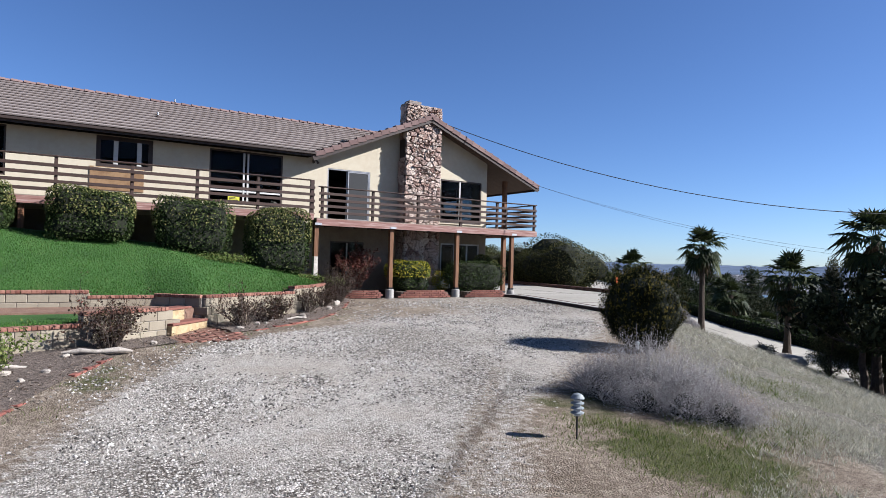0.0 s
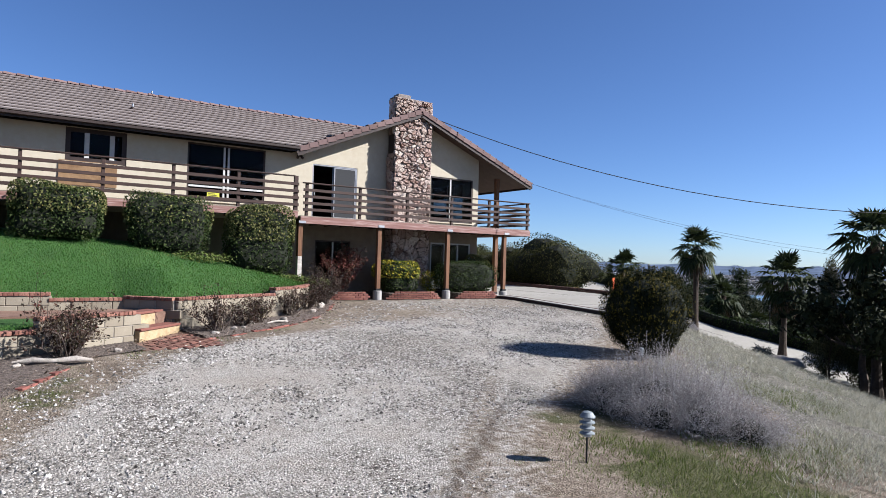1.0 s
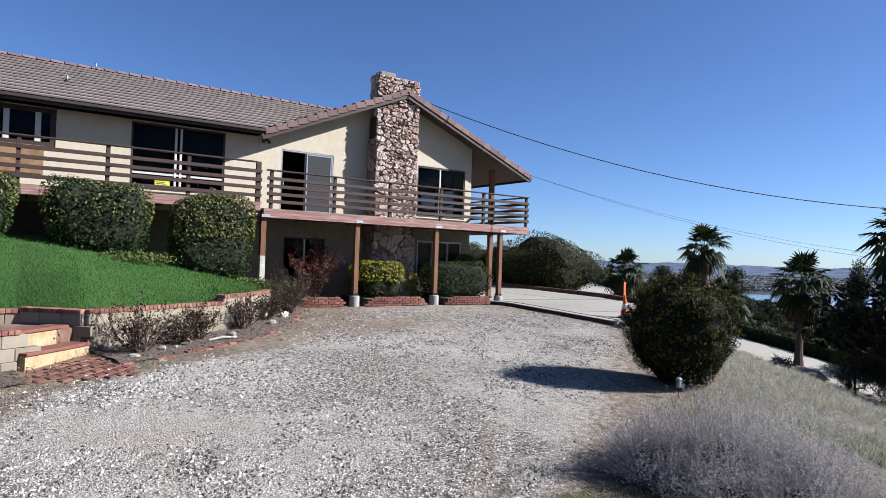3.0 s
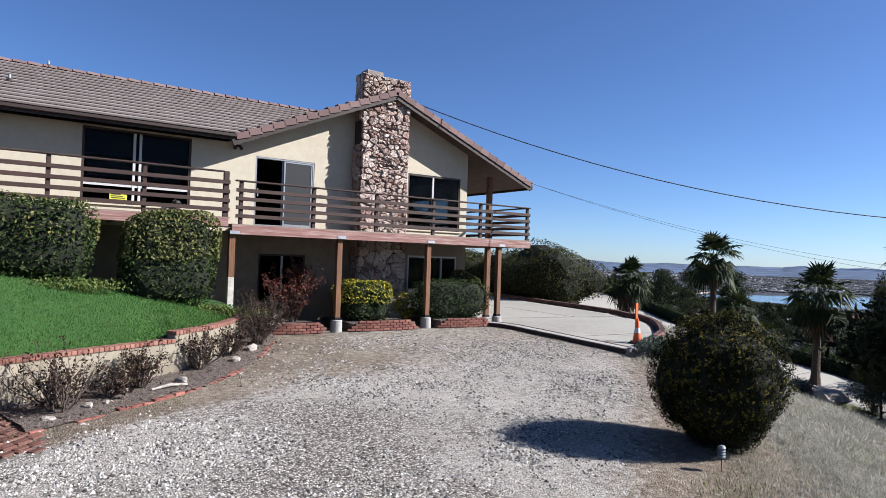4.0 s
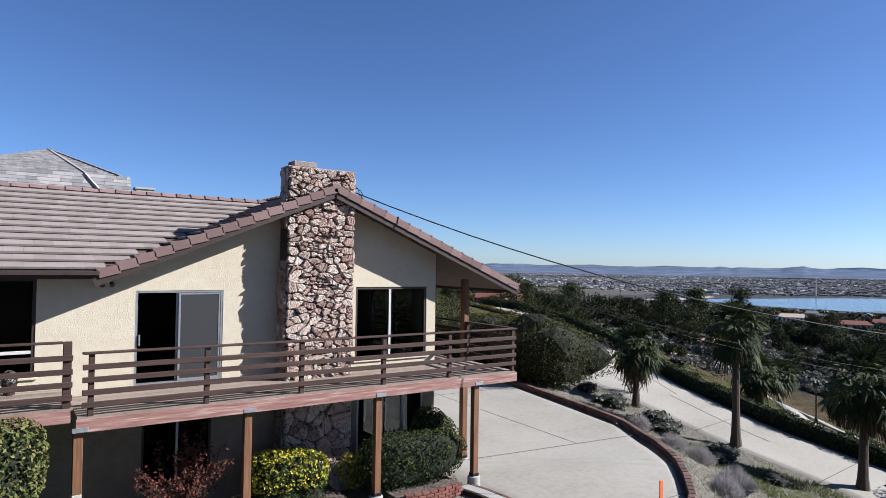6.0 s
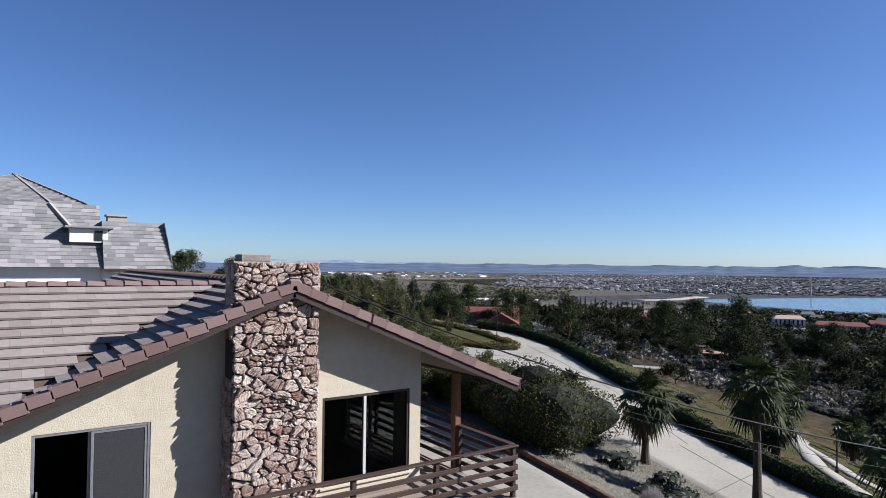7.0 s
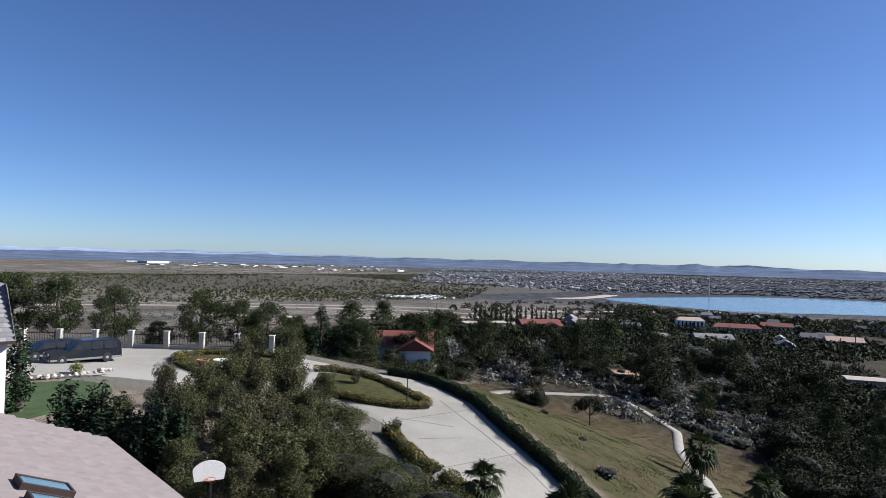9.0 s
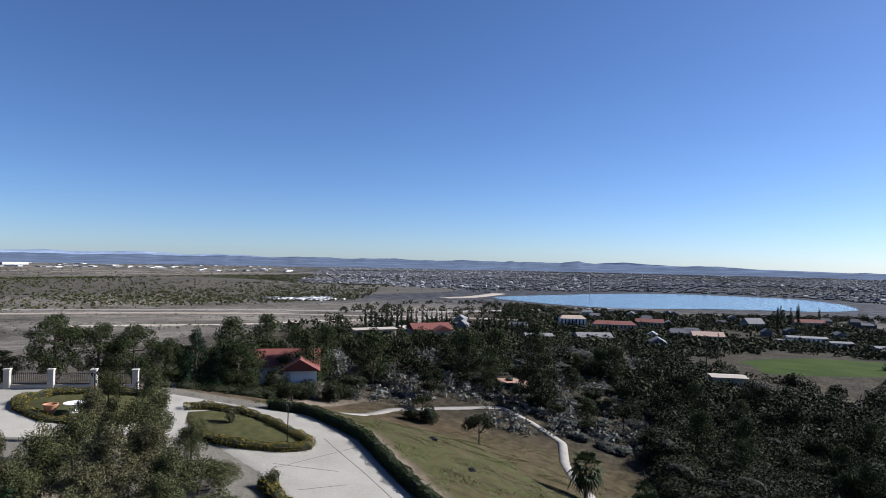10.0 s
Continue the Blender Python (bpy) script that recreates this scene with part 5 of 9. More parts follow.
# ---- block walls with brick caps, steps ----
wall_jobs = []


def block_wall(label, pts, top, height):
    """Retaining wall along pts; blocks and cap bricks follow at the end of the file."""
    body = bmesh.new()
    for a, b in zip(pts, pts[1:]):
        d = (Vector((*b, 0)) - Vector((*a, 0))).normalized()
        beam(body, Vector((*a, top - 0.07 - height / 2)) - d * 0.0, Vector((*b, top - 0.07 - height / 2)) + d * 0.0, 0.15, height)
    ob = part("retaining_wall", body, M["brick_mortar"])
    tagged(ob, label, "wall", "terrace walls")
    wall_jobs.append((ob, pts, top, height))
    return ob


block_wall("low grey block retaining wall with red brick cap", [(4.33, 15.04), (5.6, 15.78), (6.97, 16.5)], 0.42, 0.85)
block_wall("curved grey block retaining wall with red brick cap", [(6.97, 16.5), (7.7, 17.1), (8.3, 17.85), (8.72, 18.65), (8.95, 19.6)], 0.56, 0.85)
block_wall("short grey block cheek wall beside the steps", [(1.75, 13.05), (2.6, 13.5), (3.35, 13.95)], 0.24, 0.75)
block_wall("low grey block wall of the lower lawn", [(-6.0, 10.4), (-3.0, 11.4), (-0.6, 12.3), (1.75, 13.05)], 0.03, 0.8)
block_wall("grey block wall with brick cap above the garden path", [(-9.0, 15.95), (-3.0, 15.95), (1.0, 15.9), (2.0, 15.85)], 0.5, 0.55)
block_wall("low grey block wall with brick cap above the path", [(2.0, 15.85), (3.4, 15.85)], 0.38, 0.45)
block_wall("dark side wall of the stair recess", [(3.45, 15.85), (4.33, 15.04)], 0.42, 0.85)
M["path_dirt"] = simple("path_dirt", (0.08, 0.04, 0.028), (0.216, 0.136, 0.096), 4, 0.95, 0.6, 0.02)
steps = empty("garden_steps", (0, 0, 0), "two block steps with brick treads up to the lawn", "steps")
for k, (a, b, top) in enumerate((((3.36, 13.9), (4.28, 14.9), -0.11), ((3.05, 14.2), (3.97, 15.2), 0.16))):
    bm = bmesh.new()
    beam(bm, (*a, top - 0.22), (*b, top - 0.22), 0.3, 0.36)
    part("step", bm, M["tan_step"], steps)
    bm = bmesh.new()
    beam(bm, (*a, top - 0.02), (*b, top - 0.02), 0.36, 0.05, 0.008)
    part("tread", bm, M["brick_joined"], steps, "red brick tread")
bm = bmesh.new()
for p in ([(-9, 14.4), (3.1, 14.4), (4.2, 15.1), (3.4, 15.9), (-9, 15.9)],):
    vs_ = [bm.verts.new((x, y, 0.13)) for x, y in p]
    lo = [bm.verts.new((x, y, -0.5)) for x, y in p]
    bm.faces.new(vs_)
    for k in range(len(p)):
        bm.faces.new((vs_[k], lo[k], lo[(k + 1) % len(p)], vs_[(k + 1) % len(p)]))
bmesh.ops.recalc_face_normals(bm, faces=bm.faces)
tagged(part("garden_path", bm, M["path_dirt"]), "red brick garden path between two lawns", "path", kind="structure")
bm = bmesh.new()
for p in ([(3.4, 13.75), (4.45, 14.85), (5.1, 14.3), (4.8, 13.8), (3.7, 13.0), (3.2, 13.1)],):
    top_ = [bm.verts.new((x, y, land1(x, y) + 0.006)) for x, y in p]
    lo = [bm.verts.new((x, y, land1(x, y) - 0.1)) for x, y in p]
    bm.faces.new(top_)
    for k in range(len(p)):
        bm.faces.new((top_[k], lo[k], lo[(k + 1) % len(p)], top_[(k + 1) % len(p)]))
bmesh.ops.recalc_face_normals(bm, faces=bm.faces)
landing = tagged(part("brick_landing", bm, M["path_dirt"]), "worn red brick landing at the foot of the steps", "paving", kind="structure")

# planting bed of dark mulch, brick edging
ED_Y = [8.6, 9.0, 10.2, 12.6, 13.4, 13.9, 14.4, 14.8, 16.0, 17.9, 19.7]
ED_X = [0.5, 0.7, 1.3, 2.6, 3.6, 4.9, 5.6, 6.5, 7.9, 9.2, 10.1]
EDGING = [(4.75, 13.85), (5.6, 14.3), (6.5, 14.85), (7.3, 15.4), (7.95, 16.05), (8.6, 16.9), (9.2, 17.9), (9.75, 18.9), (10.1, 19.75)]
EDGING_2 = [(0.2, 8.0), (0.75, 9.0), (1.3, 10.2), (1.95, 11.5), (2.6, 12.6), (3.5, 13.05)]


def bed(outer, inner, label):
    bm = bmesh.new()
    rows = []
    for (a, b) in zip(outer, inner):
        row = []
        for k in range(7):
            x, y = a[0] + (b[0] - a[0]) * k / 6, a[1] + (b[1] - a[1]) * k / 6
            row.append(bm.verts.new((x, y, land1(x, y) + (0.02 if k in (0, 6) else 0.05 + 0.02 * math.sin(9 * x + 7 * y)))))
        rows.append(row)
    for r0, r1 in zip(rows, rows[1:]):
        for k in range(6):
            bm.faces.new((r0[k], r0[k + 1], r1[k + 1], r1[k]))
    bmesh.ops.recalc_face_normals(bm, faces=bm.faces)
    ob = part("planting_bed", bm, M["mulch"], smooth=True)
    return tagged(ob, label, "flower bed", kind="structure")


bed(EDGING, [(4.4, 15.0), (5.2, 15.5), (5.9, 15.9), (6.6, 16.25), (7.1, 16.6), (7.8, 17.2), (8.35, 17.9), (8.8, 18.7), (9.05, 19.7)], "dark mulch bed along the block wall")
bed(EDGING_2, [(-3.0, 11.2), (-2.0, 11.6), (-0.6, 12.2), (0.6, 12.6), (1.8, 13.0), (3.3, 13.85)], "dry mulch bed below the lower lawn wall")

for k, (x, y, r, h, n, lv) in enumerate(((5.15, 14.55, 0.65, 1.05, 24, 1000), (6.35, 15.55, 0.55, 0.8, 20, 1000), (7.5, 16.55, 0.6, 0.9, 22, 1200), (9.25, 18.5, 0.6, 1.4, 30, 1400), (9.6, 19.3, 0.4, 1.1, 18, 700), (5.8, 15.1, 0.45, 0.65, 14, 500), (8.3, 17.5, 0.5, 0.8, 18, 800))):
    twiggy("rose_bush", (x, y, land1(x, y) + 0.04), r, h, n, M["twig"], 40 + k, M["rose_leaf"], lv, 0.028, "pruned rose bush with dark stems and sparse leaves", "shrub", "pruned roses", thick=0.014)
twiggy("rose_bush", (2.2, 12.6, land1(2.2, 12.6) + 0.03), 0.75, 1.0, 36, M["twig"], 51, M["rose_leaf"], 1800, 0.03, "dry reddish bush in front of the block wall", "shrub", "pruned roses", thick=0.012)
twiggy("rose_bush", (1.9, 13.6, 0.03), 0.25, 1.2, 5, M["twig"], 52, M["red_leaf"], 60, 0.025, "tall bare rose stems above the lower wall", "shrub", "pruned roses")
twiggy("rose_bush", (0.4, 10.7, land1(0.4, 10.7) + 0.03), 0.6, 0.8, 20, M["twig"], 53, M["weed"], 1500, 0.03, "leafy yellow-green bush in the dry bed", "shrub", "pruned roses")
shrub("ground_cover", (9.3, 19.2, 0.3), (0.5, 0.5, 0.5), 700, 0.03, M["weed"], 54, label="low weedy green plants at the lawn's end", category="plant", core=0, spread=0.4)


def litter():
    """Bark chips, dead leaves and stems strewn over the beds."""
    r = np.random.RandomState(58)
    n = 9000
    x, y = r.uniform(-1.5, 10.2, n), r.uniform(8.5, 19.8, n)
    ex = pick(y, ED_Y, ED_X)
    k = (x < ex + 0.35) & (x > ex - 2.6) & (x > -1.2) & ((y < pick(x, [-3, 1.75, 3.35, 4.3, 7, 8.9], [11.3, 13.0, 13.9, 14.95, 16.4, 19.5])))
    x, y = x[k], y[k]
    P = np.stack([x, y, land(x, y) + 0.035 + r.uniform(0, 0.04, len(x))], 1)
    up = np.tile(np.array([0.0, 0.0, 1.0]), (len(x), 1))
    ob = leaf_part("leaf_litter", P, up, 0.034, M["litter"], None, 59, 0.35, 0.5)
    tagged(ob, "brown bark chips and dead leaves strewn on the beds", "leaf litter", kind="stuff")


M["litter"] = leafy("litter", [(0.02, 0.014, 0.011), (0.07, 0.05, 0.038), (0.16, 0.12, 0.09), (0.36, 0.31, 0.26)], 0.8, 0.05)
litter()


def log(at, pts, r, label):
    ob = empty("driftwood", at, label, "log")
    bm = bmesh.new()
    tube(bm, pts, r, 8)
    part("wood", bm, M["pale_wood"], ob, smooth=True)
    return ob


log((2.0, 12.1, land1(2.0, 12.1) + 0.06), [(-0.55, 0.16, 0.02), (-0.3, -0.08, 0.08), (0.0, 0.10, 0.02), (0.3, -0.09, 0.07), (0.55, 0.14, 0.0)], [0.02, 0.045, 0.04, 0.05, 0.02], "bleached twisted driftwood lying on the bed")
log((6.75, 15.35, land1(6.75, 15.35) + 0.06), [(-0.3, -0.1, 0.0), (0.0, 0.02, 0.03), (0.3, 0.1, 0.0)], [0.015, 0.03, 0.015], "short weathered piece of driftwood")
log((0.55, 11.3, land1(0.55, 11.3) + 0.06), [(-0.4, 0.0, 0.0), (0.0, 0.06, 0.04), (0.4, 0.0, 0.0)], [0.02, 0.045, 0.02], "weathered log beside the dry bed")


def rock(at, s, seed, label="pale rough garden rock", group="garden rocks", mat=None):
    rs = random.Random(seed)
    bm = bmesh.new()
    bmesh.ops.create_icosphere(bm, subdivisions=2, radius=1.0)
    ph = [rs.uniform(0, 6) for k in range(6)]
    for v in bm.verts:
        d = v.co.normalized()
        k = 1 + 0.16 * math.sin(3.1 * d.x + ph[0]) + 0.15 * math.sin(3.7 * d.y + ph[1]) + 0.13 * math.sin(4.3 * d.z + ph[2]) + rs.uniform(-0.06, 0.06)
        v.co = Vector((d.x * k * s, d.y * k * s * 0.8, d.z * k * s * 0.6 + s * 0.35))
    ob = part("rock", bm, mat or M["rockmat"])
    ob.matrix_world = pose(*at, 0, 0, rs.uniform(0, 360))
    return tagged(ob, label, "rock", group)


M["rockmat"] = simple("rockmat", (0.192, 0.164, 0.136), (0.4, 0.36, 0.312), 6, 0.92, 0.7, 0.03)
M["bankrock"] = simple("bankrock", (0.09, 0.075, 0.06), (0.23, 0.2, 0.165), 7, 0.92, 0.7, 0.03)
rr = random.Random(8)
for k, (x, y, s) in enumerate(((5.5, 14.6, 0.09), (5.75, 14.75, 0.07), (6.1, 15.3, 0.08), (7.0, 15.7, 0.1), (8.3, 17.0, 0.1), (8.9, 17.9, 0.14), (5.0, 14.2, 0.08), (3.0, 12.9, 0.07), (1.2, 10.9, 0.08), (0.9, 10.4, 0.07), (0.7, 10.9, 0.09), (1.5, 12.0, 0.08))):
    rock((x, y, land1(x, y) + 0.03), s, 100 + k)
for k in range(16):
    x, y = 19.8 + rr.uniform(-0.3, 1.9), 15.0 + rr.uniform(-0.7, 0.9)
    rock((x, y, land1(x, y)), rr.uniform(0.08, 0.2), 130 + k, "tan boulder on the bank below the slab", "bank boulders", M["bankrock"])
rock((33.4, 17.3, land1(33.4, 17.3)), 0.9, 150, "large pale boulder beside the driveway", "bank boulders")
rock((31.5, 17.6, land1(31.5, 17.6)), 0.5, 151, "pale boulder on the green bank", "bank boulders")

# ---- bushes at the house ----
for k, (x, y, sx, sy, zb, zt) in enumerate(((2.25, 19.3, 1.02, 0.62, 1.75, 3.05), (4.85, 19.35, 1.02, 0.66, 1.45, 3.02), (7.45, 19.35, 0.98, 0.7, 0.9, 2.86), (-0.65, 19.3, 1.0, 0.62, 1.95, 3.1), (-3.4, 19.3, 1.0, 0.62, 2.05, 3.15))):
    shrub("clipped_bush", (x, y, zb - 0.1), (sx, sy, zt - zb + 0.1), 9000, 0.042, M["hedge"], 60 + k, 5.0, 0.075, "square-clipped dark green bush in front of the balcony", "bush", "clipped bushes", tips=(M["olive_tip"], (1500, 700, 2600, 1200, 500)[k]), spread=0.2)
shrub("ground_cover", (8.3, 18.95, 0.45), (0.7, 0.45, 0.4), 1200, 0.035, M["weed"], 70, label="bright green weeds at the foot of the bush", category="plant", core=0, spread=0.4)
shrub("ground_cover", (5.6, 18.6, 1.1), (1.0, 0.3, 0.35), 800, 0.035, M["weed"], 71, label="yellowing low plants at the foot of the bushes", category="plant", core=0, spread=0.4)
shrub("variegated_bush", (13.05, 20.75, 0.1), (0.8, 0.6, 1.22), 4200, 0.04, M["hedge"], 72, 3.0, 0.09, "rounded bush with yellow-edged leaves in a brick planter", "bush", tips=(M["yellow_leaf"], 2000))
shrub("hedge_bush", (16.2, 20.75, 0.1), (1.34, 0.62, 1.3), 7500, 0.036, M["hedge"], 73, 3.6, 0.08, "clipped dark green hedge in a brick planter", "bush")
shrub("hedge_bush", (17.15, 21.45, 0.0), (0.62, 0.5, 1.65), 4200, 0.036, M["hedge"], 76, 2.6, 0.1, "rounded olive-green bush at the corner of the house", "bush", tips=(M["olive_tip"], 1200))
twiggy("nandina", (10.95, 20.9, 0.1), 0.55, 2.0, 18, M["twig"], 74, M["red_leaf"], 3600, 0.036, "tall reddish shrub with bare lower stems", "shrub", thick=0.01)
shrub("variegated_bush", (14.75, 21.2, 0.1), (0.4, 0.3, 0.9), 500, 0.04, M["yellow_leaf"], 75, label="small yellow-green plant beside the chimney", core=0)

# low curved brick planters
planter_jobs = []
for k, (x0, x1) in enumerate(((10.0, 11.62), (12.18, 14.5), (15.12, 17.2))):
    pl = empty("brick_planter", (0, 0, 0), "low red brick planter with stepped ends", "planter", "brick planters")
    bm = bmesh.new()
    box(bm, x0 + 0.15, x1 - 0.15, 19.97, 22.0, -0.2, 0.17)
    part("soil", bm, M["mulch"], pl)
    planter_jobs.append((pl, x0, x1))

# ---- round conifer, silver shrub, garden light ----
bush = empty("globe_conifer", (13.25, 9.68, land1(13.25, 9.68) - 0.07), "large rounded dark conifer bush with golden tips", "bush")
rs = np.random.RandomState(80)
v = unit(rs, 1700)
prof = lambda d: np.stack([d[:, 0] * 0.93, d[:, 1] * 0.93, d[:, 2] * 1.12], 1) * lumps(d, 0.07, 6, 80)[:, None] * (1 - 0.12 * np.clip(d[:, 2], 0, 1) ** 2 - 0.06 * np.clip(-d[:, 2], 0, 1))[:, None]
root = prof(v) * rs.uniform(0.86, 0.97, len(v))[:, None] + np.array([0, 0, 1.02])
lift = v * 0.55 + np.array([0, 0, 1.0])
lift /= np.linalg.norm(lift, axis=1, keepdims=True)
s_ = rs.uniform(-0.5, 1.0, (len(v), 26))
spray = (rs.uniform(0.10, 0.24, len(v)))[:, None, None]
pp = root[:, None, :] + lift[:, None, :] * s_[..., None] * spray + rs.normal(0, 0.014, (len(v), 26, 3))
up = np.repeat(v[:, None, :], 26, 1).reshape(-1, 3)
pp = pp.reshape(-1, 3)
# gold only at patches of spray ends, where sunlight is painted in
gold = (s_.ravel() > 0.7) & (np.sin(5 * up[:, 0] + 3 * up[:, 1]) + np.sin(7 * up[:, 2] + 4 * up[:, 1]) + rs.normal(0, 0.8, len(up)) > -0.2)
k = pp[:, 2] > 0.03
for nm, sel, mt in (("foliage", k & ~gold, M["arbor"]), ("golden_tip", k & gold, M["arbor_lit_tip"])):
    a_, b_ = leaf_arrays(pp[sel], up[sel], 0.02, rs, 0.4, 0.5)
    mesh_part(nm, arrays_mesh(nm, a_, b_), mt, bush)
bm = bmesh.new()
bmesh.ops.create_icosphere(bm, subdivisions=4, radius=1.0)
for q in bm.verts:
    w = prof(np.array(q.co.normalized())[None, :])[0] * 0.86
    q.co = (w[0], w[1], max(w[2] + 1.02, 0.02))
part("branch_core", bm, M["hedge_shade"], bush)
bm = bmesh.new()
tube(bm, [(0, 0, -0.1), (0, 0, 0.5)], [0.09, 0.07], 8)
part("trunk", bm, M["bark"], bush)


def silver_shrub(x, y, r, h, seed):
    """A dry silvery mound of thin arching stems."""
    rs = np.random.RandomState(seed)
    z0 = land1(x, y)
    ob = empty("silver_shrub", (x, y, z0), "dry silvery-lilac mounded shrub on the bank", "shrub", "silver shrubs")
    n = 1500
    a, t = rs.uniform(0, 6.28, n), rs.uniform(0.05, 1, n) ** 0.6
    tip = np.stack([np.cos(a) * r * t, np.sin(a) * r * t, h * (1.05 - t ** 2 * 0.75) * rs.uniform(0.75, 1.12, n)], 1)
    base = tip * np.array([0.25, 0.25, 0.0]) + rs.normal(0, 0.05, (n, 3)) * np.array([1, 1, 0])
    mid = (tip + base) / 2 + np.stack([np.cos(a), np.sin(a), np.full(n, 0.4)], 1) * 0.06
    side = np.cross(tip - base, rs.normal(0, 1, (n, 3)))
    side /= np.linalg.norm(side, axis=1, keepdims=True)
    w = 0.0035
    V = np.stack([base - side * w, base + side * w, mid + side * w, mid - side * w, tip + side * w * 0.5, tip - side * w * 0.5], 1).reshape(-1, 3)
    i = np.arange(n)[:, None] * 6
    F = np.concatenate([i + np.array([0, 1, 2, 3]), i + np.array([3, 2, 4, 5])])
    mesh_part("stem_mass", arrays_mesh("stem_mass", V, F), M["silver"], ob)
    m2 = 2800
    s = rs.uniform(0.35, 1.0, m2)[:, None]
    j = rs.randint(0, n, m2)
    P = base[j] * (1 - s) + tip[j] * s + rs.normal(0, 0.035, (m2, 3))
    leaf_part("leafage", P, unit(rs, m2), 0.022, M["silver"], ob, seed, 0.3, 0.5)
    bm = bmesh.new()
    bmesh.ops.create_icosphere(bm, subdivisions=2, radius=1.0)
    for q in bm.verts:
        q.co = (q.co.x * r * 0.62, q.co.y * r * 0.62, max(q.co.z, 0) * h * 0.55)
    part("dead_core", bm, M["twig"], ob)
    return ob


def silver_mass(lobes, seed, n=2600, m2=60000):
    """One sprawling dry shrub: thin arching stems over uneven ground, thick with tiny grey leaves."""
    rs = np.random.RandomState(seed)
    x0, y0 = lobes[0][0], lobes[0][1]
    z0 = land1(x0, y0)
    ob = empty("silver_shrub", (x0, y0, z0), "large sprawling dry silvery shrub on the bank", "shrub", "silver shrubs")
    L = np.array(lobes)
    j = rs.choice(len(L), n, p=L[:, 2] ** 2 / (L[:, 2] ** 2).sum())
    a, t = rs.uniform(0, 6.28, n), rs.uniform(0.02, 1, n) ** 0.55
    r, h = L[j, 2], L[j, 3]
    tip = np.stack([L[j, 0] + np.cos(a) * r * t, L[j, 1] + np.sin(a) * r * t, h * (1.05 - t ** 2 * 0.8) * rs.uniform(0.55, 1.3, n)], 1) + rs.normal(0, 0.2, (n, 3)) * np.array([1, 1, 0.35])
    base = np.stack([L[j, 0] + np.cos(a) * r * t * 0.55, L[j, 1] + np.sin(a) * r * t * 0.55, np.zeros(n)], 1) + rs.normal(0, 0.06, (n, 3)) * np.array([1, 1, 0])
    for q in (tip, base):
        q[:, 2] += land(q[:, 0], q[:, 1]) - z0
        q[:, :2] -= (x0, y0)
    mid = (tip + base) / 2 + np.stack([np.cos(a), np.sin(a), np.full(n, 0.5)], 1) * 0.05
    side = np.cross(tip - base, rs.normal(0, 1, (n, 3)))
    side /= np.linalg.norm(side, axis=1, keepdims=True)
    w = 0.002
    V = np.stack([base - side * w, base + side * w, mid + side * w, mid - side * w, tip + side * w * 0.5, tip - side * w * 0.5], 1).reshape(-1, 3)
    i = np.arange(n)[:, None] * 6
    F = np.concatenate([i + np.array([0, 1, 2, 3]), i + np.array([3, 2, 4, 5])])
    mesh_part("stem_mass", arrays_mesh("stem_mass", V, F), M["silver"], ob)
    # lumps added under the stems, near-black for the shade there
    bm = bmesh.new()
    for lx, ly, lr, lh in lobes:
        g = bmesh.ops.create_icosphere(bm, subdivisions=2, radius=1.0)
        for q in g["verts"]:
            px, py = lx + q.co.x * lr * 0.6, ly + q.co.y * lr * 0.6
            q.co = (px - x0, py - y0, land1(px, py) - z0 + max(q.co.z, -0.05) * lh * 0.55)
    part("dead_core", bm, M["hedge_shade"], ob, "near-black inner lumps coloured for the shade under the stems")
    s = rs.uniform(0.3, 1.05, m2)[:, None]
    j = rs.randint(0, n, m2)
    P = base[j] * (1 - s) + tip[j] * s + rs.normal(0, 0.06, (m2, 3))
    leaf_part("leafage", P, unit(rs, m2), 0.015, M["silver"], ob, seed, 0.3, 0.5)
    return ob


silver_mass(((9.6, 6.5, 0.7, 0.88), (9.15, 7.0, 0.55, 0.66), (9.95, 5.95, 0.6, 0.78), (9.5, 7.3, 0.45, 0.45), (9.5, 5.6, 0.55, 0.62), (9.75, 5.15, 0.5, 0.5), (8.95, 6.6, 0.3, 0.4), (9.1, 6.1, 0.45, 0.5)), 90, 3600, 95000)
for k, (x, y, r, h) in enumerate(((22.3, 16.3, 0.5, 0.55), (24.2, 17.6, 0.55, 0.55), (25.6, 18.2, 0.7, 0.7), (22.8, 15.4, 0.4, 0.4), (27.2, 20.4, 0.6, 0.6), (28.8, 22.6, 0.7, 0.6), (18.9, 14.5, 0.4, 0.3), (30.2, 25.2, 0.6, 0.7))):
    silver_shrub(x, y, r, h, 190 + k)


M["tier_metal"] = simple("tier_metal", (0.10, 0.115, 0.12), (0.22, 0.24, 0.25), 25, 0.5, 0.1)


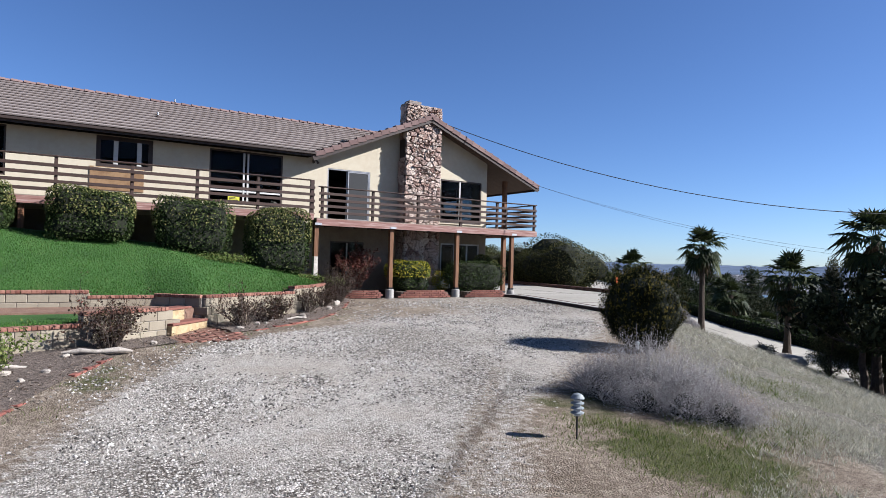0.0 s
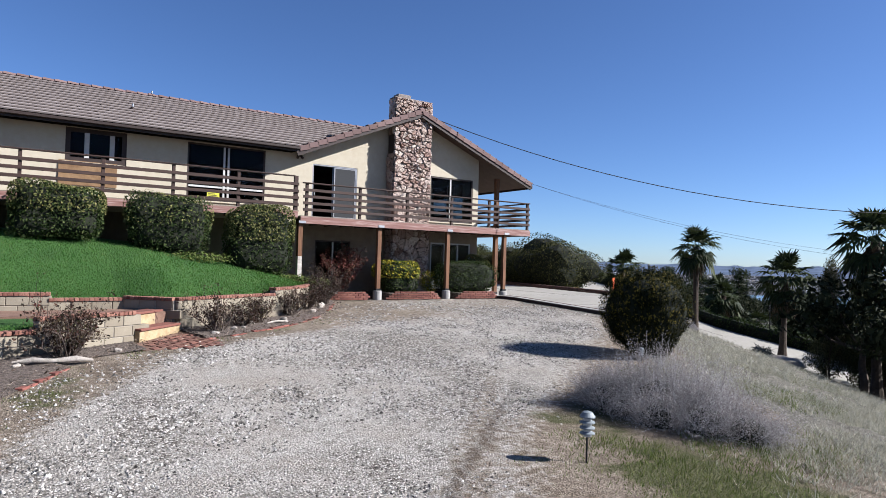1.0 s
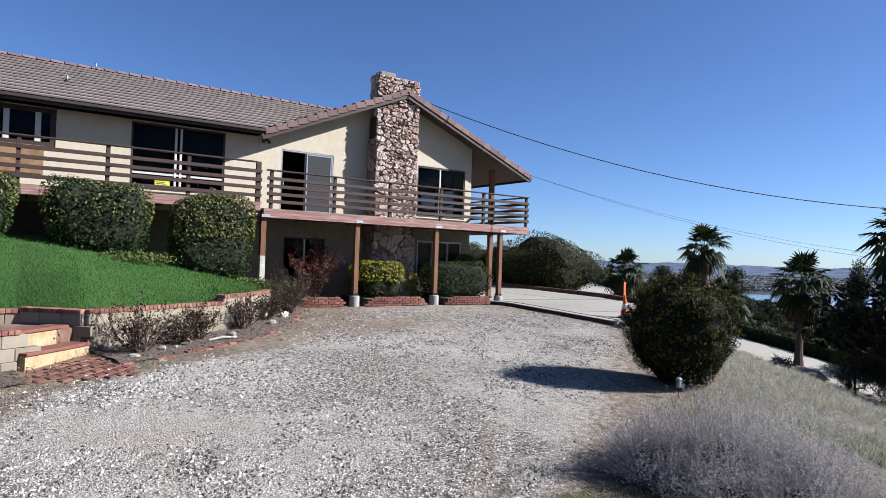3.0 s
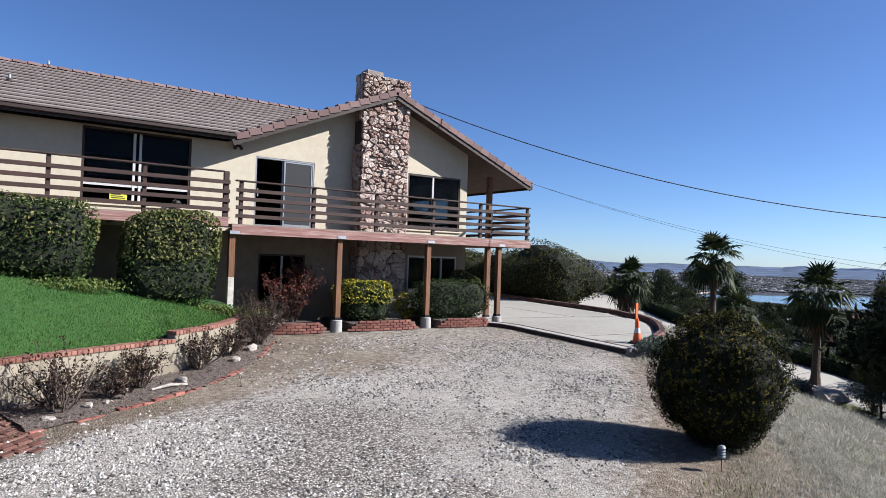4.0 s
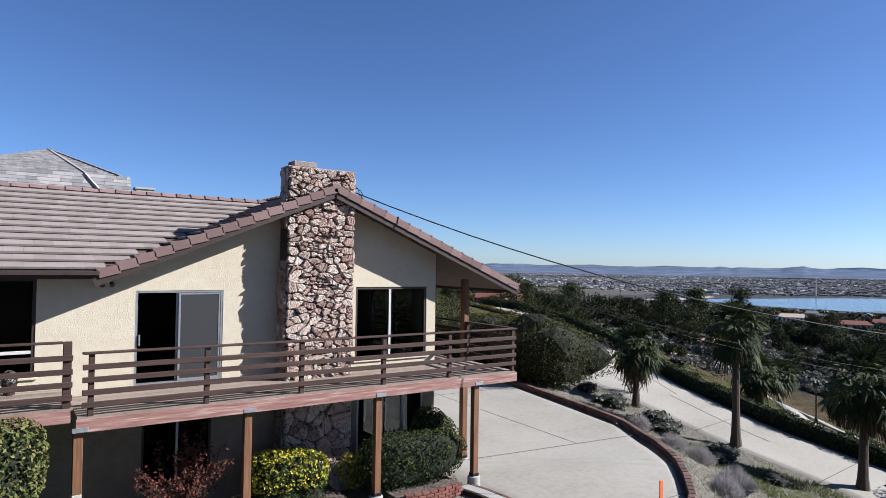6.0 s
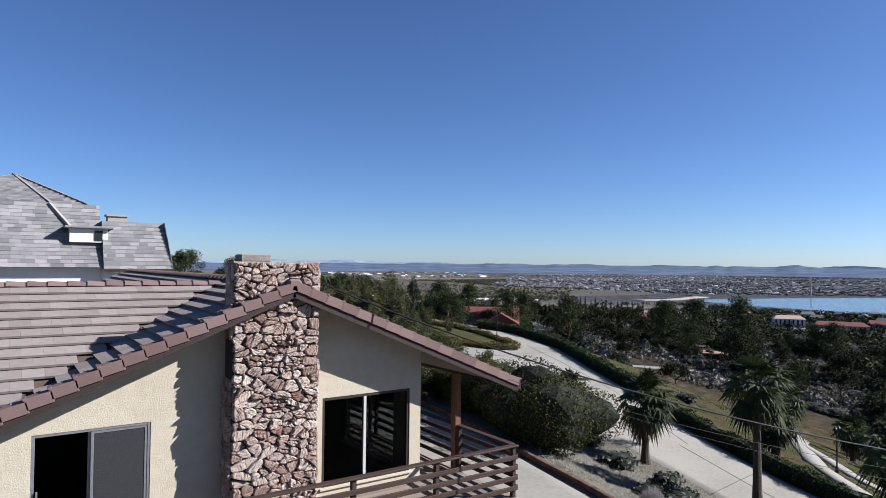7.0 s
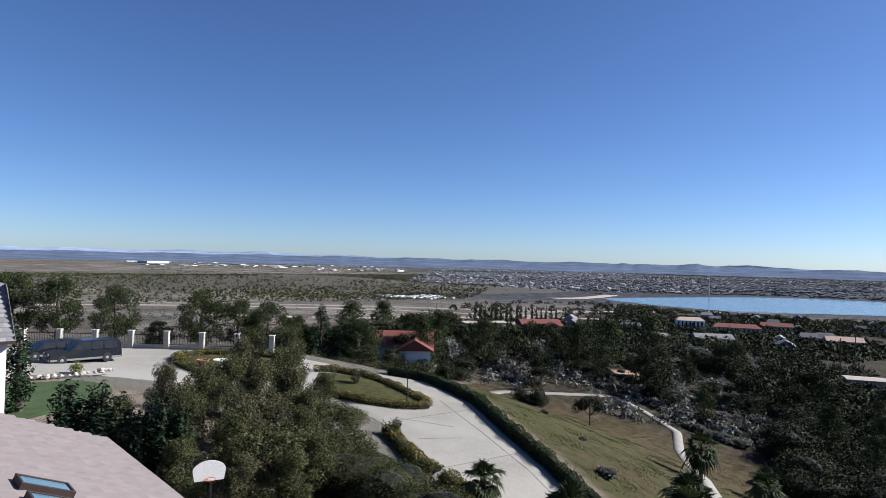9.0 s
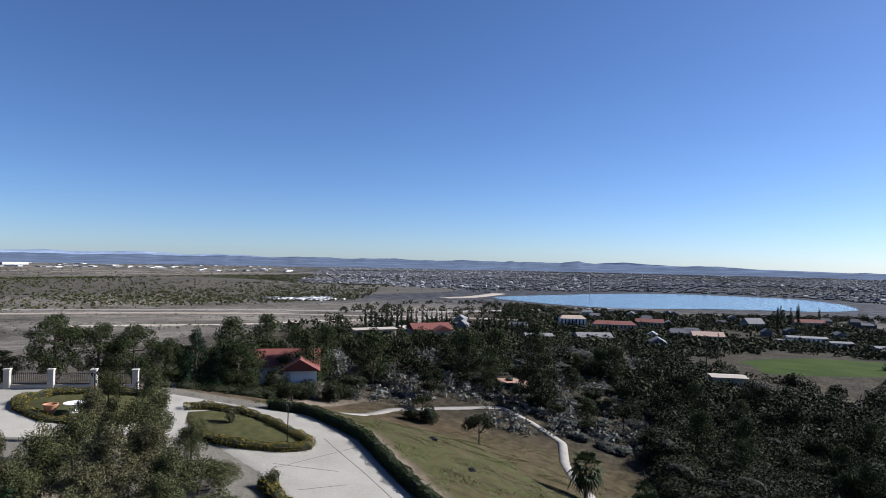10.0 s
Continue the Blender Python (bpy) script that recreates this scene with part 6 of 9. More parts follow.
def path_light(x, y, label, s=1.0):
    """A tiered garden light on a stake."""
    z = land1(x, y)
    ob = empty("garden_light", (x, y, z), label, "garden light")
    bm = bmesh.new()
    tube(bm, [(0, 0, -0.05), (0, 0, 0.32)], 0.011, 8)
    part("stake", bm, M["metal_dark"], ob)
    bm = bmesh.new()
    lathe(bm, [(0.05, 0.30), (0.05, 0.53)], 12)
    part("lens", bm, M["white_frame"] if s == 1.0 else M["tier_metal"], ob, "frosted lens")
    for k in range(3):
        bm = bmesh.new()
        lathe(bm, [(0.06, 0.325 + 0.062 * k), (0.088, 0.33 + 0.062 * k), (0.086, 0.342 + 0.062 * k), (0.05, 0.358 + 0.062 * k)], 16)
        part("tier", bm, M["tier_metal"], ob, "grey metal louvre")
    bm = bmesh.new()
    lathe(bm, [(0.088, 0.515), (0.09, 0.53), (0.055, 0.575), (0.012, 0.59)], 16)
    part("cap", bm, M["tier_metal"], ob)
    ob.scale = (s, s, s)
    return ob


path_light(7.0, 5.44, "grey tiered garden light on a stake in weedy gravel")
path_light(12.35, 9.05, "small dark garden light in front of the round conifer", 0.6)
twiggy("dead_stump", (19.0, 13.2, land1(19.0, 13.2)), 0.35, 0.55, 9, M["bark"], 210, label="dark twisted dead stump on the bank", thick=0.035, depth=1)
path_light(19.9, 14.6, "small dark garden light on the bank below the slab", 0.9)

# ---- traffic cone and marker board ----
M["orange"] = simple("orange", (0.496, 0.08, 0.02), (0.624, 0.128, 0.032), 8, 0.5, 0.1)
M["white_plastic"] = simple("white_plastic", (0.496, 0.48, 0.464), (0.624, 0.616, 0.6), 8, 0.45, 0.1)
cz = land1(19.25, 15.95) + 0.055
cone = empty("traffic_cone", (19.25, 15.95, cz), "orange traffic cone with white band on the slab", "traffic cone")
bm = bmesh.new()
box(bm, -0.18, 0.18, -0.18, 0.18, 0, 0.035, 0.01)
part("base", bm, M["metal_dark"], cone)
for nm, z0, z1, mt in (("lower_cone", 0.035, 0.30, "orange"), ("white_band", 0.301, 0.45, "white_plastic"), ("upper_cone", 0.451, 0.72, "orange")):
    bm = bmesh.new()
    lathe(bm, [(0.135 - 0.148 * z0, z0), (0.135 - 0.148 * z1, z1)], 18)
    part(nm, bm, M[mt], cone, smooth=False)
marker = empty("marker_board", (19.42, 16.12, cz), "tall orange marker board standing behind the cone", "marker")
bm = bmesh.new()
box(bm, -0.05, 0.05, -0.012, 0.012, 0.05, 1.12, 0.004)
part("board", bm, M["orange"], marker)
bm = bmesh.new()
box(bm, -0.12, 0.12, -0.12, 0.12, 0, 0.05, 0.01)
part("base", bm, M["metal_dark"], marker)

VENTS = ((4.36, 23.19, 0.22), (5.24, 25.39, 0.22))
# ---- wall lamp, patch, sign, vents, cables ----
lamp = empty("wall_lamp", (9.62, WALL_Y, 4.98), "small security lamp with two heads under the eave", "lamp")
bm = bmesh.new()
lathe(bm, [(0.05, 0), (0.05, 0.03)], 12)
bmesh.ops.transform(bm, matrix=pose(0, 0, 0, 90), verts=bm.verts)
part("plate", bm, M["dark_trim"], lamp)
for s in (-1, 1):
    bm = bmesh.new()
    tube(bm, [(0.03 * s, -0.03, 0), (0.07 * s, -0.10, -0.02), (0.09 * s, -0.19, -0.1)], [0.02, 0.03, 0.05], 10)
    part("head", bm, M["dark_trim"], lamp)
# flat mottled brown panel over the wall below the window
bm = bmesh.new()
box(bm, 2.3, 3.85, WALL_Y - 0.03, WALL_Y - 0.002, 3.32, 4.05, 0.004)
M["panel_brown"] = simple("panel_brown", (0.112, 0.06, 0.028), (0.24, 0.152, 0.08), 5, 0.85)
tagged(part("plywood_panel", bm, M["panel_brown"]), "thin brown panel on the wall below the window", "panel")
sign = empty("yellow_sign", (6.72, WALL_Y - 0.0, 3.25), "small yellow notice leaning inside the window rail", "sign")
M["yellow"] = simple("yellow", (0.4, 0.384, 0.032), (0.496, 0.48, 0.048), 8, 0.6, 0.1)
bm = bmesh.new()
box(bm, -0.2, 0.2, -0.012, 0.0, 0, 0.17, 0.003)
part("board", bm, M["yellow"], sign)
for k in range(3):
    bm = bmesh.new()
    box(bm, -0.16, 0.16 - 0.05 * k, -0.016, -0.0125, 0.03 + 0.045 * k, 0.05 + 0.045 * k)
    part("text_bar", bm, M["dark_trim"], sign)
pot = empty("planter_pot", (8.05, WALL_Y - 0.25, LDECK_Z), "small dark pot with a plant by the window", "pot")
bm = bmesh.new()
lathe(bm, [(0.09, 0), (0.13, 0.2), (0.14, 0.22), (0.11, 0.2)], 14)
part("pot", bm, M["dark_trim"], pot)
r2 = np.random.RandomState(5)
leaf_part("leafage", unit(r2, 160) * 0.12 + np.array([0, 0, 0.32]), unit(r2, 160), 0.04, M["sage"], pot, 5)
meter = empty("utility_box", (10.15, 20.45, 0.05), "small grey-green utility box beside the planter", "utility box")
bm = bmesh.new()
box(bm, -0.16, 0.16, -0.12, 0.12, 0, 0.34, 0.02)
part("box", bm, M["pier"], meter)
bm = bmesh.new()
box(bm, -0.17, 0.17, -0.13, 0.13, 0.341, 0.37, 0.01)
part("lid", bm, M["pier"], meter)
for x, y, hh in VENTS:
    z = zw(y)
    vent = empty("roof_vent", (x, y, z), "thin metal vent pipe standing on the tiles", "vent pipe", "roof vents")
    bm = bmesh.new()
    tube(bm, [(0, 0, -0.05), (0, 0, hh)], 0.03, 10)
    part("pipe", bm, M["galv"], vent)
    bm = bmesh.new()
    lathe(bm, [(0.09, 0.03), (0.035, 0.12)], 12)
    part("flashing", bm, M["dark_trim"], vent)
M["wire"] = simple("wire", (0.0096, 0.0096, 0.0104), (0.02, 0.02, 0.0208), 5, 0.6)
M["sky_glass"] = simple("sky_glass", (0.06, 0.11, 0.135), (0.10, 0.17, 0.2), 3, 0.12, 0.0, spec=0.6)
for k, y in enumerate((29.0, 30.4)):
    x = 16.1
    sk = empty("skylight", (x, y, zg(x) + 0.05), "raised dark-framed skylight with blue-grey glass", "skylight", "skylights")
    sk.matrix_world = pose(x, y, zg(x) + 0.05, 0, math.degrees(math.atan(SLOPE)), 0)
    bm = bmesh.new()
    for b in ((-0.6, 0.6, -0.4, -0.34), (-0.6, 0.6, 0.34, 0.4), (-0.6, -0.54, -0.34, 0.34), (0.54, 0.6, -0.34, 0.34)):
        box(bm, *b, -0.05, 0.18, 0.005)
    part("frame", bm, M["dark_trim"], sk)
    bm = bmesh.new()
    box(bm, -0.54, 0.54, -0.34, 0.34, 0.12, 0.15)
    part("glass", bm, M["sky_glass"], sk)


def cable(name, a, b, sag, r, label, n=40):
    ob = empty(name, a, label, "cable", "overhead cables")
    bm = bmesh.new()
    pts = []
    for k in range(n + 1):
        s = k / n
        pts.append(Vector([(b[i] - a[i]) * s for i in range(3)]) - Vector((0, 0, 4 * sag * s * (1 - s))))
    tube(bm, pts, r, 5)
    part("wire", bm, M["wire"], ob)
    return ob


cable("overhead_cable", (15.0, 22.2, 7.25), (46.5, -4.26, 9.0), 4.5, 0.016, "black service cable sagging from the roof mast")
cable("overhead_cable", (18.77, 21.97, 5.24), (41.2, 5.5, 2.03), 1.53, 0.005, "thin cable running down from the eave")
cable("overhead_cable", (18.9, 22.1, 5.24), (41.6, 6.3, 2.33), 1.45, 0.005, "thin twin cable running down from the eave")
mast = empty("service_mast", (15.03, 22.25, 6.75), "short service mast with looped cables beside the chimney", "mast")
bm = bmesh.new()
tube(bm, [(0, 0, -0.1), (0, 0, 0.62)], 0.025, 8)
part("pipe", bm, M["galv"], mast)
bm = bmesh.new()
tube(bm, [(0.28 * math.sin(k / 12 * 6.28) * 0.8 + 0.16, 0.05 * math.cos(k), 0.42 + 0.16 * math.cos(k / 12 * 6.28)) for k in range(13)], 0.011, 5)
part("cable_loop", bm, M["wire"], mast)
bm = bmesh.new()
tube(bm, [(0, 0, 0.6), (0.1, 0.0, 0.72), (0.25, -0.05, 0.55), (0.34, -0.05, 0.3)], 0.011, 5)
part("drip_loop", bm, M["wire"], mast)

# ---- dry grass and weeds, loose gravel ----


def scatter(n, x0, x1, y0, y1, keep, seed):
    rs = np.random.RandomState(seed)
    x, y = rs.uniform(x0, x1, n), rs.uniform(y0, y1, n)
    k = keep(x, y, rs)
    return x[k], y[k]


edge_x = lambda y: pick(y, EDGE_Y, EDGE_X)
patchy = lambda x, y: np.sin(1.7 * x + 0.6 * y) + np.sin(2.3 * y - 0.9 * x + 1.3) + np.sin(0.8 * x + 1.9 * y + 4)
on_bank = lambda x, y: (x > edge_x(y) - np.where(y < 9, 2.8, 1.6)) & (x < road_left(y) - 0.6) & ((y < 15.0) | (x > slab_r(y) + 0.5))


def tufts(n, x0, x1, y0, y1, per, h, w, seed, label, bias):
    """Dry grass in tufts, patchy, blades leaning outward."""
    x, y = scatter(n, x0, x1, y0, y1, lambda x, y, r: on_bank(x, y) & (patchy(x, y) + r.normal(0, 1, len(x)) > bias + 2.5 * np.exp(-((x - 10.0) ** 2 / 1.6 + (y - 6.3) ** 2 / 1.6)) + 1.6 * np.exp(-((x - 7.7) ** 2 / 1.4 + (y - 4.3) ** 2 / 2.0))), seed)
    r = np.random.RandomState(seed + 1)
    x, y = np.repeat(x, per) + r.normal(0, 0.035, len(x) * per), np.repeat(y, per) + r.normal(0, 0.035, len(y) * per)
    blades("dry_grass", x, y, land(x, y), h, w, M["dry_grass"], seed + 2, label, "grass", 0.75)


tufts(60000, 6.5, 20, -1, 14, 6, 0.07, 0.006, 31, "pale dry grass tufts on the bank", -0.2)
tufts(26000, 14, 36, -2, 30, 6, 0.13, 0.009, 61, "pale dry grass tufts on the lower bank", -0.4)
x, y = scatter(90000, 5.6, 14, 0.5, 8.0, lambda x, y, r: (np.exp(-((x - 7.7) ** 2 / 1.1 + (y - 3.9) ** 2 / 1.6)) + 0.7 * np.exp(-((x - 8.2 + 0.5 * (y - 5)) ** 2 / 0.25 + (y - 5.6) ** 2 / 1.0)) + 0.10 * patchy(x, y) > r.uniform(0.22, 0.9, len(x))), 33)
blades("weeds", x, y, land(x, y), 0.045, 0.006, M["weed"], 34, "green weeds among dry stalks", "weeds", 0.6)
x, y = scatter(60000, 8.5, 20, 0.5, 9.0, lambda x, y, r: on_bank(x, y) & (patchy(x * 0.9 + 2, y * 0.9) + r.normal(0, 0.6, len(x)) > 1.1), 41)
blades("weeds", x, y, land(x, y), 0.07, 0.007, M["weed"], 42, "thin green weeds on the dry bank", "weeds", 0.6)
x, y = scatter(26000, 0.2, 9, 6, 19.5, lambda x, y, r: ((x > pick(y, GRAVEL_Y, GRAVEL_L) - 0.2) & (x < pick(y, GRAVEL_Y, GRAVEL_L) + 0.9) & (patchy(x * 2, y * 2) > 0.6)) | (np.exp(-((x - 1.9) ** 2 / 0.5 + (y - 10.5) ** 2 / 0.7)) > r.uniform(0.3, 1.2, len(x))), 35)
blades("weeds", x, y, land(x, y), 0.035, 0.006, M["weed"], 36, "thin weeds along the gravel's edge", "weeds", 0.6)
x, y = scatter(40000, 28, 40, 14, 30, lambda x, y, r: (x < road_left(y) - 0.3) & (x > edge_x(y) + 4.5) & (y < 25) & (patchy(x, y) > -0.5), 37)
blades("bank_grass", x, y, land(x, y), 0.14, 0.02, M["weed"], 38, "rough green grass beside the driveway", "grass", 0.5)
x, y = scatter(170000, 42, 100, 20, 66, lambda x, y, r: (x > road_right(y) + 1.6) & (np.hypot(x - 40, y - 40) < 52) & (patchy(x * 0.5, y * 0.5) + r.normal(0, 0.8, len(x)) > 0.2), 39)
blades("hill_grass", x, y, land(x, y), 0.055, 0.03, M["hill_blade"], 40, "short rough grass on the far slope", "grass", 0.7)


def pebbles():
    rs = np.random.RandomState(44)
    x, y = rs.uniform(-2, 17.5, 330000), rs.uniform(2.0, 19.0, 330000)
    gl, gr = pick(y, GRAVEL_Y, GRAVEL_L), pick(y, GRAVEL_RY, GRAVEL_R)
    dens = (0.25 + 0.75 * smooth01((x - gl - 0.5) / 1.6)) * (x > gl + 0.1) * smooth01((gr + 1.6 - x) / 3.0) * (0.5 + 0.22 * patchy(x * 0.8, y * 0.8))
    keep = rs.uniform(0, 1, len(x)) < dens * pick(y, [2, 8, 15, 18], [1.0, 0.9, 0.85, 0.4])
    x, y = x[keep], y[keep]
    n = len(x)
    z = land(x, y)
    base = np.array([(1, 0, 0), (0, 1, 0), (-1, 0, 0), (0, -1, 0), (0, 0, 1)], float)
    s = ((0.007 + 0.017 * rs.uniform(0, 1, n) ** 2.0) * pick(y, [2, 6, 10, 18], [0.9, 1.0, 1.35, 1.5]))[:, None, None]
    ang = rs.uniform(0, 6.28, n)
    c, sn = np.cos(ang), np.sin(ang)
    v = base[None] * (1 + rs.uniform(-0.35, 0.35, (n, 5, 3))) * s * np.array([1.2, 0.85, 0.8])
    v = np.stack([v[..., 0] * c[:, None] - v[..., 1] * sn[:, None], v[..., 0] * sn[:, None] + v[..., 1] * c[:, None], v[..., 2]], -1)
    v += np.stack([x, y, z - 0.004], -1)[:, None, :]
    f = np.array([(0, 1, 4), (1, 2, 4), (2, 3, 4), (3, 0, 4)])
    F = (np.arange(n)[:, None, None] * 5 + f[None]).reshape(-1, 3)
    m = Mat("pebble", 0.9)
    m.colour(m.ramp(m.island(), [(0.0, (0.035, 0.031, 0.027)), (0.3, (0.13, 0.118, 0.104)), (0.7, (0.31, 0.288, 0.258)), (1.0, (0.47, 0.445, 0.41))]))
    ob = mesh_part("loose_gravel", arrays_mesh("loose_gravel", v.reshape(-1, 3), F), m.m)
    tagged(ob, "loose pale crushed gravel on the drive", "gravel", kind="stuff")


pebbles()

# ---- hedges and shrubs along the driveway ----


def hedge_row(name, pts, w, h, n, leaf, mat, seed, label, category="hedge", tips=None):
    """A clipped hedge along a line on the land."""
    rs = np.random.RandomState(seed)
    ob = empty(name, (0, 0, 0), label, category)
    pts = np.array(pts, float)
    seg = np.linalg.norm(np.diff(pts, axis=0), axis=1)
    cum = np.concatenate([[0], np.cumsum(seg)])
    s = rs.uniform(0, cum[-1], n)
    cx, cy = np.interp(s, cum, pts[:, 0]), np.interp(s, cum, pts[:, 1])
    ex, ey = np.interp(s + 0.1, cum, pts[:, 0]) - np.interp(s - 0.1, cum, pts[:, 0]), np.interp(s + 0.1, cum, pts[:, 1]) - np.interp(s - 0.1, cum, pts[:, 1])
    L = np.hypot(ex, ey) + 1e-9
    nx, ny = ey / L, -ex / L
    a = rs.uniform(0, math.pi, n)
    ca, sa = np.cos(a), np.sin(a)
    k = (np.abs(ca) ** 4 + np.abs(sa) ** 4) ** -0.25
    wob = 1 + 0.10 * np.sin(s * 1.7 + seed) + 0.08 * np.sin(s * 4.1)
    off, up = ca * k * w / 2 * wob * (1 - np.abs(rs.normal(0, 0.12, n))), sa * k * h * wob * (1 - np.abs(rs.normal(0, 0.12, n)))
    x, y = cx + nx * off, cy + ny * off
    P = np.stack([x, y, land(x, y) + up], 1)
    N = np.stack([nx * ca, ny * ca, sa], 1)
    leaf_part("foliage", P, N, leaf, mat, ob, seed + 1, 0.55, 0.6)
    if tips:
        j = rs.choice(n, tips[1], replace=False)
        leaf_part("bright_tip", P[j] * 1.0 + N[j] * 0.03, N[j], leaf * 0.95, tips[0], ob, seed + 2, 0.55, 0.6)
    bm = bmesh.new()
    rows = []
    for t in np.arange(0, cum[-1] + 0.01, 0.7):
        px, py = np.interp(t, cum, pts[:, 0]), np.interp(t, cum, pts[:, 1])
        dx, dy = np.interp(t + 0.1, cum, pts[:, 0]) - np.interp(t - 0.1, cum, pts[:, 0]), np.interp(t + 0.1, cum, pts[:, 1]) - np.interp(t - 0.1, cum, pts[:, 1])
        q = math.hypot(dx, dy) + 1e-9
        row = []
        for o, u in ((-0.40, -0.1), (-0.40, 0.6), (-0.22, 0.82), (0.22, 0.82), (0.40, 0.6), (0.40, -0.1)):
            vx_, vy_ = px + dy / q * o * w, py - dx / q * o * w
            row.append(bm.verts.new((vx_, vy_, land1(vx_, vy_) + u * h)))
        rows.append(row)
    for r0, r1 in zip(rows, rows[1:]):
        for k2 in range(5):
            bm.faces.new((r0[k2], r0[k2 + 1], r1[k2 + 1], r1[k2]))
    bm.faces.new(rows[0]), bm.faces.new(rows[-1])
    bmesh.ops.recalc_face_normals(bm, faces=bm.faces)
    part("branch_core", bm, M["hedge_shade"], ob)
    return ob


ys = np.concatenate([np.arange(-6, 40, 2), [40, 42, 44, 47, 50, 54, 58, 61]])
hedge_row("driveway_hedge", [(float(road_right(t)) + 0.5, t) for t in ys], 0.95, 0.85, 26000, 0.07, M["hedge"], 301, "long clipped dark hedge along the concrete driveway")
hedge_row("yellow_hedge", [(39.6, 47.5), (38.7, 45.0), (38.0, 42.6), (37.8, 40.4)], 1.1, 0.6, 1600, 0.07, M["hedge"], 302, "low yellowing shrubs along the driveway edge", tips=(M["gold_leaf"], 1100))
hedge_row("yellow_hedge", [(37.6, 39.6), (37.4, 37.6), (36.9, 35.4)], 1.2, 0.65, 1200, 0.07, M["hedge"], 303, "low golden shrubs beside the driveway", tips=(M["gold_leaf"], 1000))
hedge_row("island_hedge", [(41.2, 57.6), (42.2, 54.4), (44.0, 52.0), (45.6, 50.9), (46.6, 51.6), (46.9, 54.5), (47.2, 57.5), (46.9, 61.0), (45.4, 63.4), (43.6, 64.2)], 1.0, 0.55, 8000, 0.055, M["hedge"], 304, "low green and gold hedge round the planted island", tips=(M["gold_leaf"], 5200))
hedge_row("island_hedge", [(33.5, 70.0), (34.4, 72.6), (36.8, 73.2), (40.0, 71.4), (42.6, 68.8), (42.8, 66.8)], 1.1, 0.6, 5200, 0.055, M["hedge"], 305, "yellow-green hedge round the turning circle bed", tips=(M["gold_leaf"], 2800))
hedge_row("island_hedge", [(33.5, 70.0), (34.2, 66.4), (37.5, 63.6), (40.4, 63.6), (42.8, 66.8)], 1.0, 0.5, 4000, 0.055, M["hedge"], 306, "yellow-green hedge closing the turning circle bed", tips=(M["gold_leaf"], 2000))


def bed_patch(name, poly, mat, lift, label, category):
    """A flat bed that follows the land inside a convex outline."""
    bm = bmesh.new()
    c = np.mean(poly, 0)
    rings = []
    for s in (1.0, 0.75, 0.5, 0.25):
        rings.append([bm.verts.new((*(c + (np.array(p) - c) * s), land1(*(c + (np.array(p) - c) * s)) + lift - (lift + 0.15 if s == 1.0 else 0))) for p in poly])
    for a, b in zip(rings, rings[1:]):
        for k in range(len(poly)):
            bm.faces.new((a[k], a[(k + 1) % len(poly)], b[(k + 1) % len(poly)], b[k]))
    bm.faces.new(rings[-1])
    bmesh.ops.recalc_face_normals(bm, faces=bm.faces)
    return tagged(part(name, bm, mat, smooth=True), label, category, kind="structure")


M["rough_grass"] = simple("rough_grass", (0.026, 0.030, 0.011), (0.075, 0.068, 0.03), 1.2, 0.95, 0.8, 0.03, fine=25, spec=0.05)
M["pasture"] = simple("pasture", (0.016, 0.03, 0.007), (0.045, 0.062, 0.016), 0.06, 0.95, 0.4, 0.03, fine=1.5, spec=0.02)
M["green_lawn"] = simple("green_lawn", (0.0176, 0.0336, 0.0096), (0.044, 0.068, 0.02), 1.0, 0.95, 0.8, 0.03, fine=40)
bed_patch("island_bed", [(41.0, 57.8), (42.2, 54.3), (44.0, 51.9), (45.6, 50.7), (46.8, 51.4), (47.1, 54.5), (47.4, 57.5), (47.0, 61.0), (45.4, 63.6), (43.4, 64.4), (41.6, 61.5)], M["rough_grass"], 0.2, "grassy island between two driveway lanes", "planted island")
bed_patch("island_bed", [(33.4, 70.0), (34.2, 72.9), (36.8, 73.5), (40.0, 71.6), (42.7, 68.9), (42.9, 66.6), (40.4, 63.4), (37.4, 63.4), (34.0, 66.2)], M["rough_grass"], 0.2, "grassy turning circle bed with pots", "planted island")
bed_patch("neighbour_lawn", [(15, 52.8), (19, 52.6), (22.5, 54.2), (25.6, 58), (26.4, 61.6), (25, 64.5), (20.5, 65.6), (15, 65)], M["green_lawn"], 0.14, "small green front lawn of the neighbouring house", "lawn")
bed_patch("far_field", [(228, 58), (250, 42), (284, 24), (320, 20), (356, 32), (340, 58), (305, 70), (262, 74)], M["pasture"], 0.4, "flat green pasture among scattered trees", "field")
bed_patch("clay_patch", [(112, 78), (118, 74), (125, 76), (124, 81), (117, 83)], simple("clay", (0.176, 0.096, 0.068), (0.272, 0.168, 0.12), 1.5, 0.95), 0.15, "bare reddish earth under pines", "bare earth")

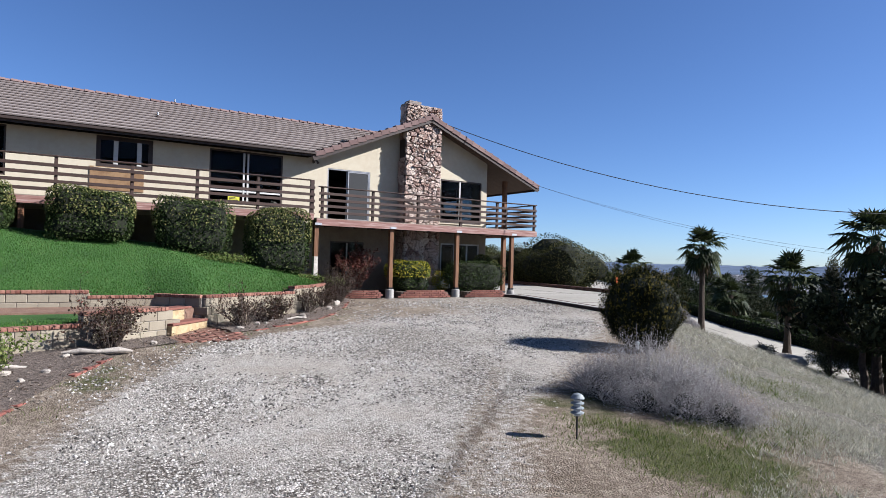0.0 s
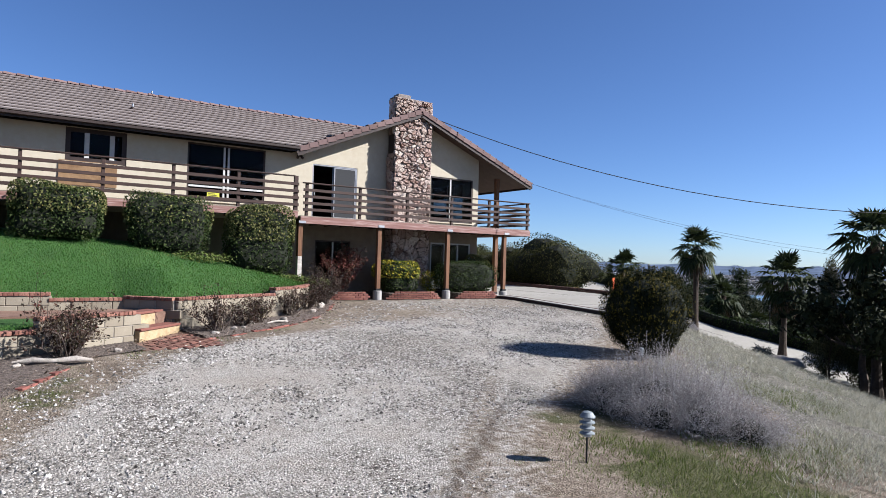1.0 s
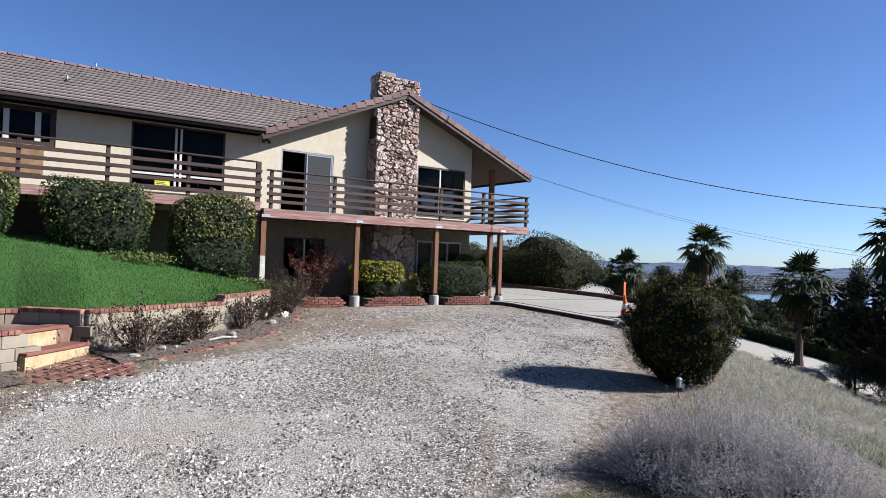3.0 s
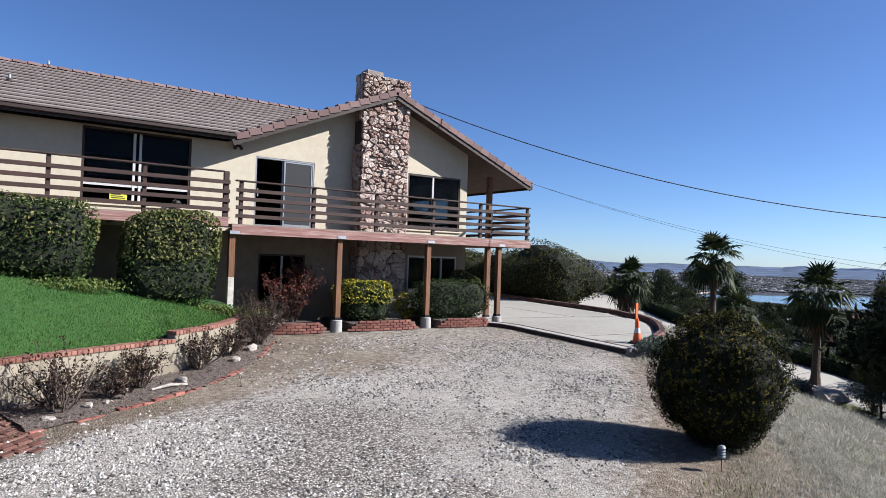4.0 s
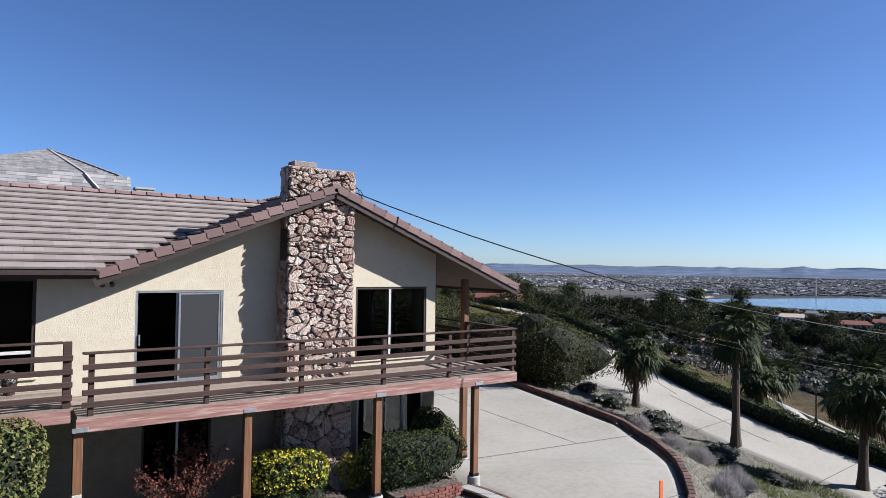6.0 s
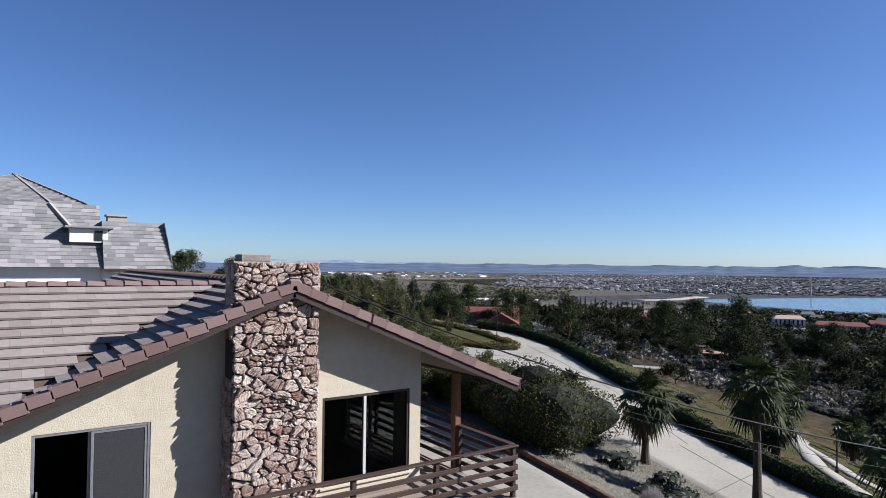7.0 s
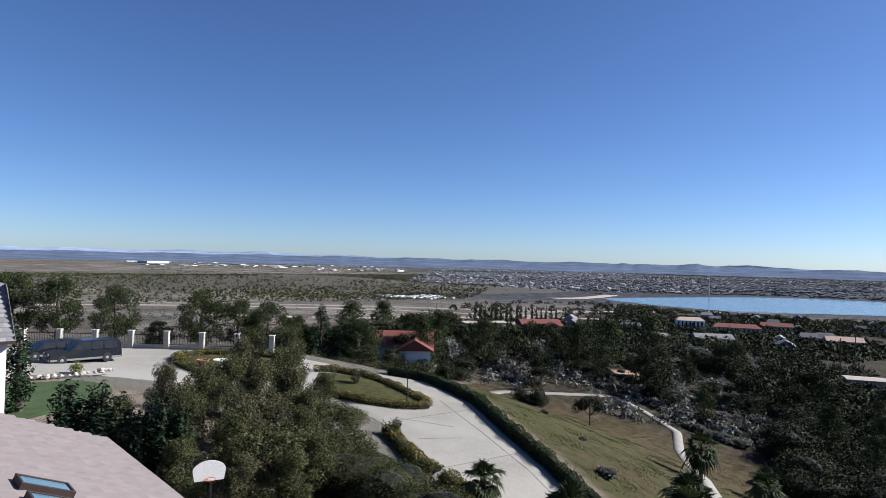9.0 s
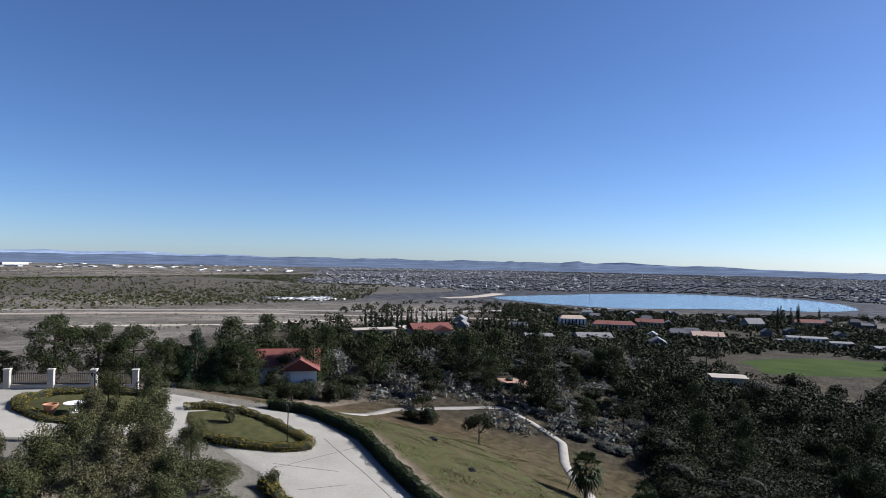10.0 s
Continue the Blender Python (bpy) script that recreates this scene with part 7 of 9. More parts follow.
# footpath down the slope
PATHS = ([(52.0, 62.5), (60, 68), (70, 74), (82, 75.5), (92, 72.5), (101, 69.2), (98.6, 62.5), (94.3, 55.0), (86, 50.4), (76, 42.6), (66, 37.0), (56, 32.5), (48, 27.5), (44.5, 23.5)], [(58, 33.4), (50, 26.5), (46.6, 21.0)])
for k, pts in enumerate(PATHS):
    bm = bmesh.new()
    P = np.array(pts, float)
    seg = np.concatenate([[0], np.cumsum(np.linalg.norm(np.diff(P, axis=0), axis=1))])
    prev = None
    for t in np.arange(0, seg[-1], 1.0):
        x, y = np.interp(t, seg, P[:, 0]), np.interp(t, seg, P[:, 1])
        dx, dy = np.interp(t + 0.8, seg, P[:, 0]) - np.interp(t - 0.8, seg, P[:, 0]), np.interp(t + 0.8, seg, P[:, 1]) - np.interp(t - 0.8, seg, P[:, 1])
        q = math.hypot(dx, dy) + 1e-9
        row = [bm.verts.new((x + dy / q * o, y - dx / q * o, land1(x + dy / q * o, y - dx / q * o) + l)) for o, l in ((-0.64, -0.1), (-0.6, 0.07), (0, 0.08), (0.6, 0.07), (0.64, -0.1))]
        if prev:
            for j in range(4):
                bm.faces.new((prev[j], prev[j + 1], row[j + 1], row[j]))
        prev = row
    bmesh.ops.recalc_face_normals(bm, faces=bm.faces)
    tagged(part("footpath", bm, M["path_concrete"], smooth=True), "narrow winding concrete footpath down the slope", "path", kind="structure")

# road joints
joints = empty("road_joints", (0, 0, 0.0), "dark joints across and along the concrete driveway", "paving joint")
for a, b in (((40.2, 30.5), (45.5, 44.5)), ((45.5, 44.5), (48.3, 52)), ((38.2, 33.2), (42.0, 33.9)), ((38.9, 41.0), (45.6, 40.2)), ((41.5, 49.5), (49.6, 48.8)), ((40.6, 45.6), (43.4, 44.2)), ((38.4, 24.0), (39.6, 30.5)), ((44.5, 46.2), (42.2, 50.2)), ((36.2, 26.5), (40.8, 26.9)), ((35.8, 20.5), (40.2, 20.8))):
    bm = bmesh.new()
    strip_on(bm, a, b, 0.028, 0.065)
    part("joint", bm, M["joint"], joints)

# ---- trees ----
oaks = [tree_proto("oak_tree", "oak", 2.4, 4.6, 2100, 0.15, M["grove"], 400 + k, "rounded evergreen tree with small dull green leaves") for k in range(3)]
pines = [tree_proto("pine_tree", "pine", 3.4, 8.0, 4200, 0.16, M["pine"], 410 + k, "tall dark pine with layered branches") for k in range(3)]
cyps = [tree_proto("cypress", "col", 0.9, 6.0, 1100, 0.13, M["juniper"], 420 + k, "narrow columnar dark cypress") for k in range(2)]
near_oaks = [tree_proto("oak_tree", "oak", 2.4, 4.6, 8500, 0.078, M["oak"], 430 + k, "rounded evergreen tree with fine dull green leaves") for k in range(3)]
uprights = [tree_proto("tall_shrub", "upright", 1.7, 5.0, 12500, 0.055, (M["oak"], M["olive"], M["oak"])[k], 440 + k, "tall upright evergreen shrub with fine olive leaves", trunk=0.018) for k in range(3)]
bushes = [tree_proto("grove_shrub", "upright", 1.9, 4.6, 1700, 0.15, M["grove"], 450 + k, "tall dark evergreen shrub on the slope", trunk=0.018) for k in range(3)]
broad_pines = [tree_proto("pine_tree", "broad", 3.5, 7.6, 11000, 0.12, M["pine"], 480 + k, "broad rounded dark pine behind the gate") for k in range(2)]
cone_pine = tree_proto("pine_tree", "cone", 3.0, 8.6, 9000, 0.12, M["juniper"], 483, "dense conical dark conifer behind the driveway")
patterns = [*broad_pines, cone_pine, *oaks, *pines, *cyps, *near_oaks, *uprights, *bushes]

tr = random.Random(77)
NEAR_OAKS = ((28.4, 42.0, 1.1, 0.9), (32.6, 42.6, 0.8, 0.7), (34.6, 46.8, 0.8, 0.62), (36.4, 47.6, 0.6, 0.45))
for k, (x, y, s, sz) in enumerate(NEAR_OAKS):
    plant(near_oaks[k % 3], x, y, s, tr.uniform(0, 360), sz=sz)
big_bush = [bush_proto("dense_bush", 2.6, 3.4, 15000, 0.06, M["bushleaf"], 460 + k, "large rounded dense evergreen bush beside the slab", 0.24) for k in range(2)]
thickets = [bush_proto("thicket_bush", 2.5, 3.4, 4200, 0.13, M["grove"], 470 + k, "dark rounded evergreen bush on the hillside", 0.3, 0.26, 0.6) for k in range(4)]
patterns += [*big_bush, *thickets]
for k, (x, y, s, sz) in enumerate(((29.9, 30.5, 0.95, 1.02), (30.6, 33.8, 0.8, 0.85), (31.2, 36.6, 0.85, 0.8), (31.8, 39.6, 0.85, 0.72), (33.4, 42.2, 0.5, 0.5))):
    plant(big_bush[k % 2], x, y, s, 70 * k, sz=sz)
TALL = ((30.5, 43.6, 1.0, 0.85), (27.8, 45.0, 1.0, 0.9), (25.4, 46.4, 0.95, 1.02), (26.4, 43.0, 1.05, 0.95), (29.6, 46.8, 1.1, 1.0), (27.2, 48.6, 1.0, 0.95), (24.0, 42.8, 0.95, 0.8), (32.4, 48.4, 1.1, 0.8), (35.2, 53.0, 1.0, 0.95), (33.4, 51.4, 1.1, 0.9), (31.6, 53.2, 0.95, 0.85), (29.5, 50.6, 1.0, 0.8), (32.2, 45.6, 1.0, 0.85), (25.6, 50.2, 0.8, 0.75), (37.0, 56.6, 0.95, 1.15), (34.9, 58.5, 0.9, 1.05), (22.6, 47.6, 0.8, 0.72), (36.6, 51.0, 0.8, 0.7), (28.0, 39.6, 1.0, 0.7), (26.0, 40.6, 0.9, 0.62), (29.9, 40.8, 1.0, 0.75))
for k, (x, y, s, sz) in enumerate(TALL):
    plant(uprights[k % 3], x, y, s, tr.uniform(0, 360), sz=sz)
for k in range(13):
    q = k / 12
    plant(cyps[k % 2], 20.4 + 4.8 * q + tr.uniform(-0.25, 0.25), 48.6 - 3.3 * q + tr.uniform(-0.3, 0.3), tr.uniform(1.0, 1.3), tr.uniform(0, 360), sz=tr.uniform(0.58, 0.76))
plant(cyps[0], 19.4, 55.2, 1.25, 20, sz=0.85)
for k, (x, y, s, sz) in enumerate(((29.0, 94.5, 0.85, 1.0), (34.5, 93.0, 0.8, 0.95), (25.0, 96.0, 0.9, 1.0), (45.0, 93.8, 1.0, 1.05), (49.2, 92.2, 0.85, 0.98), (52.4, 90.6, 0.95, 1.0), (55.6, 88.8, 0.7, 0.85), (63.0, 84.8, 0.85, 0.95), (66.4, 92.6, 0.9, 0.9), (41.0, 97.5, 0.6, 0.5))):
    plant(broad_pines[k % 2], x, y, s, tr.uniform(0, 360), sz=sz)
plant(cone_pine, 58.6, 87.4, 0.95, 30, sz=1.0)
plant(cone_pine, 60.6, 85.6, 0.7, 120, sz=0.7)
for k, (x, y, s, sz) in enumerate(((52.0, 78.0, 0.55, 0.4), (54.8, 76.6, 0.6, 0.45), (57.6, 75.2, 0.7, 0.5), (60.4, 75.8, 0.6, 0.5), (50.2, 80.2, 0.5, 0.4))):
    plant(thickets[k % 4], x, y, s, 70 * k, sz=sz)
plant(oaks[0], 65.4, 88.5, 1.5, 20, sz=1.6)
plant(oaks[1], 62.0, 92.0, 1.2, 80, sz=1.3)
plant(oaks[2], 79.4, 58.7, 0.8, 30, sz=0.95)
plant(thickets[0], 82.3, 69.2, 0.62, 30, sz=0.62)
plant(thickets[1], 80.9, 71.0, 0.5, 90, sz=0.5)
plant(oaks[1], 87.0, 74.0, 0.7, 10, sz=0.5)
for k in range(3):
    plant(pines[k], (139, 117, 111)[k], (85, 81, 83)[k], (1.3, 1.25, 1.1)[k], 40 * k)


def pick_spot(r):
    """A place on the wooded flat east of the hill."""
    for _ in range(400):
        x, y = r.uniform(64, 330), r.uniform(-40, 330)
        d = math.hypot(x - 40, y - 40)
        if y < 25 and x < 45 or d < 50:
            continue
        if 80 < d and y > 0.8 * x + 46:
            continue
        on_path = any(math.hypot(x - a, y - b) < 5 for a, b in PATHS[0])
        slope_free = d < 58 and y > 35
        field = 226 < x < 400 and 30 < y < 100
        if on_path or slope_free or field:
            continue
        if r.uniform(0, 1) > 34 / max(d - 45, 20) + 0.16:
            continue
        return x, y
    return 200, 120


mid_wood = []
for k in range(420):
    x, y = pick_spot(tr)
    if math.hypot(x - 12, y - 12) > 150:
        mid_wood.append((x, y))
        continue
    if tr.uniform(0, 1) < 0.68:
        s = tr.uniform(0.75, 1.5)
        plant(oaks[k % 3], x, y, s, tr.uniform(0, 360), sz=s * tr.uniform(0.75, 1.15))
    else:
        s = tr.uniform(0.6, 1.15)
        plant(pines[k % 3], x, y, s, tr.uniform(0, 360))
# dense dark grove to the south-east
placed = []
for k in range(2600):
    x, y = tr.uniform(80, 190), tr.uniform(-10, 70)
    if y > 0.47 * (x - 84) + 36 or math.hypot(x - 40, y - 40) < 46 or any(math.hypot(x - a, y - b) < 3.6 for a, b in PATHS[0]) or 172 < x < 190 and 46 < y < 62:
        continue
    if any(math.hypot(x - a, y - b) < 2.9 for a, b in placed):
        continue
    placed.append((x, y))
    if math.hypot(x - 12, y - 12) > 125:
        mid_wood.append((x, y))
        continue
    s = tr.uniform(0.9, 1.5)
    u = tr.uniform(0, 1)
    plant(thickets[k % 4] if u < 0.72 else bushes[k % 3] if u < 0.86 else oaks[k % 3], x, y, s, tr.uniform(0, 360), sz=s * tr.uniform(0.65, 1.0))
# trees below the drive, between the hedge and the houses
for k in range(900):
    x, y = tr.uniform(56, 165), tr.uniform(58, 165)
    if y < 0.30 * (x - 66) + 80 and x < 106 or math.hypot(x - 76, y - 92) < 9 or y > 0.8 * x + 40 or any(math.hypot(x - a, y - b) < 4.0 for a, b in PATHS[0]) or math.hypot(x - 118, y - 78) < 8:
        continue
    if x < float(road_right(y)) + 4 or any(math.hypot(x - a, y - b) < 4.2 for a, b in placed) or tr.uniform(0, 1) < 0.55 * min(max((x + y - 175) / 60, 0), 1):
        continue
    placed.append((x, y))
    s = tr.uniform(0.55, 1.05)
    u = tr.uniform(0, 1)
    plant(thickets[k % 4] if u < 0.7 else bushes[k % 3] if u < 0.85 else oaks[k % 3], x, y, s, tr.uniform(0, 360), sz=s * tr.uniform(0.5, 0.9))
for k, (x, y, s) in enumerate(((30.6, 12.6, 1.2), (27.0, 9.2, 0.9), (28.6, 7.2, 1.1), (33.0, 9.5, 1.4), (36.5, 13.0, 1.0), (30.5, 6.5, 1.1), (41.8, 15.5, 0.9), (44.0, 10.0, 1.2), (45.5, 19.0, 0.8), (37.0, 4.0, 1.3), (47.0, 4.0, 1.4), (52, 14, 1.4), (57, 20, 1.2), (60, 8, 1.5), (56, 0, 1.5), (66, 22, 1.3), (62, 28, 0.9), (70, 14, 1.5))):
    plant(oaks[k % 3], x, y, s, tr.uniform(0, 360), sz=s * 1.05)
for k, (x, y, s, sz) in enumerate(((33.4, 13.9, 0.7, 1.25), (32.9, 15.0, 0.6, 1.15), (34.4, 14.4, 0.7, 1.1), (33.0, 12.8, 0.8, 1.0), (34.0, 12.2, 0.9, 1.0), (34.6, 16.0, 0.6, 0.6))):
    plant(uprights[k % 3], x, y, s, 50 * k, sz=sz)
for k, (x, y, s, sz) in enumerate(((70.4, 86.6, 0.8, 0.95), (67.6, 89.4, 0.8, 1.0), (73.4, 84.2, 0.75, 0.85), (76.6, 82.2, 0.7, 0.75), (65.6, 92.6, 0.8, 1.05), (79.6, 82.6, 0.6, 0.6), (69.0, 83.8, 0.6, 0.7))):
    plant(thickets[k % 4], x, y, s, 60 * k, sz=sz)
for k, (x, y) in enumerate(((72.0, 87.4), (75.2, 84.6))):
    plant(cyps[k], x, y, 0.7, 0, sz=0.75)
# rows of cypresses
for k in range(17):
    plant(cyps[k % 2], 205 + 2.6 * k * 0.8 + tr.uniform(-0.6, 0.6), 203 - 1.3 * k * 0.8, 1.15, tr.uniform(0, 360), sz=tr.uniform(1.7, 2.1))
for k in range(12):
    plant(cyps[k % 2], 262 + 2.4 * k, 186 - 1.7 * k, 1.1, tr.uniform(0, 360), sz=tr.uniform(1.5, 1.9))
for k, (x, y) in enumerate(((560, 112), (566, 113), (572, 112), (590, 108), (612, 106), (618, 108), (650, 96))):
    plant(cyps[k % 2], x, y, 2.2, 50 * k, sz=tr.uniform(2.6, 3.4))
for p in patterns:
    for o in list(p.children_recursive) + [p]:
        bpy.data.objects.remove(o)


def palm(x, y, trunk, crown, seed, skirt=0.5, label="fan palm with a shaggy skirt of dead fronds", n=32):
    """A fan palm: tapering trunk, pleated fan fronds on long stalks, dead hanging skirt."""
    rs = random.Random(seed)
    z0 = land1(x, y) - 0.1
    ob = empty("fan_palm", (x, y, z0), label, "palm", "fan palms")
    bm = bmesh.new()
    lean = (rs.uniform(-0.15, 0.15), rs.uniform(-0.15, 0.15))
    pts = [(lean[0] * k / 8, lean[1] * k / 8, trunk * k / 8) for k in range(9)]
    tube(bm, pts, [0.29, 0.21, 0.18, 0.17, 0.16, 0.155, 0.155, 0.165, 0.18], 10)
    part("trunk", bm, M["bark"], ob)
    top = Vector(pts[-1])

    def frond(bm, d, L, fan, droop, count=17, stalk=0.5):
        """A stalk and a pleated half-disc whose ribs part into drooping tips."""
        d = Vector(d).normalized()
        s = d.cross(Vector((0, 0, 1))).normalized()
        u = s.cross(d).normalized()
        root = top + Vector((rs.gauss(0, 0.05), rs.gauss(0, 0.05), rs.uniform(-0.25, 0.1)))
        hub = root + d * L * stalk - Vector((0, 0, droop * 0.2 * L))
        w = 0.018
        bm.faces.new([bm.verts.new(root + s * w), bm.verts.new(root - s * w), bm.verts.new(hub - s * w), bm.verts.new(hub + s * w)])
        d2 = (d - Vector((0, 0, 0.55 * droop))).normalized()
        R = L * (1.0 - stalk)
        centre = bm.verts.new(hub)
        rim = []
        for k in range(count):
            an = (k / (count - 1) - 0.5) * fan
            e = d2 * math.cos(an) + s * math.sin(an)
            cup = u * (0.22 * R * (1 - math.cos(an)) + (0.035 * R if k % 2 else -0.035 * R))
            rim.append((e, bm.verts.new(hub + e * R * 0.55 + cup), cup))
        for k in range(count - 1):
            bm.faces.new((centre, rim[k][1], rim[k + 1][1]))
        for k in range(0, count - 1):
            e = (rim[k][0] + rim[k + 1][0]).normalized()
            reach = R * rs.uniform(0.9, 1.12)
            tip = hub + e * reach + rim[k][2] * 0.6 - Vector((0, 0, (0.12 + 0.5 * droop) * R * rs.uniform(0.5, 1.4)))
            bm.faces.new((rim[k][1], bm.verts.new(tip), rim[k + 1][1]))
    bm = bmesh.new()
    for k in range(n):
        a = 2.399963 * k + rs.uniform(-0.25, 0.25)
        el = math.radians(84 - 128 * ((k + 0.5) / n) ** 0.9 + rs.uniform(-8, 8))
        frond(bm, (math.cos(a) * math.cos(el), math.sin(a) * math.cos(el), math.sin(el)), crown * rs.uniform(0.85, 1.12), 3.3, 0.55 - 0.45 * math.sin(el))
    part("crown", bm, M["palm"], ob, "green fan fronds")
    if skirt:
        bm = bmesh.new()
        for k in range(int(n * 0.8)):
            a = 2.399963 * k + 0.7
            el = math.radians(rs.uniform(-84, -48))
            frond(bm, (math.cos(a) * math.cos(el), math.sin(a) * math.cos(el), math.sin(el)), crown * skirt * rs.uniform(0.8, 1.2), 1.6, 0.8, 9, 0.35)
        part("dead_skirt", bm, M["palm_dry"], ob, "hanging brown dead fronds")
    return ob


palm(36.3, 24.5, 5.6, 1.6, 501, 0.65)
palm(36.9, 19.4, 4.5, 1.75, 502, 0.75)
palm(35.9, 29.9, 3.35, 1.55, 503, 0.9)
palm(37.6, 36.6, 1.5, 1.25, 504, 0.0, "short young fan palm beside the driveway")
palm(31.8, 12.6, 6.9, 1.85, 505, 0.5)
palm(44.9, 28.2, 2.2, 1.5, 506, 0.7, "short fan palm below the hedge")
palm(46.4, 29.6, 2.6, 1.5, 507, 0.7, "short fan palm on the grass slope")
palm(71.0, 40.6, 3.2, 2.0, 508, 0.8, "fan palm beside the footpath")
palm(66.0, 33.0, 2.6, 1.7, 509, 0.8, "fan palm beside the footpath")
palm(78.0, 37.5, 2.2, 1.6, 510, 0.8, "short fan palm among grey scrub")
palm(632, 128, 9, 3.0, 511, 0.0, "tall palm at the lake shore", 20)
palm(640, 122, 10, 3.0, 512, 0.0, "tall palm at the lake shore", 20)

# sage scrub and bare shrubs
for k, (x, y, r, h, lab) in enumerate(((23.4, 47.2, 1.5, 2.9, "tall bare twiggy shrub with pale stems"), (44.6, 58.8, 0.7, 1.9, "small young tree on the island"), (39.7, 47.2, 0.7, 1.3, "small leafy shrub at the driveway edge"), (37.5, 31.4, 0.8, 2.2, "bare thin shrub beside the palm"))):
    twiggy("bare_shrub", (x, y, land1(x, y)), r, h, 14, M["twig"], 600 + k, M["oak"] if k in (1, 2) else M["sage"], (160, 900, 900, 60)[k], (0.05, 0.06, 0.06, 0.05)[k], lab, "shrub", thick=0.025)
M["dusty"] = leafy("dusty_leaf", [(0.05, 0.062, 0.045), (0.11, 0.13, 0.1), (0.2, 0.22, 0.18)], 0.8, 0.1)
shrub("yucca", (30.6, 17.0, land1(30.6, 17.0)), (0.6, 0.6, 0.9), 420, 0.28, M["sage"], 640, 2.0, 0.1, "spiky grey-green yucca on the bank", "plant", aspect=0.08, core=0, spread=0.5)
shrub("sage_bush", (18.7, 14.75, land1(18.7, 14.75)), (0.85, 0.55, 0.5), 2600, 0.045, M["dusty"], 641, label="low grey-green bush at the slab corner", category="bush", core=0, spread=0.4)
sg = random.Random(9)
sages = [shrub("sage_bush", (0, 0, 0), (1.0, 1.0, 1.0), 300, 0.13, M["sage"], 650 + k, label="grey-green sagebrush on the slope", category="bush", group="sagebrush", amp=0.2, spread=0.25) for k in range(3)]
for k in range(420):
    x, y = (sg.uniform(100, 190), sg.uniform(58, 100)) if k % 3 else (sg.uniform(72, 120), sg.uniform(26, 60))
    d = math.hypot(x - 40, y - 40)
    if d < 58 or any(math.hypot(x - a, y - b) < 4 for a, b in PATHS[0]):
        continue
    plant(sages[k % 3], x, y, sg.uniform(0.8, 1.7), sg.uniform(0, 360), sz=sg.uniform(0.6, 1.2))
for k, (x, y, s) in enumerate(((31.5, 22.5, 0.8), (33, 26, 0.9), (33.6, 29.6, 0.9), (34.6, 32.2, 0.7), (31.4, 26.4, 0.7), (34.4, 27.6, 0.8), (32.6, 20.8, 0.6), (29.0, 21.5, 0.6), (33.9, 23.6, 0.7), (38.8, 33.0, 0.01), (35.3, 34.2, 0.8), (35.8, 43.5, 0.7), (33.6, 44.8, 0.9), (49.0, 36.5, 0.8), (62, 52, 0.5), (57, 44, 0.4))):
    plant(sages[k % 3], x, y, s, 70 * k, sz=s * 0.9)
for p in sages:
    for o in list(p.children_recursive) + [p]:
        bpy.data.objects.remove(o)

# ---- far woods, town, lake, hills ----


off_lake = lambda x, y: (((x - 930) * 0.88 - (y - 300) * 0.47) / 290) ** 2 + (((x - 930) * 0.47 + (y - 300) * 0.88) / 250) ** 2 > 1.05


def rise_height(x, y):
    """Low scrub-covered rise on the plain."""
    c, s = math.cos(-0.55), math.sin(-0.55)
    a, b = ((x - 500) * c + (y - 960) * s) / 560, (-(x - 500) * s + (y - 960) * c) / 230
    return 15 * (0.5 + 0.5 * np.cos(math.pi * np.minimum(np.hypot(a, b), 1)))


def clump_mass(name, x, y, size, per, mat, seed, label, category, leaf=0.55):
    """Many small tree or scrub clumps as one mass of leaf sprays."""
    rs = np.random.RandomState(seed)
    n = len(x)
    z = land(x, y) + rise_height(x, y)
    c = np.repeat(np.stack([x, y, z], 1), per, 0)
    s = np.repeat(size, per)
    d = unit(rs, n * per)
    d[:, 2] = np.abs(d[:, 2])
    P = c + d * (s * rs.uniform(0.55, 1.0, n * per))[:, None] * np.array([1, 1, 1.15])
    v, f = leaf_arrays(P, d, 1.0, rs, 0.6, 0.5)
    ctr = np.repeat(P, 4, 0)
    v = ctr + (v - ctr) * np.repeat(s * leaf, 4)[:, None]
    ob = mesh_part(name, arrays_mesh(name, v, f), mat)
    return tagged(ob, label, category, kind="stuff")


rs = np.random.RandomState(700)
mw = np.array(mid_wood)
clump_mass("mid_woods", mw[:, 0], mw[:, 1], rs.uniform(2.0, 3.6, len(mw)), 320, M["grove"], 704, "dark evergreen trees filling the flat below the hill", "trees", 0.11)
n = 2600
x, y = rs.uniform(60, 300, n), rs.uniform(-60, 300, n)
dd = np.hypot(x - 40, y - 40)
k = (dd > 105) & (dd < 245) & ((y < 0.6 * x + 40) | ((y < 0.85 * x + 60) & (rs.uniform(0, 1, n) < 0.22))) & ~((x > 222) & (x < 360) & (y > 18) & (y < 80)) & (np.hypot(x - 120, y - 78) > 12) & (rs.uniform(0, 1, n) < 0.62 + 0.25 * patchy(x * 0.05, y * 0.05))
clump_mass("mid_woods", x[k], y[k], rs.uniform(1.3, 3.0, k.sum()), 130, M["grove"], 705, "mixed dark bushes and trees among the houses", "trees", 0.14)
n = 5200
x, y = rs.uniform(76, 200, n), rs.uniform(24, 125, n)
dd = np.hypot(x - 36, y - 44)
k = (dd > 58) & (rs.uniform(0, 1, n) < 0.6 + 0.3 * patchy(x * 0.12, y * 0.12)) & (np.hypot(x - 118, y - 78) > 7)
for a_, b_ in PATHS[0]:
    k &= np.hypot(x - a_, y - b_) > 2.6
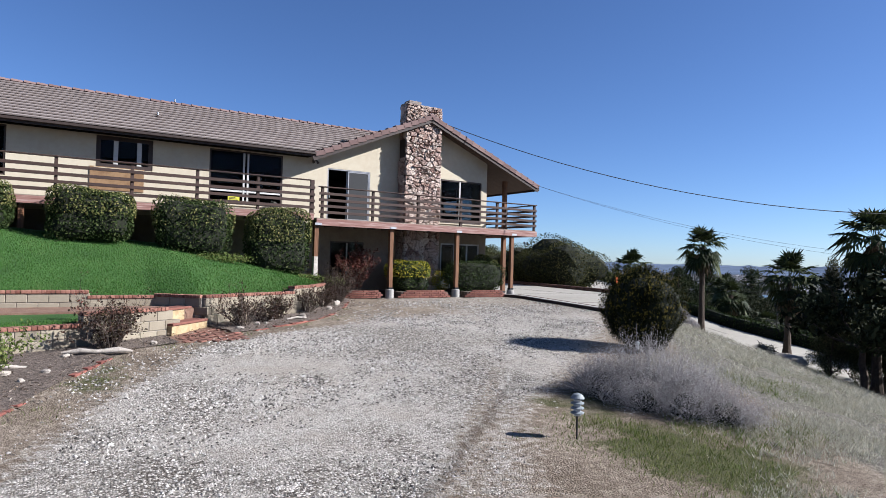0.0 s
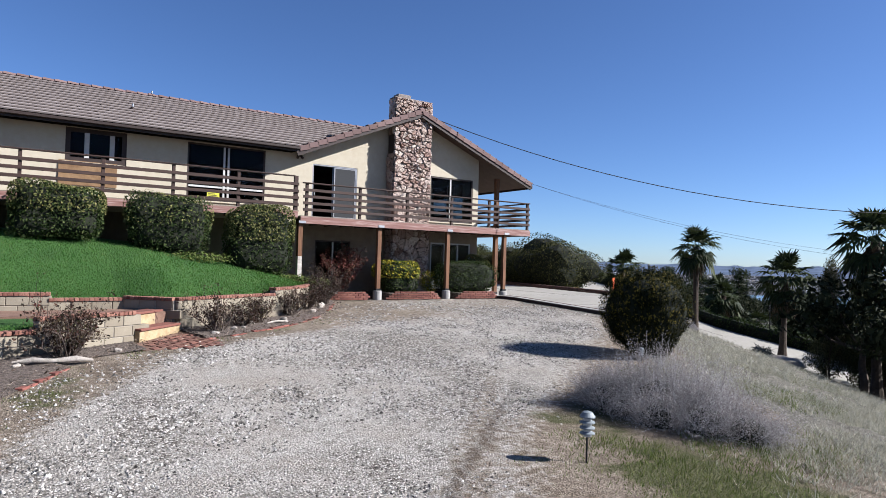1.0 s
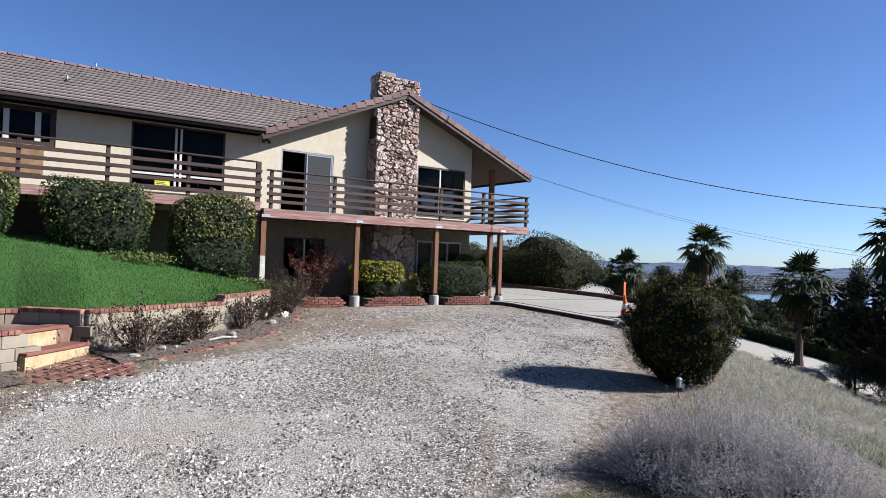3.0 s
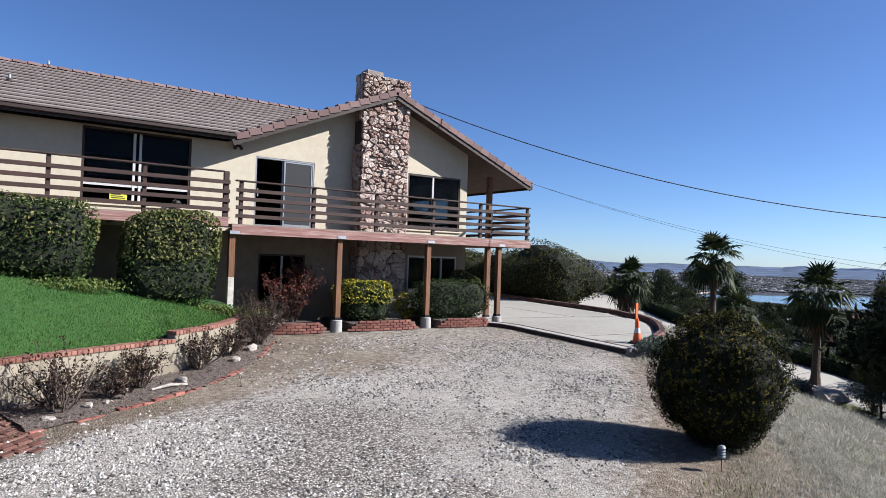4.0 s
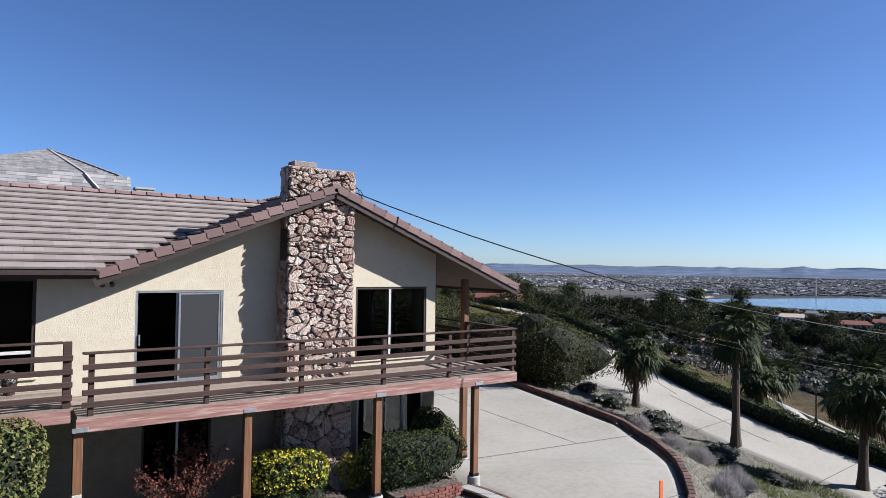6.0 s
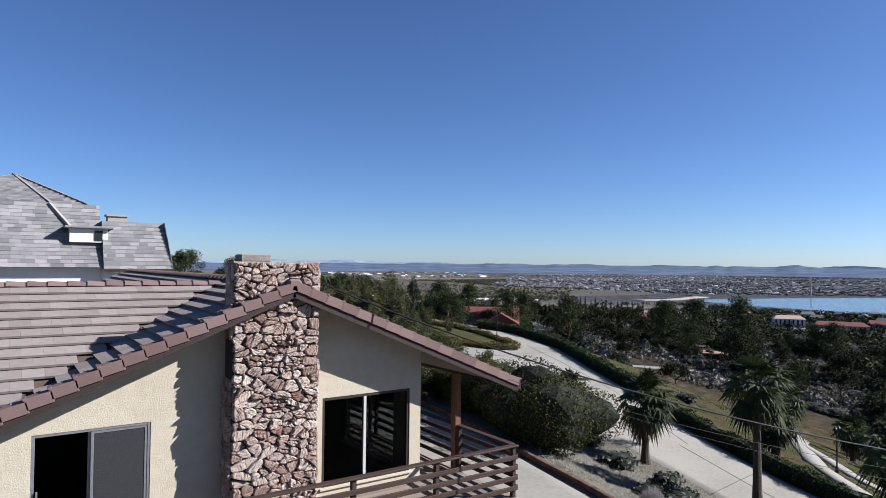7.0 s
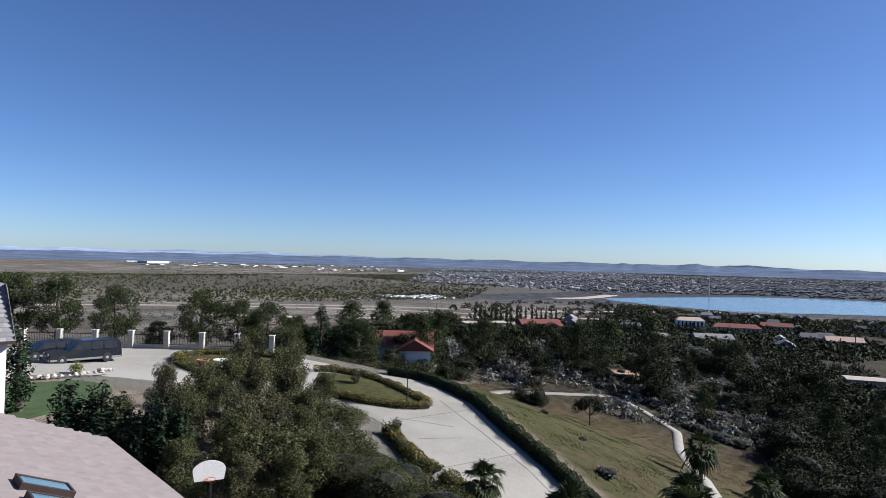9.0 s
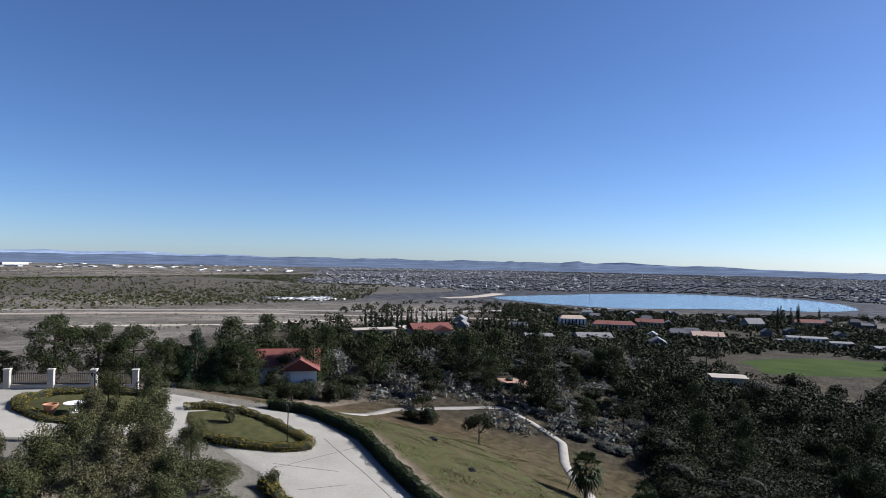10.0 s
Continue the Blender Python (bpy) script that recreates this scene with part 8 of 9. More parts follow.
clump_mass("sage_cover", x[k], y[k], rs.uniform(0.6, 1.5, k.sum()), 26, M["sage"], 706, "grey-green sagebrush covering the lower slope", "scrub", 0.24)
n = 17000
x, y = rs.uniform(60, 800, n), rs.uniform(-120, 480, n)
d = np.hypot(x - 40, y - 40)
band = ((y < 0.55 * x + 50) | ((y < 0.85 * x + 90) & (rs.uniform(0, 1, n) < 0.18))) & (d > 230) & off_lake(x, y)
fld = (x > 222) & (x < 360) & (y > 18) & (y < 80)
k = band & ~fld & (rs.uniform(0, 1, n) < 0.72 + 0.25 * patchy(x * 0.02, y * 0.02))
clump_mass("far_woods", x[k], y[k], rs.uniform(1.5, 4.3, k.sum()), 30, M["grove"], 701, "scattered dark trees across the flat below the hill", "trees", 0.26)
n = 9000
x, y = rs.uniform(60, 700, n), rs.uniform(-100, 900, n)
d = np.hypot(x - 40, y - 40)
k = (d > 75) & (rs.uniform(0, 1, n) < 0.5 + 0.3 * patchy(x * 0.03, y * 0.03)) & ~((x > 226) & (x < 400) & (y > 32) & (y < 98))
clump_mass("sage_scrub", x[k], y[k], rs.uniform(0.5, 1.3, k.sum()), 24, M["sage"], 702, "grey desert scrub dotted over the flats", "scrub", 0.22)
n = 34000
x, y = rs.uniform(100, 1300, n), rs.uniform(560, 1500, n)
k = (rs.uniform(0, 1, n) < 0.6 + 0.4 * patchy(x * 0.006, y * 0.006)) & (y > 0.75 * x + 150)
clump_mass("desert_scrub", x[k], y[k], rs.uniform(0.9, 2.3, k.sum()), 8, M["oak"], 703, "dark desert shrubs on the low hills", "scrub")


def houses_mass(name, x, y, w, d, h, seed, mat, label, pitched=True):
    """Small distant buildings with pitched or flat roofs as one mass."""
    rs = np.random.RandomState(seed)
    n = len(x)
    z = land(x, y) - 0.5
    a = rs.choice([0.0, 1.5708], n) + rs.normal(0.4, 0.05, n)
    ca, sa = np.cos(a), np.sin(a)
    cor = [(-1, -1, 0), (1, -1, 0), (1, 1, 0), (-1, 1, 0), (-1, -1, 1), (1, -1, 1), (1, 1, 1), (-1, 1, 1), (-0.75, 0, 1.6 if pitched else 1.02), (0.75, 0, 1.6 if pitched else 1.02)]
    V = np.zeros((n, 10, 3))
    for i, (u, v, t) in enumerate(cor):
        V[:, i, 0] = x + ca * u * w / 2 - sa * v * d / 2
        V[:, i, 1] = y + sa * u * w / 2 + ca * v * d / 2
        V[:, i, 2] = z + t * h
    F = np.array([(0, 1, 5, 4), (1, 2, 6, 5), (2, 3, 7, 6), (3, 0, 4, 7), (4, 5, 9, 8), (6, 7, 8, 9)])
    T = np.array([(5, 6, 9), (7, 4, 8)])
    me = bpy.data.meshes.new(name)
    faces = [tuple(b + i for i in f) for b in range(0, n * 10, 10) for f in list(F) + list(T)]
    me.from_pydata(V.reshape(-1, 3).tolist(), [], faces)
    ob = mesh_part(name, me, mat)
    return tagged(ob, label, "buildings", kind="stuff")


# bluish greys: distance haze mixed into the far town's colours
m = Mat("town", 0.85)
m.colour(m.ramp(m.island(), [(0.0, (0.045, 0.047, 0.054)), (0.5, (0.075, 0.076, 0.084)), (0.8, (0.12, 0.118, 0.122)), (0.95, (0.2, 0.2, 0.2)), (1.0, (0.5, 0.5, 0.5))]))
M["town"] = m.m
m = Mat("sheds", 0.6)
m.colour(m.ramp(m.island(), [(0.0, (0.13, 0.13, 0.128)), (0.45, (0.28, 0.28, 0.276)), (1.0, (0.62, 0.62, 0.612))]))
M["sheds"] = m.m
SHORE = [(764, 512), (830, 505), (926, 480), (1010, 455), (1077, 428), (1125, 390), (1149, 346), (1158, 300), (1156, 267), (1160, 225), (1152, 184), (1110, 150), (1052, 118), (990, 100), (932, 91), (890, 105), (856, 128), (836, 160), (820, 186), (795, 220), (760, 251), (730, 275), (710, 298), (700, 330), (705, 367), (710, 405), (723, 440), (735, 480)]
in_town = lambda x, y: off_lake(x, y) & (np.hypot(x, y) < 4300) & ((np.hypot(x, y) > 1120) | (y < 0.2 * x) & (np.hypot(x, y) > 880)) & (y > -0.35 * x) & (y < 1.05 * x + 150)
n = 60000
r_, a_ = 1100 + 3200 * rs.uniform(0, 1, n) ** 0.75, rs.uniform(0.6, 1.95, n)
x, y = r_ * np.sin(a_), r_ * np.cos(a_)
k = in_town(x, y) & (rs.uniform(0, 1, n) < 0.62 + 0.3 * patchy(x * 0.004, y * 0.004))
houses_mass("far_town", x[k], y[k], rs.uniform(5, 10, k.sum()), rs.uniform(4, 7, k.sum()), rs.uniform(1.6, 2.8, k.sum()), 711, M["town"], "wide town of low houses across the valley")
n = 90000
r_, a_ = 1000 + 3300 * rs.uniform(0, 1, n) ** 0.75, rs.uniform(0.3, 1.95, n)
x, y = r_ * np.sin(a_), r_ * np.cos(a_)
k = off_lake(x, y) & (in_town(x, y) | (rs.uniform(0, 1, n) < 0.3)) & (rs.uniform(0, 1, n) < 0.65 + 0.3 * patchy(x * 0.005 + 2, y * 0.005))
clump_mass("town_trees", x[k], y[k], rs.uniform(1.3, 3.0, k.sum()), 3, M["pine"], 712, "street trees among the far town", "trees")
n = 150
r_, a_ = rs.uniform(2250, 3480, n), rs.uniform(0.27, 0.68, n)
x, y = r_ * np.sin(a_), r_ * np.cos(a_)
k = rs.uniform(0, 1, n) < 0.35 + 0.6 * patchy(x * 0.004, y * 0.004)
houses_mass("far_sheds", x[k], y[k], rs.uniform(12, 70, k.sum()) * rs.uniform(0.4, 1.2, k.sum()), rs.uniform(8, 24, k.sum()), rs.uniform(2.0, 4.6, k.sum()), 713, M["sheds"], "pale industrial sheds on the plain", False)
x, y = 3020 * np.sin(np.radians([18.0, 17.4, 24.5])), 3020 * np.cos(np.radians([18.0, 17.4, 24.5]))
houses_mass("far_sheds", x, y, np.array([110.0, 90.0, 70.0]), np.array([60.0, 40.0, 30.0]), np.array([10.0, 6.0, 5.0]), 716, M["sheds"], "large white industrial halls on the plain", False)
n = 80
x, y = 508 + rs.normal(0, 20, n), 598 + rs.normal(0, 14, n)
houses_mass("yard_sheds", x, y, rs.uniform(4, 9, n), rs.uniform(2.5, 5, n), rs.uniform(1.8, 3, n), 714, M["sheds"], "white trailers and sheds beside the highway", False)
n = 26
x, y = rs.uniform(300, 680, n), rs.uniform(60, 300, n)
k = (x > 350) | (y > 100)
houses_mass("valley_houses", x[k], y[k], rs.uniform(8, 13, k.sum()), rs.uniform(6, 9, k.sum()), rs.uniform(2.8, 4.2, k.sum()), 715, M["town"], "scattered ranch houses among trees near the lake")

# lake
bm = bmesh.new()
top = [bm.verts.new((x, y, -35.6)) for x, y in SHORE]
bm.faces.new(top)
m = Mat("water", 0.12, 0, 0.5)
m.b.inputs["Base Color"].default_value = (0.05, 0.078, 0.11, 1)
m.bump(m.noise(0.25, 3, co=m.world_co()), 0.7, 0.5)
tagged(part("lake", bm, m.m), "calm blue reservoir in the valley", "lake", kind="structure")
tower = empty("lake_fountain", (1088, 514, -36.2), "tall white water jet on the far shore", "water jet")
bm = bmesh.new()
lathe(bm, [(1.2, 0), (0.8, 12), (0.6, 26), (0.3, 31)], 8)
part("jet", bm, M["sheds"], tower)

# highway and dirt roads on the plain


def far_road(name, pts, w, mat, label, lift=0.5):
    bm = bmesh.new()
    P = np.array(pts, float)
    seg = np.concatenate([[0], np.cumsum(np.linalg.norm(np.diff(P, axis=0), axis=1))])
    prev = None
    for t in np.linspace(0, seg[-1], 60):
        x, y = np.interp(t, seg, P[:, 0]), np.interp(t, seg, P[:, 1])
        dx, dy = np.interp(t + 9, seg, P[:, 0]) - np.interp(t - 9, seg, P[:, 0]), np.interp(t + 9, seg, P[:, 1]) - np.interp(t - 9, seg, P[:, 1])
        q = math.hypot(dx, dy) + 1e-9
        row = [bm.verts.new((x + dy / q * o, y - dx / q * o, land1(x + dy / q * o, y - dx / q * o) + l)) for o, l in ((-w / 2 - 1, -0.5), (-w / 2, lift), (w / 2, lift), (w / 2 + 1, -0.5))]
        if prev:
            for j in range(3):
                bm.faces.new((prev[j], prev[j + 1], row[j + 1], row[j]))
        prev = row
    bmesh.ops.recalc_face_normals(bm, faces=bm.faces)
    tagged(part(name, bm, mat), label, "road", kind="structure")


M["far_asphalt"] = simple("far_asphalt", (0.16, 0.144, 0.128), (0.216, 0.2, 0.176), 0.05, 0.9)
M["bare_sand"] = simple("bare_sand", (0.24, 0.2, 0.16), (0.32, 0.272, 0.216), 0.03, 0.95)
far_road("highway", [(-300, 660), (100, 625), (330, 500), (480, 372), (640, 330), (700, 300)], 14, M["far_asphalt"], "grey highway crossing the desert flat")
far_road("dirt_road", [(-300, 560), (120, 520), (330, 430), (430, 330), (470, 262)], 9, M["bare_sand"], "pale dirt road across the flat")
far_road("dirt_road", [(100, 250), (180, 300), (300, 330), (420, 330)], 6, M["bare_sand"], "pale dirt road near the scrub", 0.3)
far_road("dirt_road", [(690, 540), (735, 530), (790, 540), (860, 560)], 20, M["bare_sand"], "bare sandy ground beside the lake")
for k in range(9):
    a = [(400 + 330 * k, 2300 - 200 * k), (900 + 330 * k, 1500 - 190 * k)]
    far_road("town_street", [a[0], a[1]], 16, M["bare_sand"], "straight pale street across the far plain", 0.8)

# a low dark rise and the hills on the horizon


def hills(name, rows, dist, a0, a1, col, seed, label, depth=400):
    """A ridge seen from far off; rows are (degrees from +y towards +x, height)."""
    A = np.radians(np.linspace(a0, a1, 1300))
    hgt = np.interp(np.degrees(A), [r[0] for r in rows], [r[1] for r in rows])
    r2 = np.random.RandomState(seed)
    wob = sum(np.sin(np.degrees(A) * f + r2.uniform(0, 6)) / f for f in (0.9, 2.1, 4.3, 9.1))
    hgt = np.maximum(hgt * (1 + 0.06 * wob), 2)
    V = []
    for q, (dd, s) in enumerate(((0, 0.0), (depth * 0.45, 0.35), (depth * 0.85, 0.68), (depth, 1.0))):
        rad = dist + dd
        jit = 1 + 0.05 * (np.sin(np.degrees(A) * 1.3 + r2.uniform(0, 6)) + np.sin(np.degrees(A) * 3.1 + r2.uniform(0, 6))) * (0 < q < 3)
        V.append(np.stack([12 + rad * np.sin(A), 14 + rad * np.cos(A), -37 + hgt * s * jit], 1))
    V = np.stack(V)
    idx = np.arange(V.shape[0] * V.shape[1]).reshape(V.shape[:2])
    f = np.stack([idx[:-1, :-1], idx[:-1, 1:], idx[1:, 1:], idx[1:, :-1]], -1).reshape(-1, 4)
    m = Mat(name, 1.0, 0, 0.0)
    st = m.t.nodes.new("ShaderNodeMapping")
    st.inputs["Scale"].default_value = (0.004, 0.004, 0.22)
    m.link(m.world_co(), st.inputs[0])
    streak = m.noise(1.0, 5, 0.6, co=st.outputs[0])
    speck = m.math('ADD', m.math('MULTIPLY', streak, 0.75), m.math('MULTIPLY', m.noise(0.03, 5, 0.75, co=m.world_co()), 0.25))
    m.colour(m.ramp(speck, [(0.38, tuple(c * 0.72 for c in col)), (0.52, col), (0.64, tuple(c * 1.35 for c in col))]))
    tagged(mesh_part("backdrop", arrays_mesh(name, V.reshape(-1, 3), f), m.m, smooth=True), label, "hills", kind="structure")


# blue-grey near and paler far: the distance haze is in these colours
hills("hill_near", [(-60, 40), (17, 44), (25, 48), (33, 51), (43, 55), (52, 52), (57.4, 53), (58.2, 63), (58.9, 52), (62.5, 48), (63.3, 61), (64.1, 71), (64.8, 60), (65.8, 46), (67, 40), (72, 37), (74, 43), (75.8, 46), (77.5, 35), (80.7, 27), (83.8, 20), (85.5, 33), (87, 24), (110, 25), (190, 30)], 3500, -70, 190, (0.084, 0.108, 0.155), 801, "desert plain rising to low hills, coloured blue-grey with haze", 1000)
hills("hill_far", [(-60, 60), (17, 63), (25, 69), (33, 60), (43, 50), (58, 45), (65.0, 50), (66.5, 61), (69, 56), (72.3, 48), (75, 45), (83, 25), (190, 25)], 4750, -70, 190, (0.19, 0.24, 0.33), 802, "distant mountain ridge, coloured pale with haze", 150)


def low_hill(name, x, y, rx, ry, h, rot, mat, label):
    bm = bmesh.new()
    bmesh.ops.create_grid(bm, x_segments=30, y_segments=16, size=1.0)
    for v in bm.verts:
        r = math.hypot(v.co.x, v.co.y)
        z = h * (0.5 + 0.5 * math.cos(math.pi * min(r, 1))) * (1 + 0.12 * math.sin(9 * v.co.x) + 0.1 * math.sin(13 * v.co.y + 2))
        a, b = v.co.x * rx, v.co.y * ry
        v.co = Vector((x + a * math.cos(rot) - b * math.sin(rot), y + a * math.sin(rot) + b * math.cos(rot), -36.4 + z))
    tagged(part(name, bm, mat, smooth=True), label, "hill", kind="structure")


low_hill("low_rise", 500, 960, 560, 230, 15, -0.55, simple("rise", (0.026, 0.023, 0.017), (0.078, 0.065, 0.046), 0.02, 0.95, fine=0.2), "long low scrub-covered rise on the plain")

# ---- neighbouring house ----
M["grey_tile"] = simple("grey_tile", (0.0976, 0.0952, 0.0976), (0.242, 0.23, 0.225), 0.8, 0.9, 0.4, vary='isl', lo=0.25, hi=0.75)
M["red_tile"] = simple("red_tile", (0.0992, 0.0288, 0.0216), (0.178, 0.06, 0.0432), 1.2, 0.85, 0.4, vary='isl')
M["tan_wall"] = simple("tan_wall", (0.252, 0.216, 0.174), (0.33, 0.288, 0.24), 1.0, 0.9)
M["pane_dark"] = simple("pane_dark", (0.012, 0.0136, 0.016), (0.024, 0.0264, 0.0304), 2, 0.25, 0.0, spec=0.2)


def shingle_plane(name, o, a, u, w_bottom, w_top, slant, n_up, tw, te, mat, parent, proud=0.035, seed=1):
    """Courses of flat tiles on a sloped plane; slant shifts the left edge per course."""
    rs = random.Random(seed)
    o, a, u = Vector(o), Vector(a).normalized(), Vector(u).normalized()
    n = a.cross(u).normalized()
    if n.z < 0 and abs(n.z) > 0.05:
        n = -n
    vs, fs = [], []
    for j in range(n_up):
        left = slant * j
        width = w_bottom + (w_top - w_bottom) * j / max(n_up - 1, 1)
        s = -rs.uniform(0, tw)
        while s < width:
            w = tw * rs.uniform(0.85, 1.15)
            l0, l1 = max(s, 0), min(s + w - 0.01, width)
            if l1 - l0 > 0.05:
                p = o + a * (left + l0) + u * (j * te)
                b = len(vs)
                for dx, dy, dz in ((0, -0.02, 0), (1, -0.02, 0), (1, te, 0), (0, te, 0), (0, -0.02, proud), (1, -0.02, proud), (1, te, 0.012), (0, te, 0.012)):
                    vs.append(tuple(p + a * (dx * (l1 - l0)) + u * dy + n * dz))
                fs += [tuple(b + k for k in f) for f in TF]
            s += w
    return tagged(mesh_part(name, arrays_mesh(name, vs, fs), mat, parent), kind="stuff")


nb = empty("neighbour_house", (10, 58, 2.7), "large white house with steep grey shingle roofs", "house")
NB = Matrix.Translation((-10, -58, -2.7))


def nb_part(name, bm, mat, label=""):
    ob = part(name, bm, mat, nb, label)
    ob.matrix_parent_inverse = NB
    return ob


nb_part("wall", boxes((-14, 15.0, 55.0, 66, 2.0, 7.2), (15.001, 18.7, 54.5, 65, 2.0, 7.1)), M["white_wall"])
bm = bmesh.new()
for lo, hi in (([(15.01, 54.1), (19.05, 54.1), (19.05, 65.4), (15.01, 65.4)], [(15.01, 55.6), (18.7, 55.6), (18.7, 64.6), (15.01, 64.6)]),):
    a = [bm.verts.new((x, y, 7.1)) for x, y in lo]
    b = [bm.verts.new((x, y, 10.15)) for x, y in hi]
    bm.faces.new(a[::-1]), bm.faces.new(b)
    for k in range(4):
        bm.faces.new((a[k], a[(k + 1) % 4], b[(k + 1) % 4], b[k]))
nb_part("roof", bm, M["grey_tile"])
bm = bmesh.new()
prof = [(-14.5, 7.2), (15.0, 7.2), (15.0, 11.2), (-14.5, 11.2)]
ya = lambda z: 54.4 + (z - 7.2) * 0.62
f = [bm.verts.new((x, ya(z), z)) for x, z in prof]
b = [bm.verts.new((x, 66.5 - (z - 7.2) * 0.62, z)) for x, z in prof]
bm.faces.new(f), bm.faces.new(b[::-1])
for k in range(4):
    bm.faces.new((f[k], f[(k + 1) % 4], b[(k + 1) % 4], b[k]))
bmesh.ops.recalc_face_normals(bm, faces=bm.faces)
main_roof = nb_part("roof", bm, M["grey_tile"])
sl = Vector((0, 0.62, 1)).normalized()
t1 = shingle_plane("shingles", (-2.0, ya(7.2), 7.2), (1, 0, 0), sl, 17.0, 17.0, 0.0, 17, 0.62, 0.277, M["grey_tile"], main_roof, seed=2)
# upper hip roof behind the steep front
APEX = Vector((10.4, 64.7, 13.75))
bm = bmesh.new()
hx0, hx1, hy0, hy1, hz = 4.8, 14.4, 57.0, 72.4, 11.19
base = [bm.verts.new((x, y, hz)) for x, y in ((hx0, hy0), (hx1, hy0), (hx1, hy1), (hx0, hy1))]
tip = bm.verts.new(APEX)
bm.faces.new(base[::-1])
for k in range(4):
    bm.faces.new((base[k], base[(k + 1) % 4], tip))
nb_part("roof", bm, M["grey_tile"])
t2 = shingle_plane("shingles", (hx0, hy0, hz + 0.01), (1, 0, 0), APEX - Vector((APEX.x, hy0, hz)), hx1 - hx0, 0.1, (APEX.x - hx0) / 24, 24, 0.62, 0.338, M["grey_tile"], main_roof, seed=3)
t6 = shingle_plane("shingles", (hx1, hy0, hz + 0.01), (0, 1, 0), APEX - Vector((hx1, APEX.y, hz)), hy1 - hy0, 0.1, (APEX.y - hy0) / 14, 14, 0.62, 0.337, M["grey_tile"], main_roof, seed=6)
sr = Vector((0, 1.5, 3.05)).normalized()
t3 = shingle_plane("shingles", (15.02, 54.12, 7.1), (1, 0, 0), sr, 4.0, 3.66, 0.0, 12, 0.55, 0.28, M["grey_tile"], main_roof, seed=4)
t4 = shingle_plane("shingles", (19.03, 54.1, 7.1), (0, 1, 0), Vector((-0.35, 0.1, 3.05)).normalized(), 11.0, 9.0, 0.1, 11, 0.55, 0.28, M["grey_tile"], main_roof, seed=5)
for t in (t1, t2, t3, t4, t6):
    t.matrix_parent_inverse = Matrix.Identity(4)
nb_part("dormer", boxes((13.2, 15.3, 55.0, 57.6, 8.75, 9.6)), M["white_wall"], "white recess below the upper roof")
nb_part("dormer_roof", boxes((12.9, 15.6, 54.7, 57.6, 9.601, 9.75), c=0.03), M["grey_tile"])
nb_part("dormer_window", boxes((14.55, 15.0, 54.96, 54.999, 8.85, 9.5)), M["pane_dark"])
bm = bmesh.new()
beam(bm, APEX + Vector((0, 0, 0.03)), (12.3, hy0, 11.25), 0.2, 0.1)
beam(bm, (12.2, ya(11.2) - 0.05, 11.2), (14.0, ya(8.7) - 0.12, 8.75), 0.25, 0.14)
beam(bm, APEX + Vector((0, 0, 0.03)), (hx1, hy0, hz + 0.06), 0.2, 0.1)
nb_part("hip_cap", bm, M["grey_tile"])
nb_part("eave_board", boxes((15.0, 19.08, 54.04, 54.099, 6.95, 7.12), (19.051, 19.11, 54.04, 65.4, 6.95, 7.12)), M["dark_trim"])
nb_part("chimney", boxes((15.9, 17.1, 60, 61, 10.0, 10.75), (15.8, 17.2, 59.9, 61.1, 10.751, 10.9)), M["pier"])

# ---- gate pillars, low walls and iron fence ----
PIL = [(43.1 - 2.66 * k, 71.3 + 2.13 * k) for k in range(8)]
M["pillar"] = simple("pillar", (0.288, 0.265, 0.23), (0.38, 0.357, 0.317), 3, 0.9, 0.4)
for k, (x, y) in enumerate(PIL):
    z = land1(x, y) - 0.05
    g = empty("gate_pillar", (x, y, z), "pale stone pillar with a cap and lantern", "pillar", "pillars along the drive", rz=-38.7)
    part("shaft", boxes((-0.24, 0.24, -0.24, 0.24, -0.4, 1.75), c=0.02), M["pillar"], g)
    part("cap", boxes((-0.30, 0.30, -0.30, 0.30, 1.751, 1.85), c=0.025), M["pillar"], g)
    bm = bmesh.new()
    lathe(bm, [(0.03, 1.85), (0.03, 2.0), (0.09, 2.03), (0.11, 2.22), (0.02, 2.32)], 8)
    part("lantern", bm, M["metal_dark"], g)
    if k < len(PIL) - 1:
        x2, y2 = PIL[k + 1]
        L = math.dist((x, y), (x2, y2))
        mid = ((x + x2) / 2, (y + y2) / 2)
        fz = min(z, land1(x2, y2) - 0.05)
        fe = empty("fence_panel", (*mid, fz), "low pale wall with black iron railing above", "fence", "fence panels", rz=math.degrees(math.atan2(y2 - y, x2 - x)))
        h = L / 2 - 0.25
        part("low_wall", boxes((-h, h, -0.1, 0.1, -0.5, 0.5), c=0.01), M["pillar"], fe)
        part("rail", boxes((-h, h, -0.015, 0.015, 0.56, 0.6)), M["metal_dark"], fe)
        part("rail", boxes((-h, h, -0.015, 0.015, 1.42, 1.46)), M["metal_dark"], fe)
        bar = None
        nbar = int(2 * h / 0.15)
        for i in range(nbar):
            xx = -h + (i + 0.5) * 2 * h / nbar
            if bar is None:
                bar = part("bar", boxes((-0.011, 0.011, -0.011, 0.011, 0.5, 1.6)), M["metal_dark"], fe)
                bar.location.x = xx
            else:
                o = new("bar", bar.data)
                o.parent = fe
                o.location.x = xx

